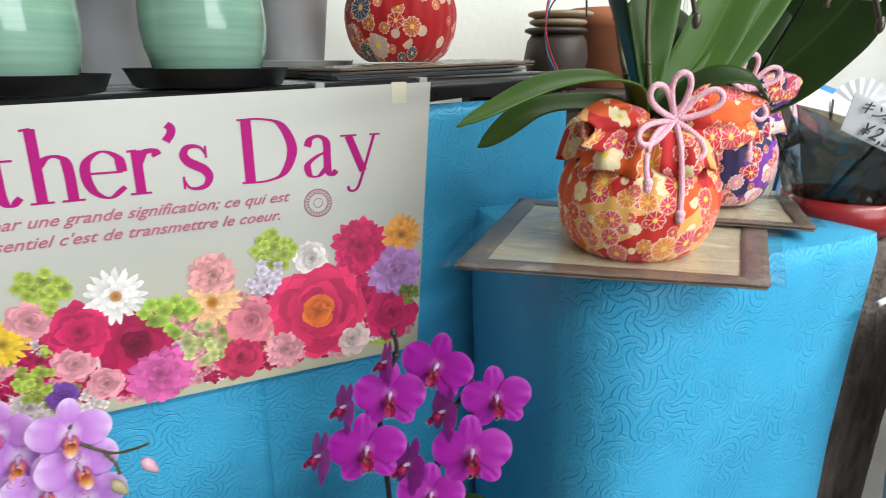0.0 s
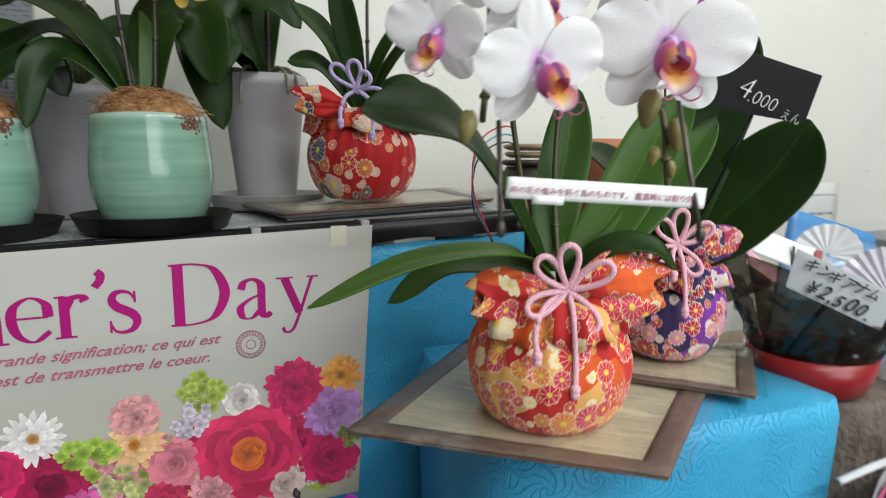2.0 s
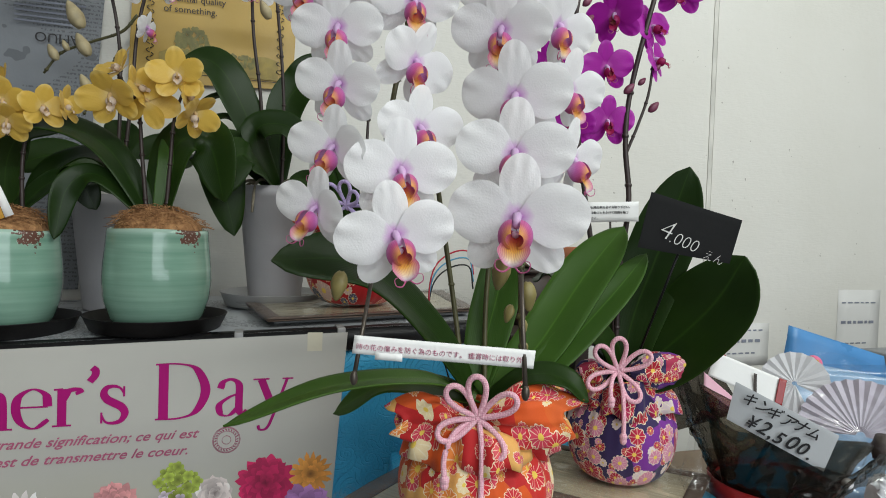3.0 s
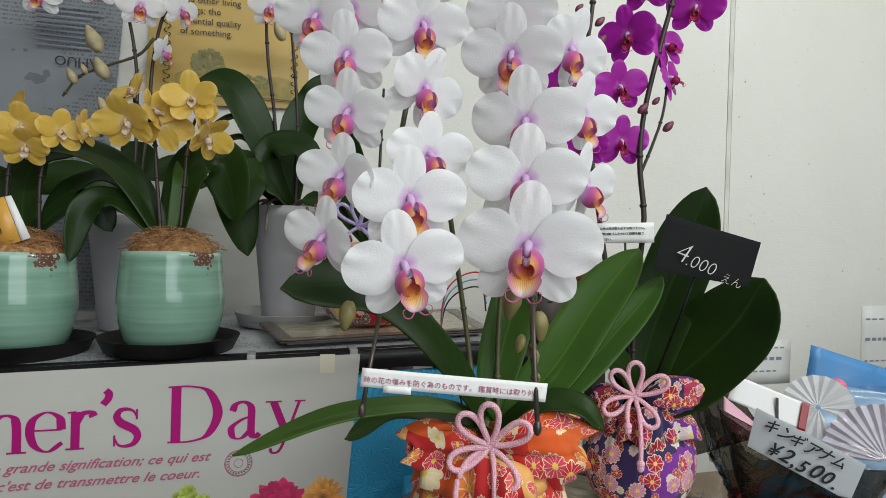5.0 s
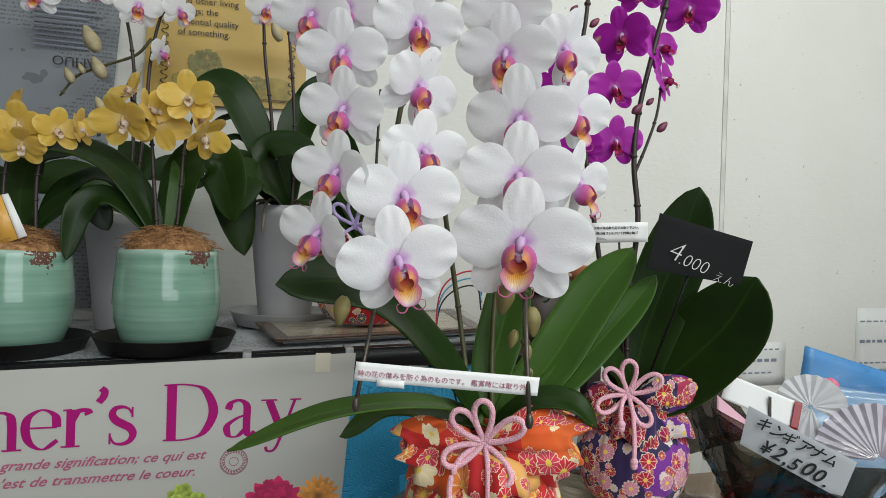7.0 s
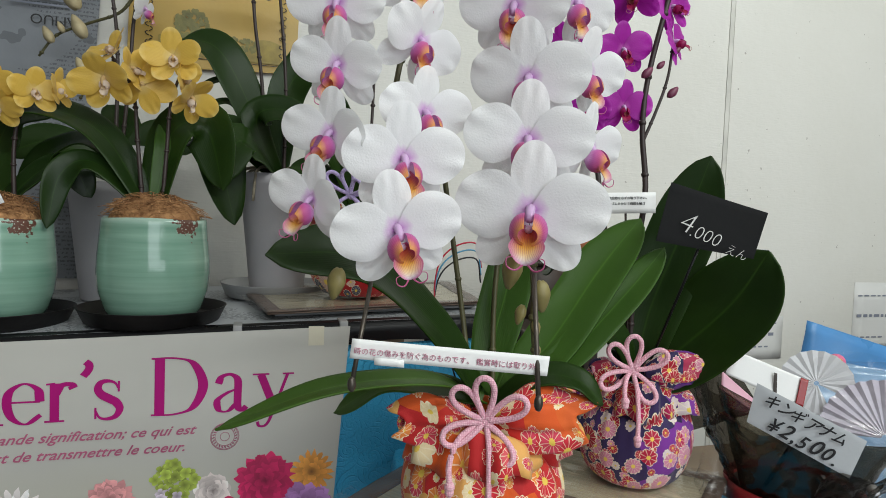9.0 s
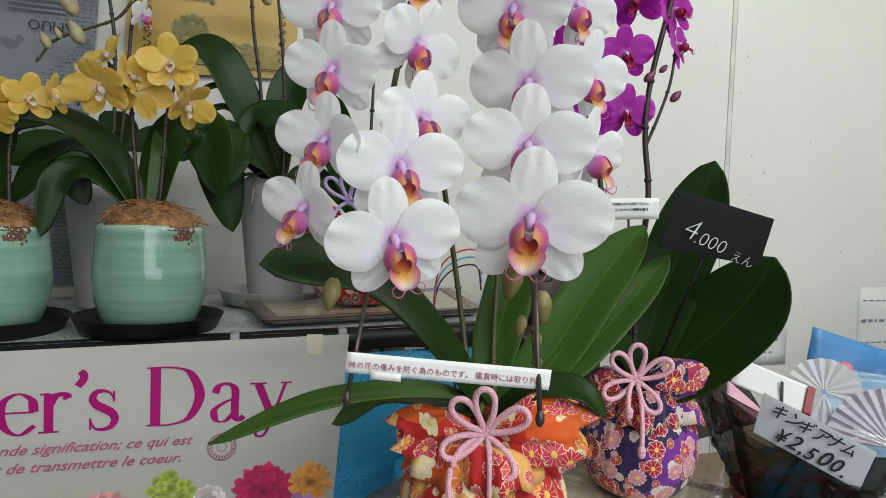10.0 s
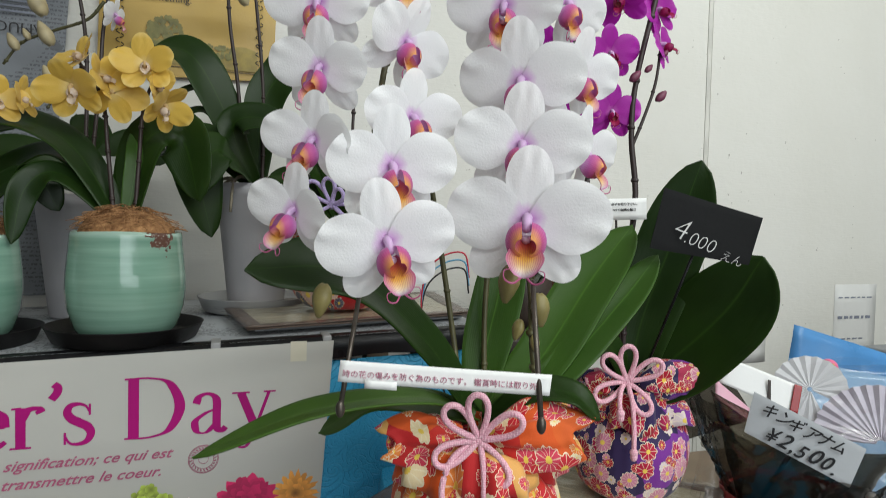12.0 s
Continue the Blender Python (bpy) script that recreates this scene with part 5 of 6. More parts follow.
# ---- price cards ----
tag = thing("price_card", "black card price tag lettered in white chalk pen", "price tag", (0.60, 0.345, 1.114), group="price tags")
ta, tb, tc, td = V((0.5635, 0.352, 1.149)), V((0.643, 0.327, 1.126)), V((0.641, 0.338, 1.086)), V((0.5590, 0.363, 1.0985))
surf(bm := bmesh.new(), 8, 8, lambda u, v: td.lerp(tc, u).lerp(ta.lerp(tb, u), v) + V((0, 0.001, 0)) * math.sin(3.14 * u))
part("card", bm, M_BOARD, tag, solid=0.0008)
mt = frame_on(td.lerp(tc, 0.15).lerp(ta.lerp(tb, 0.15), 0.27) + V((-0.0006, -0.0016, 0)), (tb - ta) + V((0, 0, -0.008)), ta - td)
writing("chalk_writing", "4", 0.026, mt @ pose(0, 0.0, 0.0012), M_CHALK, tag, 0.15, thin=0.022)
writing("chalk_writing", ".000", 0.0165, mt @ pose(0.0120, -0.001, 0.0012), M_CHALK, tag, 0.1, width=0.98, thin=0.022)
writing("chalk_writing", "えん", 0.0105, mt @ pose(0.0465, -0.0025, 0.0012), M_CHALK, tag, width=0.95, thin=0.022)
tube(bm := bmesh.new(), [td.lerp(tc, 0.5) + V((0, 0.002, 0.012)), V((0.607, 0.44, 0.95))], 0.0013)
part("stick", bm, M_BLACK, tag)
pc = thing("price_card", "pale grey card with black brush-pen price", "price tag", (0.72, 0.33, 0.935), group="price tags")
qa, qd = V((0.672, 0.356, 0.9705)), V((0.6685, 0.362, 0.9325))
qb, qc = V((0.7460, 0.305, 0.929)), V((0.736, 0.311, 0.894))
surf(bm := bmesh.new(), 8, 8, lambda u, v: qd.lerp(qc, u).lerp(qa.lerp(qb, u), v))
part("card", bm, M_PAPERG, pc, solid=0.0008)
mq = frame_on(qd.lerp(qc, 0.07).lerp(qa.lerp(qb, 0.07), 0.60) + V((-0.0010, -0.0014, 0)), qb - qa, qa - qd)
for body, size, x, y, step in (("キンギアナム", 0.0140, 0.0, 0.001, 0.0123), ("¥2,500.", 0.0190, 0.014, -0.0185, 0.0108)):
    for k, ch in enumerate(body):
        writing("brush_writing", ch, size * (1 + 0.08 * math.sin(k * 2.3 + size * 900)), mq @ pose(x, y + 0.0008 * math.sin(k * 1.7), 0.0028, 0, 0, 5 * math.sin(k * 2.9 + 1)), M_INK, pc, 0.25, width=0.95, thin=-0.012)
        x += step * (0.45 if ch in ",." else 1.0)
tube(bm := bmesh.new(), [qd.lerp(qc, 0.5) + V((0.001, 0.002, 0.01)), V((0.735, 0.40, 0.85))], 0.0022)
part("stick", bm, M_BLACK, pc)

# ---- red orchid pot on the table ----
rp = thing("potted_orchid", "leafy orchid in red printed cloth with lilac cord", "orchid", (0.385, 0.785, 0.99), group="cloth-wrapped orchids")
wrapped_pot(rp, (0.385, 0.785, tz(0.385) + 0.0125), 0.0735, 0.100, M_RED, (0.85, -0.52, 0), (), seed=5)
cloth_ear(rp, (0.385, 0.728, 1.112), (0.452, 0.700, 1.118), (0.0, 0.1, 1), 0.0170, 0.016, M_RED, 6.4)
cloth_ear(rp, (0.350, 0.735, 1.112), (0.292, 0.762, 1.120), (0.0, 0.1, 1), 0.0180, 0.016, M_RED, 7.9)
cord_bow(rp, (0.362, 0.722, 1.131), (0.85, -0.52, 0), M_CORDL, 0.030, (-0.5, -0.85, 0.1), tails=((-0.55, -1.4), (0.75, -1.9)), spread=((1.62, 0.95), (2.4, 1.15), (0.72, 0.7), (5.95, 1.15)))
rb = (0.383, 0.78, 1.10)
for pts, w, nm in (((rb, (0.35, 0.765, 1.17), (0.325, 0.757, 1.205), (0.290, 0.757, 1.235)), 0.042, (0.4, -0.7, 0.5)), ((rb, (0.365, 0.76, 1.18), (0.352, 0.75, 1.225), (0.340, 0.74, 1.27)), 0.034, (-0.3, -0.9, 0.2)),
                   ((rb, (0.40, 0.765, 1.17), (0.425, 0.75, 1.215), (0.460, 0.735, 1.25)), 0.020, (-0.5, -0.6, 0.5)), ((rb, (0.41, 0.76, 1.16), (0.435, 0.742, 1.195), (0.475, 0.725, 1.222)), 0.022, (-0.4, -0.5, 0.7)),
                   ((rb, (0.35, 0.765, 1.14), (0.318, 0.758, 1.165), (0.283, 0.757, 1.165)), 0.038, (0.3, -0.7, 0.7)), ((rb, (0.42, 0.78, 1.14), (0.45, 0.775, 1.15), (0.48, 0.77, 1.13)), 0.03, (-0.1, -0.6, 0.8))):
    leaf(rp, pts, w, nm, M_LEAFD)
rp.matrix_basis = Matrix.Translation((-0.014, 0, 0.006)) @ rp.matrix_basis
stem(rp, ((0.385, 0.79, 1.10), (0.385, 0.80, 1.2), (0.39, 0.81, 1.35)), 0.003, 0.002, M_STEMD)

# ---- mint pots with yellow orchids ----
def mint_pot(parent, x, y):
    z = tz(x) + 0.0055
    prof = [(0.0, 0.0), (0.042, 0.0), (0.0465, 0.002), (0.0535, 0.013), (0.0600, 0.034), (0.0628, 0.056), (0.0622, 0.076), (0.0598, 0.098), (0.0580, 0.116), (0.0570, 0.1205), (0.0552, 0.1205), (0.054, 0.114), (0.052, 0.095)]
    bm = bmesh.new()
    lathe(bm, prof, 64, (0, 0, 0), lambda a, r, h: (r * (1 + 0.006 * math.sin(2 * a + h * 60)), h + 0.0008 * math.sin(3 * a)))
    b = part("pot", bm, M_MINT, parent, "mint green crackle-glazed ceramic pot")
    b.matrix_basis = pose(x, y, z)
    bm = bmesh.new()
    ball(bm, (x, y, z + 0.112), 0.0515, 1, 1, 0.68, 22)
    for v in bm.verts:
        v.co += V((0, 0, 0.005)) * noise.noise(v.co * 70)
    for i in range(260):
        a, r = rng.uniform(0, 6.283), 0.050 * math.sqrt(rng.random())
        p = V((x + r * math.cos(a), y + r * math.sin(a), z + 0.112 + 0.0350 * math.sqrt(max(0, 1 - (r / 0.0515) ** 2))))
        b2 = rng.uniform(0, 6.283)
        d = V((math.cos(b2), math.sin(b2), 0)) * rng.uniform(0.008, 0.02)
        tube(bm, spline([p - d, p + V((0, 0, rng.uniform(0.001, 0.006))), p + d + V((0, 0, rng.uniform(-0.004, 0.003)))], 4), 0.0004, sides=3)
    part("coir_top", bm, M_COIR, parent, "brown coconut fibre on the soil")


def saucer(x, y, R, h, material, label, z):
    ob = thing("saucer", label, "saucer", (x, y, z), group="plant saucers")
    bm = bmesh.new()
    lathe(bm, [(0.0, 0.0), (R * 0.86, 0.0), (R * 0.9, 0.002), (R * 0.99, h - 0.001), (R, h), (R * 0.975, h), (R * 0.9, 0.006), (R * 0.86, 0.0045), (0.0, 0.004)], 56, (x, y, z))
    part("dish", bm, material, ob)


for x, y in ((0.112, 0.716), (-0.062, 0.742)):
    saucer(x, y, 0.083, 0.019, M_SAUCER, "round black plastic saucer under a mint pot", tz(x) + 0.0022)
ya = thing("potted_orchid", "small yellow moth orchid in a mint ceramic pot", "orchid", (0.112, 0.716, 0.98), group="yellow orchids")
mint_pot(ya, 0.112, 0.716)
yb = (0.108, 0.722, 1.10)
for pts, w, nm, mt in (
        ((yb, (0.050, 0.735, 1.195), (-0.020, 0.750, 1.223), (-0.075, 0.765, 1.208)), 0.050, (0.3, -0.6, 0.75), M_LEAFD), ((yb, (0.045, 0.725, 1.16), (0.010, 0.722, 1.145), (-0.002, 0.715, 1.082)), 0.032, (0.4, -0.7, 0.6), M_LEAFD),
        ((yb, (0.047, 0.76, 1.185), (-0.012, 0.785, 1.178), (-0.060, 0.80, 1.121)), 0.045, (0.3, -0.6, 0.75), M_LEAFD), ((yb, (0.127, 0.745, 1.205), (0.166, 0.752, 1.212), (0.187, 0.752, 1.136)), 0.066, (-0.4, -0.8, 0.45), M_LEAFD),
        ((yb, (0.115, 0.73, 1.15), (0.118, 0.74, 1.19), (0.112, 0.76, 1.22)), 0.024, (0.1, -0.9, 0.2), M_LEAF)):
    leaf(ya, pts, w, nm, mt)
stem(ya, ((0.098, 0.722, 1.10), (0.089, 0.73, 1.19), (0.082, 0.735, 1.25), (0.058, 0.74, 1.29)), 0.0027, 0.0018, M_STEMD, nodes=True)
stem(ya, ((0.118, 0.722, 1.10), (0.122, 0.726, 1.18), (0.126, 0.728, 1.24), (0.138, 0.728, 1.28)), 0.0027, 0.0018, M_STEMD, nodes=True)
for p, w, yaw, pit, roll in (((0.058, 0.705, 1.256), 0.070, 22, -0.35, 12), ((0.063, 0.730, 1.294), 0.058, 60, 0.9, 30), ((0.130, 0.706, 1.288), 0.066, 4, 0.30, 8), ((0.096, 0.712, 1.254), 0.066, -150, 0.1, 20), ((0.150, 0.704, 1.243), 0.062, -48, -0.45, -18), ((0.140, 0.715, 1.268), 0.050, -60, 0.2, 30), ((0.084, 0.715, 1.272), 0.052, -50, 0.4, 40)):
    d = (EYE_LATE - V(p)).normalized()
    YELLOW.place(ya, p, w * 1.12, Matrix.Rotation(radians(-yaw), 3, "Z") @ V((d.x, d.y, d.z + pit)), roll=roll, open_=26)
yc = thing("potted_orchid", "yellow moth orchid in mint pot with gold plant tag", "orchid", (-0.062, 0.742, 0.98), group="yellow orchids")
mint_pot(yc, -0.062, 0.742)
yb = (-0.062, 0.75, 1.10)
for pts, w, nm in (((yb, (-0.075, 0.79, 1.173), (-0.06, 0.80, 1.215), (-0.015, 0.80, 1.225)), 0.045, (0.0, -0.7, 0.6)), ((yb, (-0.089, 0.79, 1.165), (-0.132, 0.80, 1.185), (-0.167, 0.81, 1.16)), 0.045, (0.2, -0.7, 0.6)), ((yb, (-0.02, 0.76, 1.15), (0.01, 0.77, 1.155), (0.03, 0.775, 1.12)), 0.04, (-0.2, -0.7, 0.7))):
    leaf(yc, pts, w, nm, M_LEAFD)
for x in (-0.08, -0.045):
    stem(yc, ((x, 0.75, 1.10), (x - 0.002, 0.755, 1.18), (x + 0.008, 0.755, 1.24)), 0.0027, 0.002, M_STEMD)
for p, w, yaw, pit in (((-0.061, 0.733, 1.244), 0.066, 12, -0.1), ((-0.021, 0.733, 1.240), 0.062, -22, 0.2), ((0.0, 0.742, 1.246), 0.054, -60, 0.3), ((-0.056, 0.730, 1.220), 0.060, 10, -0.5), ((-0.098, 0.742, 1.235), 0.064, 20, 0.1), ((-0.066, 0.748, 1.268), 0.054, 80, 0.6)):
    d = (EYE_LATE - V(p)).normalized()
    YELLOW.place(yc, p, w * 0.98, Matrix.Rotation(radians(-yaw), 3, "Z") @ V((d.x, d.y, d.z + pit)), open_=26)
pt = [V((-0.092, 0.705, 1.148)), V((-0.066, 0.700, 1.156)), V((-0.046, 0.695, 1.106)), V((-0.073, 0.700, 1.094))]
surf(bm := bmesh.new(), 2, 2, lambda u, v: pt[3].lerp(pt[2], u).lerp(pt[0].lerp(pt[1], u), v))
gold = part("plant_tag", bm, M_GOLDRIB, yc, "gold and white printed plant tag", solid=0.0006)
writing("printed_text", "Premium", 0.0105, frame_on(pt[0].lerp(pt[1], 0.35) + V((0, -0.0012, -0.003)), pt[3] - pt[0], pt[1] - pt[0]), M_INK, yc)
surf(bm := bmesh.new(), 2, 2, lambda u, v: pt[2].lerp(pt[2] + V((0.008, 0.002, 0.004)), u).lerp(pt[1].lerp(pt[1] + V((0.006, 0.002, 0.002)), u), v) + V((0, 0.002, 0)))
part("tag_edge", bm, M_PAPERW, yc, solid=0.0006)

# ---- white plastic pots with tall pink-white orchids ----
def plastic_pot(parent, x, y, R, H, z):
    bm = bmesh.new()
    lathe(bm, [(0.0, 0.0), (R * 0.64, 0.0), (R * 0.66, 0.003), (R * 0.94, H * 0.9), (R * 0.97, H * 0.91), (R * 1.0, H), (R * 0.96, H), (R * 0.92, H * 0.88), (0.0, H * 0.86)], 56, (x, y, z))
    part("pot", bm, M_WPOT, parent, "greyish white plastic pot")


def roots(parent, x, y, z, R, k):
    for i in range(k):
        a = rng.uniform(0, 6.283)
        c, s = math.cos(a), math.sin(a)
        tube(bm := bmesh.new(), spline([(x, y, z), (x + c * R * 0.6, y + s * R * 0.6, z + 0.014), (x + c * R, y + s * R, z + 0.004), (x + c * R * 1.12, y + s * R * 1.12, z - rng.uniform(0.01, 0.04))], 12), 0.003, 0.002, 6)
        part("root", bm, M_ROOT, parent)


saucer(0.262, 0.915, 0.085, 0.022, M_WSAUCER, "wide grey plastic saucer under a white pot", tz(0.26) + 0.0022)
w1 = thing("potted_orchid", "pale pink-white orchid in white plastic pot, dark leaves", "orchid", (0.262, 0.915, 0.98), group="tall white orchids")
plastic_pot(w1, 0.262, 0.915, 0.062, 0.185, tz(0.26) + 0.007)
roots(w1, 0.262, 0.915, 1.165, 0.06, 9)
wb = (0.258, 0.905, 1.165)
for pts, w in (((wb, (0.205, 0.89, 1.29), (0.166, 0.889, 1.350), (0.118, 0.90, 1.360)), 0.062), ((wb, (0.198, 0.86, 1.222), (0.178, 0.85, 1.192), (0.199, 0.85, 1.09)), 0.070), ((wb, (0.268, 0.90, 1.29), (0.30, 0.895, 1.346), (0.318, 0.89, 1.385)), 0.060),
               ((wb, (0.202, 0.90, 1.262), (0.168, 0.90, 1.272), (0.140, 0.906, 1.240)), 0.012), ((wb, (0.193, 0.91, 1.29), (0.163, 0.91, 1.306), (0.110, 0.92, 1.262)), 0.012), ((wb, (0.225, 0.845, 1.244), (0.267, 0.835, 1.258), (0.301, 0.826, 1.225)), 0.050),
               ((wb, (0.225, 0.84, 1.20), (0.20, 0.815, 1.205), (0.185, 0.80, 1.15)), 0.060)):
    leaf(w1, pts, w, (0.1, -0.75, 0.55), M_LEAFD)
stem(w1, ((0.245, 0.90, 1.16), (0.232, 0.895, 1.309), (0.219, 0.89, 1.405), (0.212, 0.887, 1.52), (0.2, 0.88, 1.6)), 0.003, 0.0022, M_STEMD)
stem(w1, ((0.268, 0.90, 1.16), (0.268, 0.90, 1.30), (0.258, 0.90, 1.42), (0.245, 0.89, 1.52)), 0.003, 0.0022, M_STEMD)
w2 = thing("potted_orchid", "pale orchid spray with round cream buds, white pot", "orchid", (0.03, 0.95, 0.98), group="tall white orchids")
plastic_pot(w2, 0.018, 0.945, 0.060, 0.175, tz(0.02) + 0.001)
for pts, w in ((((0.02, 0.945, 1.155), (-0.05, 0.93, 1.20), (-0.11, 0.92, 1.18)), 0.06), (((0.02, 0.945, 1.155), (0.08, 0.95, 1.22), (0.13, 0.95, 1.20)), 0.06), (((0.02, 0.945, 1.155), (0.03, 0.97, 1.23), (0.0, 1.0, 1.27)), 0.05)):
    leaf(w2, pts, w, (0.1, -0.75, 0.55), M_LEAFD)
stem(w2, ((0.022, 0.945, 1.15), (0.023, 0.955, 1.306), (0.018, 0.960, 1.395), (0.003, 0.960, 1.475), (-0.02, 0.955, 1.56)), 0.003, 0.0024, M_STEMD)
stem(w2, ((0.028, 0.945, 1.15), (0.04, 0.95, 1.306), (0.045, 0.955, 1.40), (0.06, 0.955, 1.475), (0.085, 0.94, 1.50)), 0.003, 0.0024, M_STEMD)
stem(w2, ((0.045, 0.955, 1.43), (0.022, 0.964, 1.404), (-0.024, 0.975, 1.385), (-0.066, 0.985, 1.366), (-0.091, 0.99, 1.333)), 0.0025, 0.0018, M_STEM)
stem(w2, ((0.022, 0.96, 1.38), (0.0, 0.965, 1.33), (-0.02, 0.967, 1.29), (-0.03, 0.967, 1.27)), 0.0022, 0.0016, M_STEM)
for p, par, w, yaw in (((0.027, 0.94, 1.474), w2, 0.072, 0), ((0.088, 0.93, 1.472), w2, 0.062, -45), ((0.062, 0.937, 1.407), w2, 0.055, -70), ((-0.126, 0.985, 1.487), w2, 0.07, 20), ((-0.042, 0.965, 1.507), w2, 0.07, 10), ((0.222, 0.875, 1.474), w1, 0.070, 10), ((0.185, 0.88, 1.53), w1, 0.07, 0), ((0.25, 0.875, 1.53), w1, 0.07, -20)):
    d = (EYE_LATE - V(p)).normalized()
    WHITE.place(par, p, w, Matrix.Rotation(radians(-yaw), 3, "Z") @ d)
for p, par, r in (((-0.044, 0.970, 1.421), w2, 0.0175), ((-0.031, 0.963, 1.375), w2, 0.0145), ((-0.076, 0.980, 1.363), w2, 0.0105), ((-0.026, 0.960, 1.316), w2, 0.0115), ((-0.058, 0.975, 1.375), w2, 0.007), ((0.236, 0.880, 1.439), w1, 0.012)):
    bud(par, p, r, M_BUDC, (-0.2, 0, 0.4))
bm = bmesh.new()
box(bm, 0.070, 0.090, 0.79, 0.7905, 1.155, 1.19)
tg = part("plant_label", bm, M_PAPERW, w2, "small white printed label", False)

# ---- paper on the wall ----
wp = thing("wrapping_paper", "grey printed wrapping paper hung on the wall", "paper", (-0.3, 1.09, 1.3))
surf(bm := bmesh.new(), 30, 30, lambda u, v: (-0.72 + 0.708 * u - 0.05 * (1 - v), 1.091 - 0.006 * abs(noise.noise(V((u * 5, v * 4, 0)))), 0.985 + 0.75 * v), lambda u, v: (u * 0.7, v * 0.75))
part("sheet", bm, M_NEWSDARK, wp, solid=0.0006)
for txt, sz, x, z in (("AMUO", 0.023, -0.062, 1.402), ("Vous êtes de", 0.016, -0.050, 1.520), ("AMUO", 0.024, -0.035, 1.15)):
    writing("printed_text", txt, sz, frame_on((x, 1.080, z + sz * 0.7), (-1, 0, 0.02), (0, 0, -1)), M_INK, wp)
for k in range(9):
    bm = bmesh.new()
    z = 1.503 - 0.0085 * k
    box(bm, -0.16, -0.065 + 0.012 * math.sin(k * 2.1), 1.081, 1.0815, z, z + 0.003)
    part("printed_line", bm, M_INKB, wp, "", False)
cal = thing("wall_print", "ochre printed poster with text and a tree landscape", "poster", (0.15, 1.09, 1.45))
surf(bm := bmesh.new(), 8, 12, lambda u, v: (0.010 + 0.283 * u + 0.012 * v, 1.092 - 0.003 * math.sin(3.1 * u), 1.353 + 0.014 * u + 0.42 * v))
part("sheet", bm, M_CALENDAR, cal, solid=0.0006)
for k, line in enumerate(("of plants, animals", "and other living", "things; the", "essential quality", "of something.")):
    writing("printed_text", line, 0.0165, frame_on((0.066, 1.0855, 1.560 - 0.0192 * k), (1, 0, 0.03), (0, 0, 1)), M_INK, cal)
bm = bmesh.new()
for i in range(260):
    a, r = rng.uniform(0, 6.283), math.sqrt(rng.random())
    cx, cz = (0.115, 1.430) if i % 3 else (0.185, 1.408)
    x, z = cx + (0.030 if i % 3 else 0.045) * r * math.cos(a), cz + (0.030 if i % 3 else 0.014) * r * math.sin(a)
    s = rng.uniform(0.002, 0.005)
    vs = [bm.verts.new((x + s * math.cos(q + a), 1.0868 - 0.000004 * i, z + s * math.sin(q + a))) for q in (0, 1.3, 2.6, 3.9, 5.2)]
    bm.faces.new(vs)
part("printed_tree", bm, M_TREEINK, cal, "", False)
surf(bm := bmesh.new(), 20, 3, lambda u, v: (0.060 + 0.205 * u, 1.0874, 1.380 + 0.012 * math.sin(u * 9) * v + 0.030 * v))
part("printed_field", bm, M_FIELD, cal)
for x in (0.045, 0.268):
    bm = bmesh.new()
    for k in range(26):
        z = 1.385 + 0.0075 * k
        tube(bm, spline([(x, 1.0866, z), (x + 0.006 * (-1) ** k, 1.0866, z + 0.004), (x + 0.002 * (-1) ** k, 1.0866, z + 0.008)], 5), 0.0009, sides=4)
    part("printed_border", bm, M_INK, cal)
box(bm := bmesh.new(), 0.045, 0.270, 1.0866, 1.0870, 1.376, 1.3772)
part("printed_border", bm, M_INK, cal, "", False)
for x0, z0, w, h, rows in ((1.700, 0.79, 0.15, 0.20, 4), (1.335, 0.80, 0.14, 0.105, 3)):
    nt = thing("wall_note", "white note with a few handwritten marks on the wall", "note", (x0, 1.09, z0), group="wall notes")
    surf(bm := bmesh.new(), 4, 4, lambda u, v: (x0 + w * u, 1.0950 - 0.001 * math.sin(3 * u), z0 + h * v))
    part("paper", bm, M_NOTE, nt, solid=0.0004)
    for k in range(rows):
        z, x = z0 + h * (0.82 - 0.27 * k), x0 + 0.012
        while x < x0 + w * (0.85 - 0.1 * k):
            ln = rng.uniform(0.008, 0.018)
            part("ink_bar", box(bmesh.new(), x, x + ln, 1.0926, 1.0930, z, z + 0.0035 + (0.004 if k % 2 else 0)), M_INKB, nt, "", False)
            x += ln + 0.007

# ---- flower arrangement on the log ----
log = thing("log_stump", "upright brown log with rough bark as pedestal", "log", (0.80, 0.435, 0))
bm = bmesh.new()


def log_fn(u, v):
    a = 6.28318 * u
    r = 0.098 + 0.006 * noise.noise(V((math.cos(a) * 2, math.sin(a) * 2, v * 3))) + 0.0025 * noise.noise(V((math.cos(a) * 14, math.sin(a) * 14, v * 16)))
    r *= 1.0 - 0.10 * max(0, v - 0.965) / 0.035
    return (0.806 + r * math.cos(a), 0.430 + r * math.sin(a), 0.802 * v)


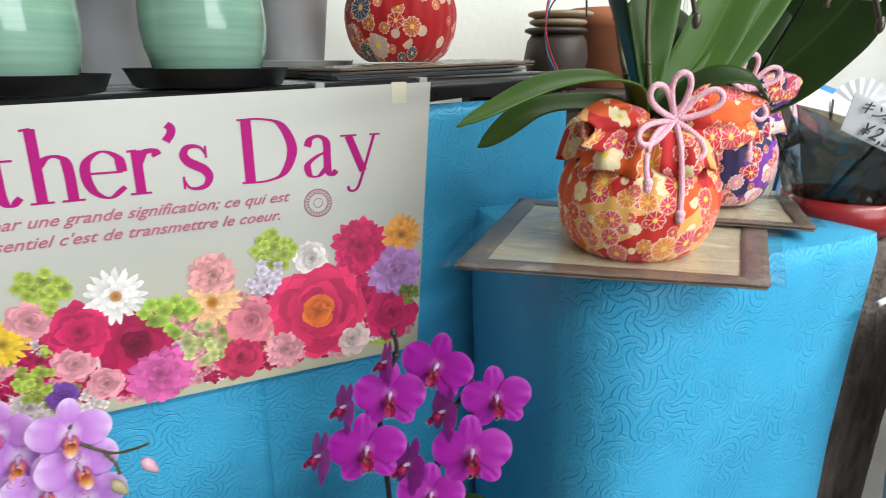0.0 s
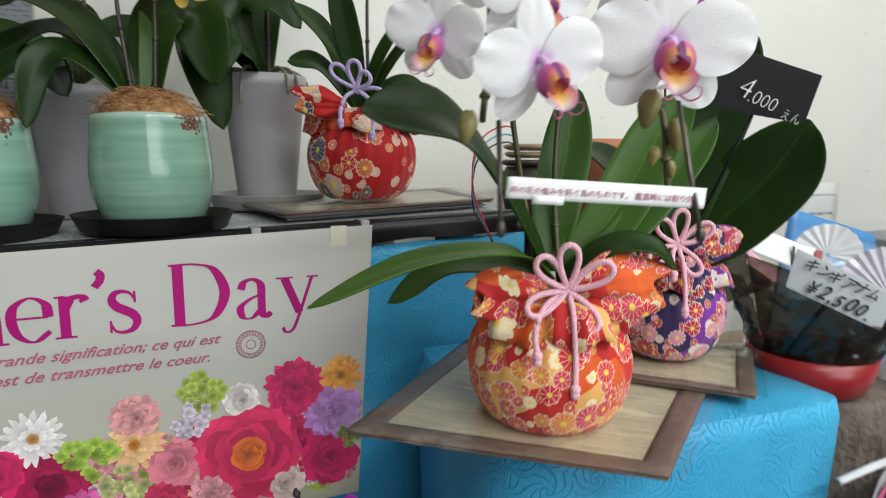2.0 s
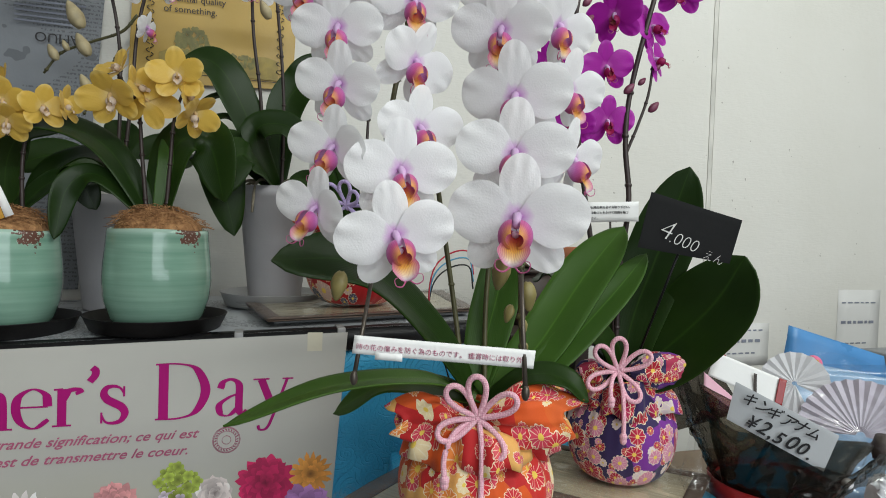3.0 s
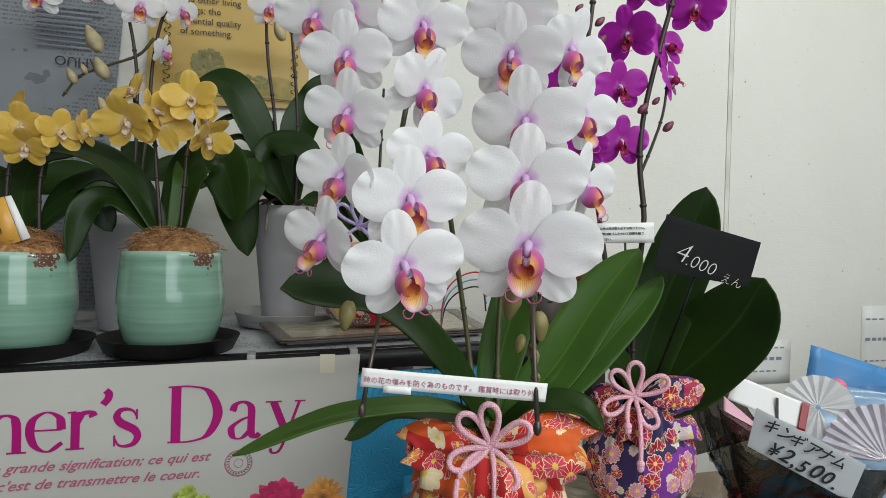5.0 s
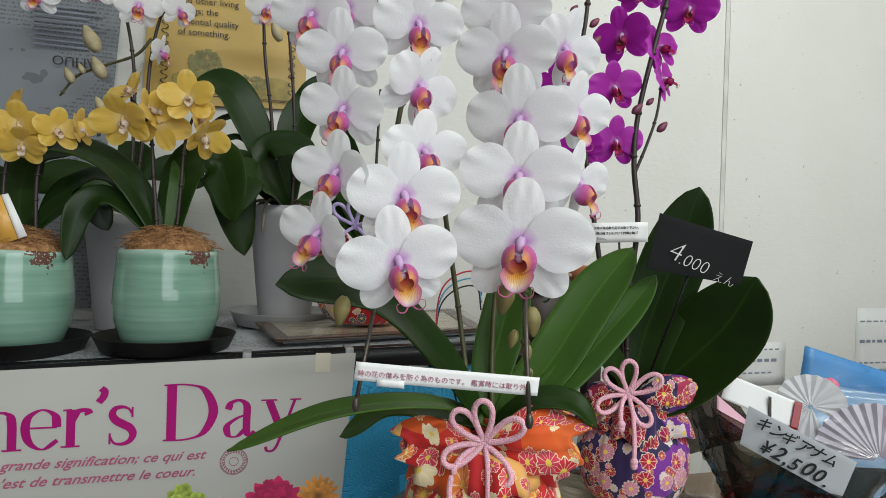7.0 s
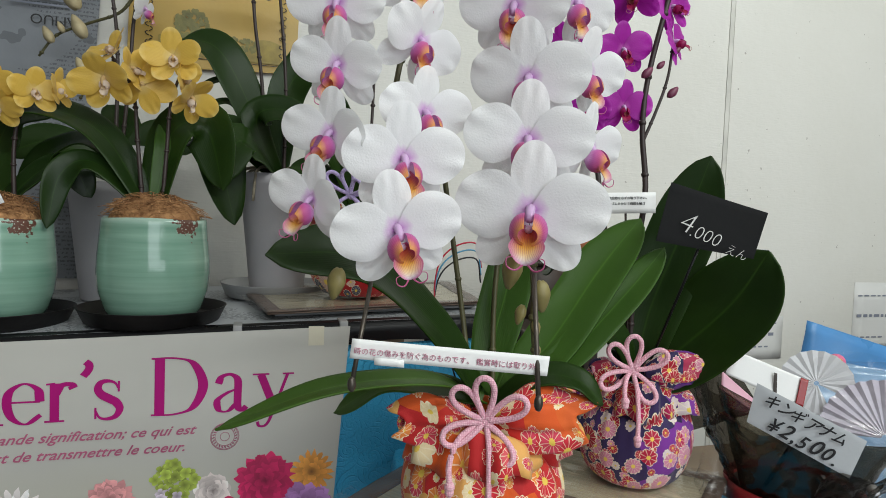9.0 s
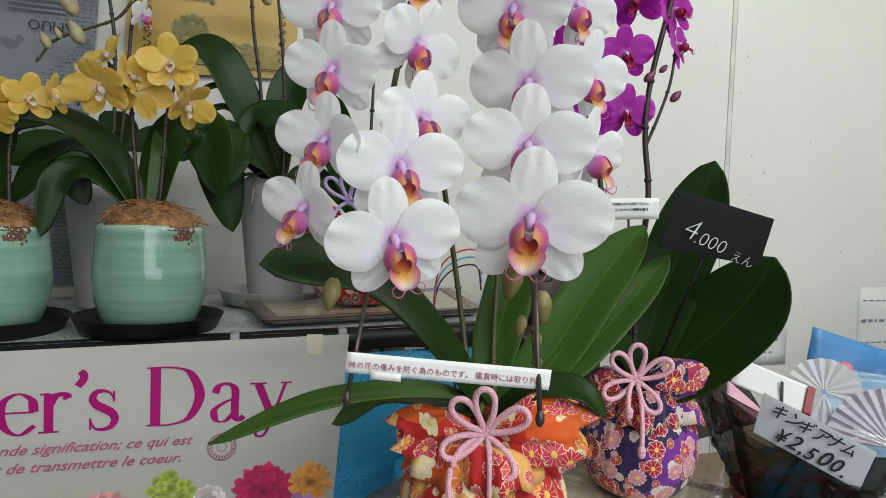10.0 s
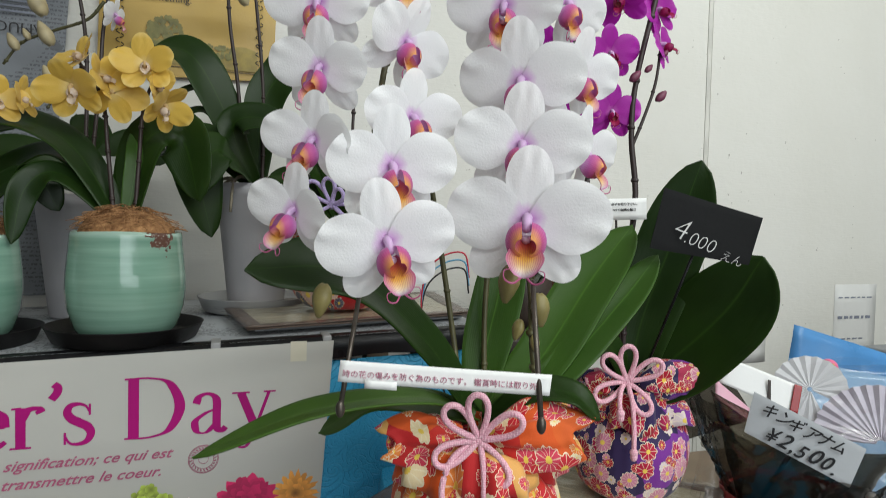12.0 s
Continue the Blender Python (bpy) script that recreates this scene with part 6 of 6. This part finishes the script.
surf(bm, 110, 120, log_fn)
part("bark", bm, M_BARK, log)
surf(bm := bmesh.new(), 40, 6, lambda u, v: (0.806 + 0.090 * v * math.cos(6.2832 * u), 0.430 + 0.090 * v * math.sin(6.2832 * u), 0.8025 + 0.001 * noise.noise(V((u * 9, v * 9, 0)))))
part("cut_top", bm, M_BARK, log)
arr = thing("flower_arrangement", "wrapped gift arrangement in a red round bowl", "arrangement", (0.775, 0.40, 0.804))
bm = bmesh.new()
lathe(bm, [(0.0, 0.0), (0.050, 0.0), (0.056, 0.003), (0.063, 0.02), (0.0665, 0.043), (0.0645, 0.043), (0.06, 0.03), (0.0, 0.028)], 60, (0.772, 0.402, 0.8045))
part("bowl", bm, M_REDBOWL, arr, "glossy red plastic bowl")
ball(bm := bmesh.new(), (0.772, 0.402, 0.838), 0.058, 1, 1, 0.25, 18)
for v in bm.verts:
    v.co.z += 0.006 * noise.noise(v.co * 60)
part("dark_filling", bm, M_DARKPOT, arr)


def sleeve_fn(u, v):
    a = 2.9 + 2.9 * u
    r = 0.055 + 0.034 * v + 0.003 * noise.noise(V((u * 6, v * 4, 9)))
    return (0.772 + r * math.cos(a), 0.402 + r * math.sin(a), 0.842 + (0.112 - 0.058 * u) * v + 0.003 * math.sin(u * 11) * v)


part("paper_sleeve", surf(bmesh.new(), 40, 12, sleeve_fn), clear("smoky_sleeve_film", (0.46, 0.44, 0.39), 0.16, 0.70, 0.25, 12), arr, "smoky dark film sleeve", solid=0.0006)
for k, (a0, wide, h, flare, mt) in enumerate(((3.5, 1.5, 0.085, 0.030, M_DARKFILM), (4.75, 1.3, 0.060, 0.040, M_DARKFILM), (5.7, 1.4, 0.085, 0.05, M_FILM2), (2.3, 1.6, 0.10, 0.04, M_DARKFILM), (0.6, 1.8, 0.10, 0.05, M_FILM2))):
    def film_fn(u, v):
        a = a0 + (u - 0.5) * wide
        crease = 0.006 * noise.noise(V((u * 7, v * 6, k))) + 0.003 * noise.noise(V((u * 19, v * 17, k + 5)))
        r = 0.060 + flare * v + crease
        zz = 0.842 + h * v * (1 - 0.35 * (2 * u - 1) ** 2) + 0.01 * math.sin(u * 9 + k) * v
        return (0.772 + r * math.cos(a), 0.402 + r * math.sin(a), zz)
    surf(bm := bmesh.new(), 30, 18, film_fn)
    part("film_wrap", bm, mt, arr, "smoky wrap" if mt is M_DARKFILM else "crinkled clear film")


def rosette(parent, c, R, face, n, material, span=6.2832, start=0.0):
    """Paper folded like a fan."""
    m = frame_on(c, V((0, 0, 1)).cross(V(face)), (0, 0, 1))
    bm = bmesh.new()
    k = n * 2
    rim, hub = [], []
    for i in range(k + 1):
        a = start + span * i / k
        z = 0.020 * R if i % 2 else -0.014 * R
        rr = R * (1.0 if i % 2 else 0.97)
        rim.append(bm.verts.new(m @ V((rr * math.cos(a), rr * math.sin(a), z))))
        hub.append(bm.verts.new(m @ V((0.07 * R * math.cos(a), 0.07 * R * math.sin(a), 0.03 * R + z * 0.3))))
    for i in range(k):
        bm.faces.new((hub[i], hub[i + 1], rim[i + 1], rim[i]))
    part("folded_fan", bm, material, parent, "", False, solid=0.0004)


rosette(arr, (0.828, 0.430, 0.944), 0.037, (-0.72, -0.68, 0.15), 17, M_FAN, 5.6, -0.4)
rosette(arr, (0.866, 0.376, 0.898), 0.062, (-0.78, -0.6, 0.2), 18, M_FANL, 3.4, -0.15)
ball(bm := bmesh.new(), (0.862, 0.436, 0.965), 0.0095, seg=16)
part("paper_bead", bm, M_PINKBEAD, arr, "round pink paper bead")
for i in range(5):
    ball(bm := bmesh.new(), (0.8585 + 0.0035 * math.cos(i * 1.257), 0.4285 + 0.002 * math.cos(i * 1.257), 0.9655 + 0.0035 * math.sin(i * 1.257)), 0.0022, seg=8)
    part("bead_petal", bm, M_GOLDRIB, arr)


def card4(name, pts, material, parent, label="", bulge=0.0):
    a, b, c, d = [V(p) for p in pts]
    surf(bm := bmesh.new(), 10, 10, lambda u, v: d.lerp(c, u).lerp(a.lerp(b, u), v) + V((0, -bulge, 0)) * math.sin(3.14 * u) * math.sin(3.14 * v) + V((0, 0.25 * bulge, 0)) * noise.noise(V((u * 6, v * 6, 1))))
    return part(name, bm, material, parent, label, solid=0.0006)


card4("gift_card", ((0.737, 0.456, 0.978), (0.807, 0.425, 0.950), (0.797, 0.421, 0.922), (0.725, 0.454, 0.952)), M_PAPERW, arr, "white gift card with burgundy edge")
card4("card_edge", ((0.8005, 0.4255, 0.9525), (0.8075, 0.422, 0.950), (0.7975, 0.418, 0.922), (0.7905, 0.4215, 0.924)), M_REDBOWL, arr)
for q in (((0.772, 0.434, 0.957), (0.775, 0.433, 0.956), (0.774, 0.431, 0.932), (0.771, 0.432, 0.933)),):
    card4("brown_stick", q, M_DARKPOT, arr)
card4("pink_paper", ((0.712, 0.445, 0.958), (0.745, 0.430, 0.928), (0.738, 0.425, 0.918), (0.708, 0.440, 0.940)), M_PINKRIB2, arr, "folded pink paper")
card4("red_board", ((0.738, 0.495, 0.998), (0.745, 0.492, 0.998), (0.795, 0.47, 0.945), (0.785, 0.474, 0.94)), M_REDBOWL, arr, "narrow burgundy board")
card4("dark_backing", ((0.700, 0.50, 0.975), (0.735, 0.495, 0.998), (0.80, 0.475, 0.90), (0.72, 0.505, 0.87)), M_DARKFILM, arr, "smoky plastic sheet", 0.004)
ball(bm := bmesh.new(), (0.857, 0.345, 0.894), 0.013, 0.8, 0.8, 1.25, 16)
for v in bm.verts:
    v.co += (v.co - V((0.857, 0.345, 0.894))) * 0.25 * math.sin(v.co.z * 900) * math.sin(90 * v.co.x + 60 * v.co.y)
part("pine_cone", bm, M_DARKPOT, arr, "small brown pine cone")
for p, r in (((0.795, 0.333, 0.868), 0.0055), ((0.845, 0.325, 0.868), 0.005)):
    ball(bm := bmesh.new(), p, r, seg=14)
    part("pearl", bm, M_FAN, arr)
film = part("clear_wrap", surf(bmesh.new(), 40, 40, lambda u, v: (0.790 + 0.17 * u, 0.355 - 0.10 * u + 0.05 * math.sin(v * 2) + 0.006 * noise.noise(V((u * 9, v * 9, 3))), 0.845 + 0.135 * v + 0.01 * math.sin(u * 8)), None), M_FILM2, arr, "crinkled clear gift film")
film.visible_shadow = False
film = part("clear_wrap", surf(bmesh.new(), 24, 24, lambda u, v: (0.655 + 0.045 * u + 0.016 * v, 0.40 + 0.03 * v + 0.004 * noise.noise(V((u * 9, v * 9, 3))), 0.846 + 0.075 * v * (1 - abs(2 * u - 1) ** 1.2)), None), M_FILM2, arr, "crinkled clear film peak")
film.visible_shadow = False

# blue wrapped bundle leaning on the wall
bw = thing("wrapped_bundle", "blue and clear gift wrap bundle by the wall", "gift wrap", (1.15, 0.75, 0.7))
card4("blue_wrap", ((1.052, 0.648, 0.975), (1.200, 0.600, 0.930), (1.25, 0.60, 0.78), (1.03, 0.655, 0.78)), M_BLUEWRAP, bw, "bright blue wrap sheet", 0.012)
card4("blue_wrap", ((1.035, 0.64, 0.925), (1.26, 0.575, 0.885), (1.28, 0.57, 0.70), (1.01, 0.64, 0.70)), M_BLUEWRAP2, bw, "pale blue wrap sheet", 0.015)
film = card4("clear_wrap", ((0.98, 0.60, 0.925), (1.34, 0.50, 0.93), (1.36, 0.50, 0.66), (0.98, 0.60, 0.66)), M_FILM2, bw, "crinkled clear film", 0.03)
film.visible_shadow = False

# bench that carries the bundles beside the log
bench = thing("low_bench", "plain brown board bench behind the log", "bench", (1.25, 0.62, 0))
part("seat_board", box(bmesh.new(), 0.93, 1.75, 0.38, 0.95, 0.635, 0.66), M_TABLE, bench, "", False, bevel=0.003)
for lx in (0.97, 1.71):
    for ly in (0.42, 0.91):
        part("leg", box(bmesh.new(), lx - 0.02, lx + 0.02, ly - 0.02, ly + 0.02, 0, 0.635), M_TABLE, bench, "", False)

# white carrier bag with ribbon bow
bag = thing("gift_bag", "crumpled white plastic bag with a white loop handle", "bag", (0.96, 0.34, 0.66))


def bag_fn(u, v):
    a = 6.28318 * u
    r = (0.052 + 0.034 * math.sin(v * 2.9)) * (1 - 0.25 * v) + 0.012 * noise.noise(V((math.cos(a) * 2, math.sin(a) * 2, v * 4))) + 0.004 * noise.noise(V((math.cos(a) * 8, math.sin(a) * 8, v * 12)))
    return (0.962 - 0.045 * v + r * math.cos(a), 0.345 + 0.01 * v + r * math.sin(a) * 0.8, 0.66 + 0.185 * v)


part("bag_body", surf(bmesh.new(), 60, 40, bag_fn), M_WBAG, bag)
part("handle_loop", tube(bmesh.new(), spline([(0.918, 0.345, 0.842), (0.945, 0.33, 0.852), (0.955, 0.322, 0.836), (0.938, 0.325, 0.822), (0.915, 0.34, 0.828)], 30), 0.0055, sides=10), M_WBAG, bag)
part("tall_fold", surf(bmesh.new(), 24, 16, lambda u, v: (0.865 + 0.06 * u + 0.05 * v * u, 0.352 - 0.02 * u + 0.008 * noise.noise(V((u * 6, v * 5, 2))), 0.835 - 0.10 * u + 0.028 * v), None), M_WBAG, bag, solid=0.001)

# wrapped bouquet with pink and white ribbons
bq = thing("wrapped_bouquet", "white-wrapped bouquet tied with pink and gold ribbons", "bouquet", (0.82, 0.22, 0.60))


def bq_fn(u, v):
    a = 6.28318 * u
    r = 0.02 + 0.080 * v ** 0.8 + 0.008 * v * math.sin(a * 9 + 1) + 0.008 * noise.noise(V((math.cos(a) * 3, math.sin(a) * 3, v * 5)))
    return (0.80 + 0.02 * v + r * math.cos(a), 0.215 + r * math.sin(a), 0.0 + 0.74 * v + 0.012 * v * math.sin(a * 5))


part("white_wrap", surf(bmesh.new(), 90, 40, bq_fn), M_WBAG, bq, solid=0.0008)


def ribbon(name, pts, w, material, twist=(0.3, -0.6, 0.7)):
    line, nm = spline(pts, 40), V(twist).normalized()

    def fn(u, v):
        k = round(v * 40)
        t = (line[min(k + 1, 40)] - line[max(k - 1, 0)]).normalized()
        s = nm.cross(t).normalized()
        return line[k] + s * w * (u - 0.5) + nm * 0.002 * math.sin(v * 14 + u * 3)
    part(name, surf(bmesh.new(), 3, 40, fn), material, bq, solid=0.0006)


ribbon("white_ribbon", ((0.700, 0.262, 0.690), (0.702, 0.280, 0.745), (0.722, 0.272, 0.780), (0.752, 0.252, 0.789), (0.79, 0.235, 0.775)), 0.011, M_FAN)
ribbon("white_ribbon", ((0.672, 0.296, 0.762), (0.71, 0.276, 0.784), (0.746, 0.256, 0.791), (0.79, 0.23, 0.79)), 0.006, M_FAN)
for k in range(13):
    o = V((rng.uniform(-0.020, 0.028), rng.uniform(-0.03, 0.02), rng.uniform(-0.014, 0.012)))
    ribbon("pink_ribbon", [V(p) + o * s + V((rng.uniform(-1, 1), rng.uniform(-1, 1), rng.uniform(-1, 1))) * 0.006 for p, s in (((0.700, 0.236, 0.680), 1.3), ((0.715, 0.243, 0.750), 1.2), ((0.745, 0.236, 0.792), 1.0), ((0.785, 0.222, 0.808), 0.7), ((0.825, 0.208, 0.79), 0.8), ((0.85, 0.19, 0.72), 1.2))],
           rng.uniform(0.004, 0.011), (M_PINKRIB, M_PINKRIB2, M_FAN, M_PINKRIB, M_GOLDRIB, M_PINKRIB2)[k % 6], (rng.uniform(-0.2, 0.5), -0.6, rng.uniform(0.3, 0.9)))

# dark pots stacked beyond the table's end, on a stool
stool = thing("plant_stool", "dark stool carrying stacked pots", "stool", (0.72, 0.86, 0))
part("stool_top", box(bmesh.new(), 0.60, 0.92, 0.72, 1.05, 0.935, 0.955), M_DARKPOT, stool, "", False, bevel=0.004)
for lx in (0.63, 0.89):
    for ly in (0.75, 1.02):
        part("leg", box(bmesh.new(), lx - 0.015, lx + 0.015, ly - 0.015, ly + 0.015, 0, 0.935), M_DARKPOT, stool, "", False)
sp = thing("flower_pot", "dark brown urn with tan wooden lids stacked on it", "pot", (0.675, 0.83, 0.955))
bm = bmesh.new()
lathe(bm, [(0.0, 0.0), (0.035, 0.0), (0.045, 0.02), (0.052, 0.05), (0.048, 0.075), (0.042, 0.085), (0.0, 0.085)], 40, (0.675, 0.835, 0.955))
part("urn", bm, M_DARKPOT, sp)
for k, (r, z, mt) in enumerate(((0.050, 1.041, M_DARKPOT), (0.046, 1.054, M_TAN), (0.052, 1.066, M_TAN))):
    lathe(bm := bmesh.new(), [(0.0, 0.0), (r * 0.8, 0.0), (r, 0.004), (r, 0.008), (r * 0.9, 0.010), (0.0, 0.010)], 40, (0.672 + 0.004 * k, 0.835, z))
    part("lid", bm, mt, sp)
tp = thing("flower_pot", "terracotta tray pot beside the dark urn", "pot", (0.80, 0.86, 0.955))
lathe(bm := bmesh.new(), [(0.0, 0.0), (0.055, 0.0), (0.068, 0.10), (0.075, 0.102), (0.076, 0.13), (0.070, 0.13), (0.064, 0.10), (0.0, 0.095)], 48, (0.815, 0.86, 0.956))
part("pot", bm, M_TERRA, tp)
for k, (col, dz) in enumerate((((0.55, 0.02, 0.05), 0.0), ((0.10, 0.35, 0.55), -0.008), ((0.02, 0.02, 0.02), -0.016))):
    wr = thing("wire", "thin coloured plant wire looped behind the orchid", "wire", (0.43, 0.52, 0.99), group="plant wires")
    tube(bm := bmesh.new(), spline([(0.418, 0.50, 0.975), (0.408, 0.52, 1.02 + dz), (0.412, 0.525, 1.062 + dz), (0.43, 0.525, 1.082 + dz), (0.452, 0.52, 1.085 + dz), (0.458, 0.52, 1.06 + dz)], 30), 0.0009, sides=6)
    part("wire_strand", bm, plain("wire_coat", col, 0.4), wr)
    tube(bm := bmesh.new(), [V((0.418, 0.50, 0.975)), V((0.42, 0.45, 0.93))], 0.0009, sides=6)
    part("wire_end", bm, M_BLACK, wr)

# grey crate and wire basket
gb = thing("crate", "grey cardboard crate with pink-white packets", "crate", (1.50, 0.62, 0.66))
part("crate_body", box(bmesh.new(), 1.40, 1.72, 0.46, 0.80, 0.66, 0.90), M_GREYBOX, gb, "", False, bevel=0.004)
for k in range(3):
    part("packet", box(bmesh.new(), 1.44 + 0.09 * k, 1.51 + 0.09 * k, 0.48, 0.62, 0.902, 0.985 + 0.02 * (k % 2)), (M_PINKRIB2, M_DARKPOT, M_PAPERW)[k], gb, "", False, bevel=0.006)
hb = thing("basket_handle", "dark wire basket handle above the wrap", "basket", (1.34, 0.60, 0.9))
part("wire_arc", tube(bmesh.new(), spline([(1.27, 0.62, 0.66), (1.285, 0.61, 0.90), (1.33, 0.60, 0.955), (1.38, 0.585, 0.93), (1.40, 0.575, 0.89)], 30), 0.0022, sides=6), M_BLACK, hb)

# ---- orchids standing low in front of the table ----
low = thing("low_shelf", "low plank shelf below the table front", "shelf", (0.0, 0.5, 0))
part("plank", box(bmesh.new(), -0.5, 0.30, 0.36, 0.62, 0.38, 0.40), M_TABLE, low, "", False, bevel=0.003)
for lx in (-0.48, 0.28):
    part("support", box(bmesh.new(), lx - 0.015, lx + 0.015, 0.37, 0.61, 0, 0.38), M_TABLE, low, "", False)
# First camera position; the low orchids face it and are fitted to its view.
EYE_START = V((0, 0, 1.0))


# Scales a point's distance along the first camera position's ray.
def out_from_eye(p, k):
    return EYE_START + (V(p) - EYE_START) * k


fo = thing("potted_orchid", "deep magenta moth orchid in full bloom", "orchid", (0.22, 0.47, 0.40), group="low orchids")
plastic_pot(fo, 0.22, 0.48, 0.055, 0.11, 0.4005)
for pts in (((0.22, 0.48, 0.50), (0.15, 0.47, 0.55), (0.08, 0.47, 0.53)), ((0.22, 0.48, 0.50), (0.27, 0.45, 0.55), (0.31, 0.40, 0.53))):
    leaf(fo, pts, 0.05, (0, -0.5, 0.8), M_LEAFD)
stem(fo, ((0.21, 0.48, 0.50), (0.21, 0.50, 0.60), (0.205, 0.50, 0.68), (0.22, 0.49, 0.73), (0.215, 0.485, 0.76)), 0.003, 0.002, M_STEMD)
stem(fo, ((0.23, 0.48, 0.50), (0.26, 0.48, 0.60), (0.27, 0.47, 0.66), (0.29, 0.46, 0.70)), 0.003, 0.002, M_STEMD)
for p, w, yaw, roll in (((0.195, 0.45, 0.714), 0.066, 0, 0), ((0.236, 0.437, 0.738), 0.064, 12, -8), ((0.279, 0.404, 0.711), 0.064, -6, 4), ((0.170, 0.447, 0.668), 0.068, 4, 0), ((0.252, 0.401, 0.665), 0.070, -4, 0), ((0.237, 0.425, 0.697), 0.056, 66, 0), ((0.159, 0.468, 0.702), 0.050, 74, 0), ((0.132, 0.466, 0.661), 0.050, 76, 0),
                        ((0.203, 0.430, 0.650), 0.055, 66, 0), ((0.196, 0.458, 0.742), 0.045, 78, 0), ((0.215, 0.41, 0.628), 0.06, 0, 0)):
    q = out_from_eye(p, 1.085)
    d = (EYE_START - q).normalized()
    PURPLE.place(fo, q, w * 1.085, Matrix.Rotation(radians(-yaw), 3, "Z") @ V((d.x, d.y, d.z - 0.25)), roll=roll)
lo = thing("potted_orchid", "soft lilac moth orchid with pale buds", "orchid", (-0.08, 0.52, 0.40), group="low orchids")
plastic_pot(lo, -0.09, 0.53, 0.055, 0.11, 0.4005)
for pts in (((-0.09, 0.53, 0.50), (-0.15, 0.51, 0.55), (-0.22, 0.50, 0.53)), ((-0.09, 0.53, 0.50), (-0.04, 0.50, 0.55), (0.02, 0.48, 0.53))):
    leaf(lo, pts, 0.05, (0, -0.5, 0.8), M_LEAFD)
stem(lo, ((-0.09, 0.53, 0.50), (-0.08, 0.56, 0.62), (-0.07, 0.57, 0.68), (-0.055, 0.56, 0.70)), 0.003, 0.002, M_STEM)
stem(lo, ((-0.055, 0.555, 0.685), (-0.03, 0.545, 0.672), (-0.012, 0.535, 0.676), (0.0, 0.528, 0.682)), 0.0014, 0.001, M_STEM)
stem(lo, ((-0.035, 0.545, 0.674), (-0.028, 0.538, 0.665), (-0.026, 0.536, 0.655)), 0.0014, 0.001, M_STEM)
for p, w, yaw in (((-0.055, 0.525, 0.711), 0.060, 0), ((-0.094, 0.542, 0.691), 0.062, 10), ((-0.053, 0.518, 0.684), 0.062, -12), ((-0.078, 0.520, 0.668), 0.060, 0), ((-0.104, 0.551, 0.712), 0.055, 30), ((-0.05, 0.51, 0.655), 0.06, 0), ((-0.10, 0.53, 0.655), 0.06, 10)):
    q = out_from_eye(p, 1.06)
    d = (EYE_START - q).normalized()
    LILAC.place(lo, q, w * 1.06, Matrix.Rotation(radians(-yaw), 3, "Z") @ V((d.x, d.y, d.z - 0.2)), roll=rng.uniform(-8, 8))
for p in ((-0.002, 0.489, 0.686), (-0.026, 0.496, 0.669)):
    bud(lo, out_from_eye(p, 1.06), 0.0075, M_PINKRIB2 if p[0] > -0.01 else M_BUDC, (0.2, 0, -0.3))
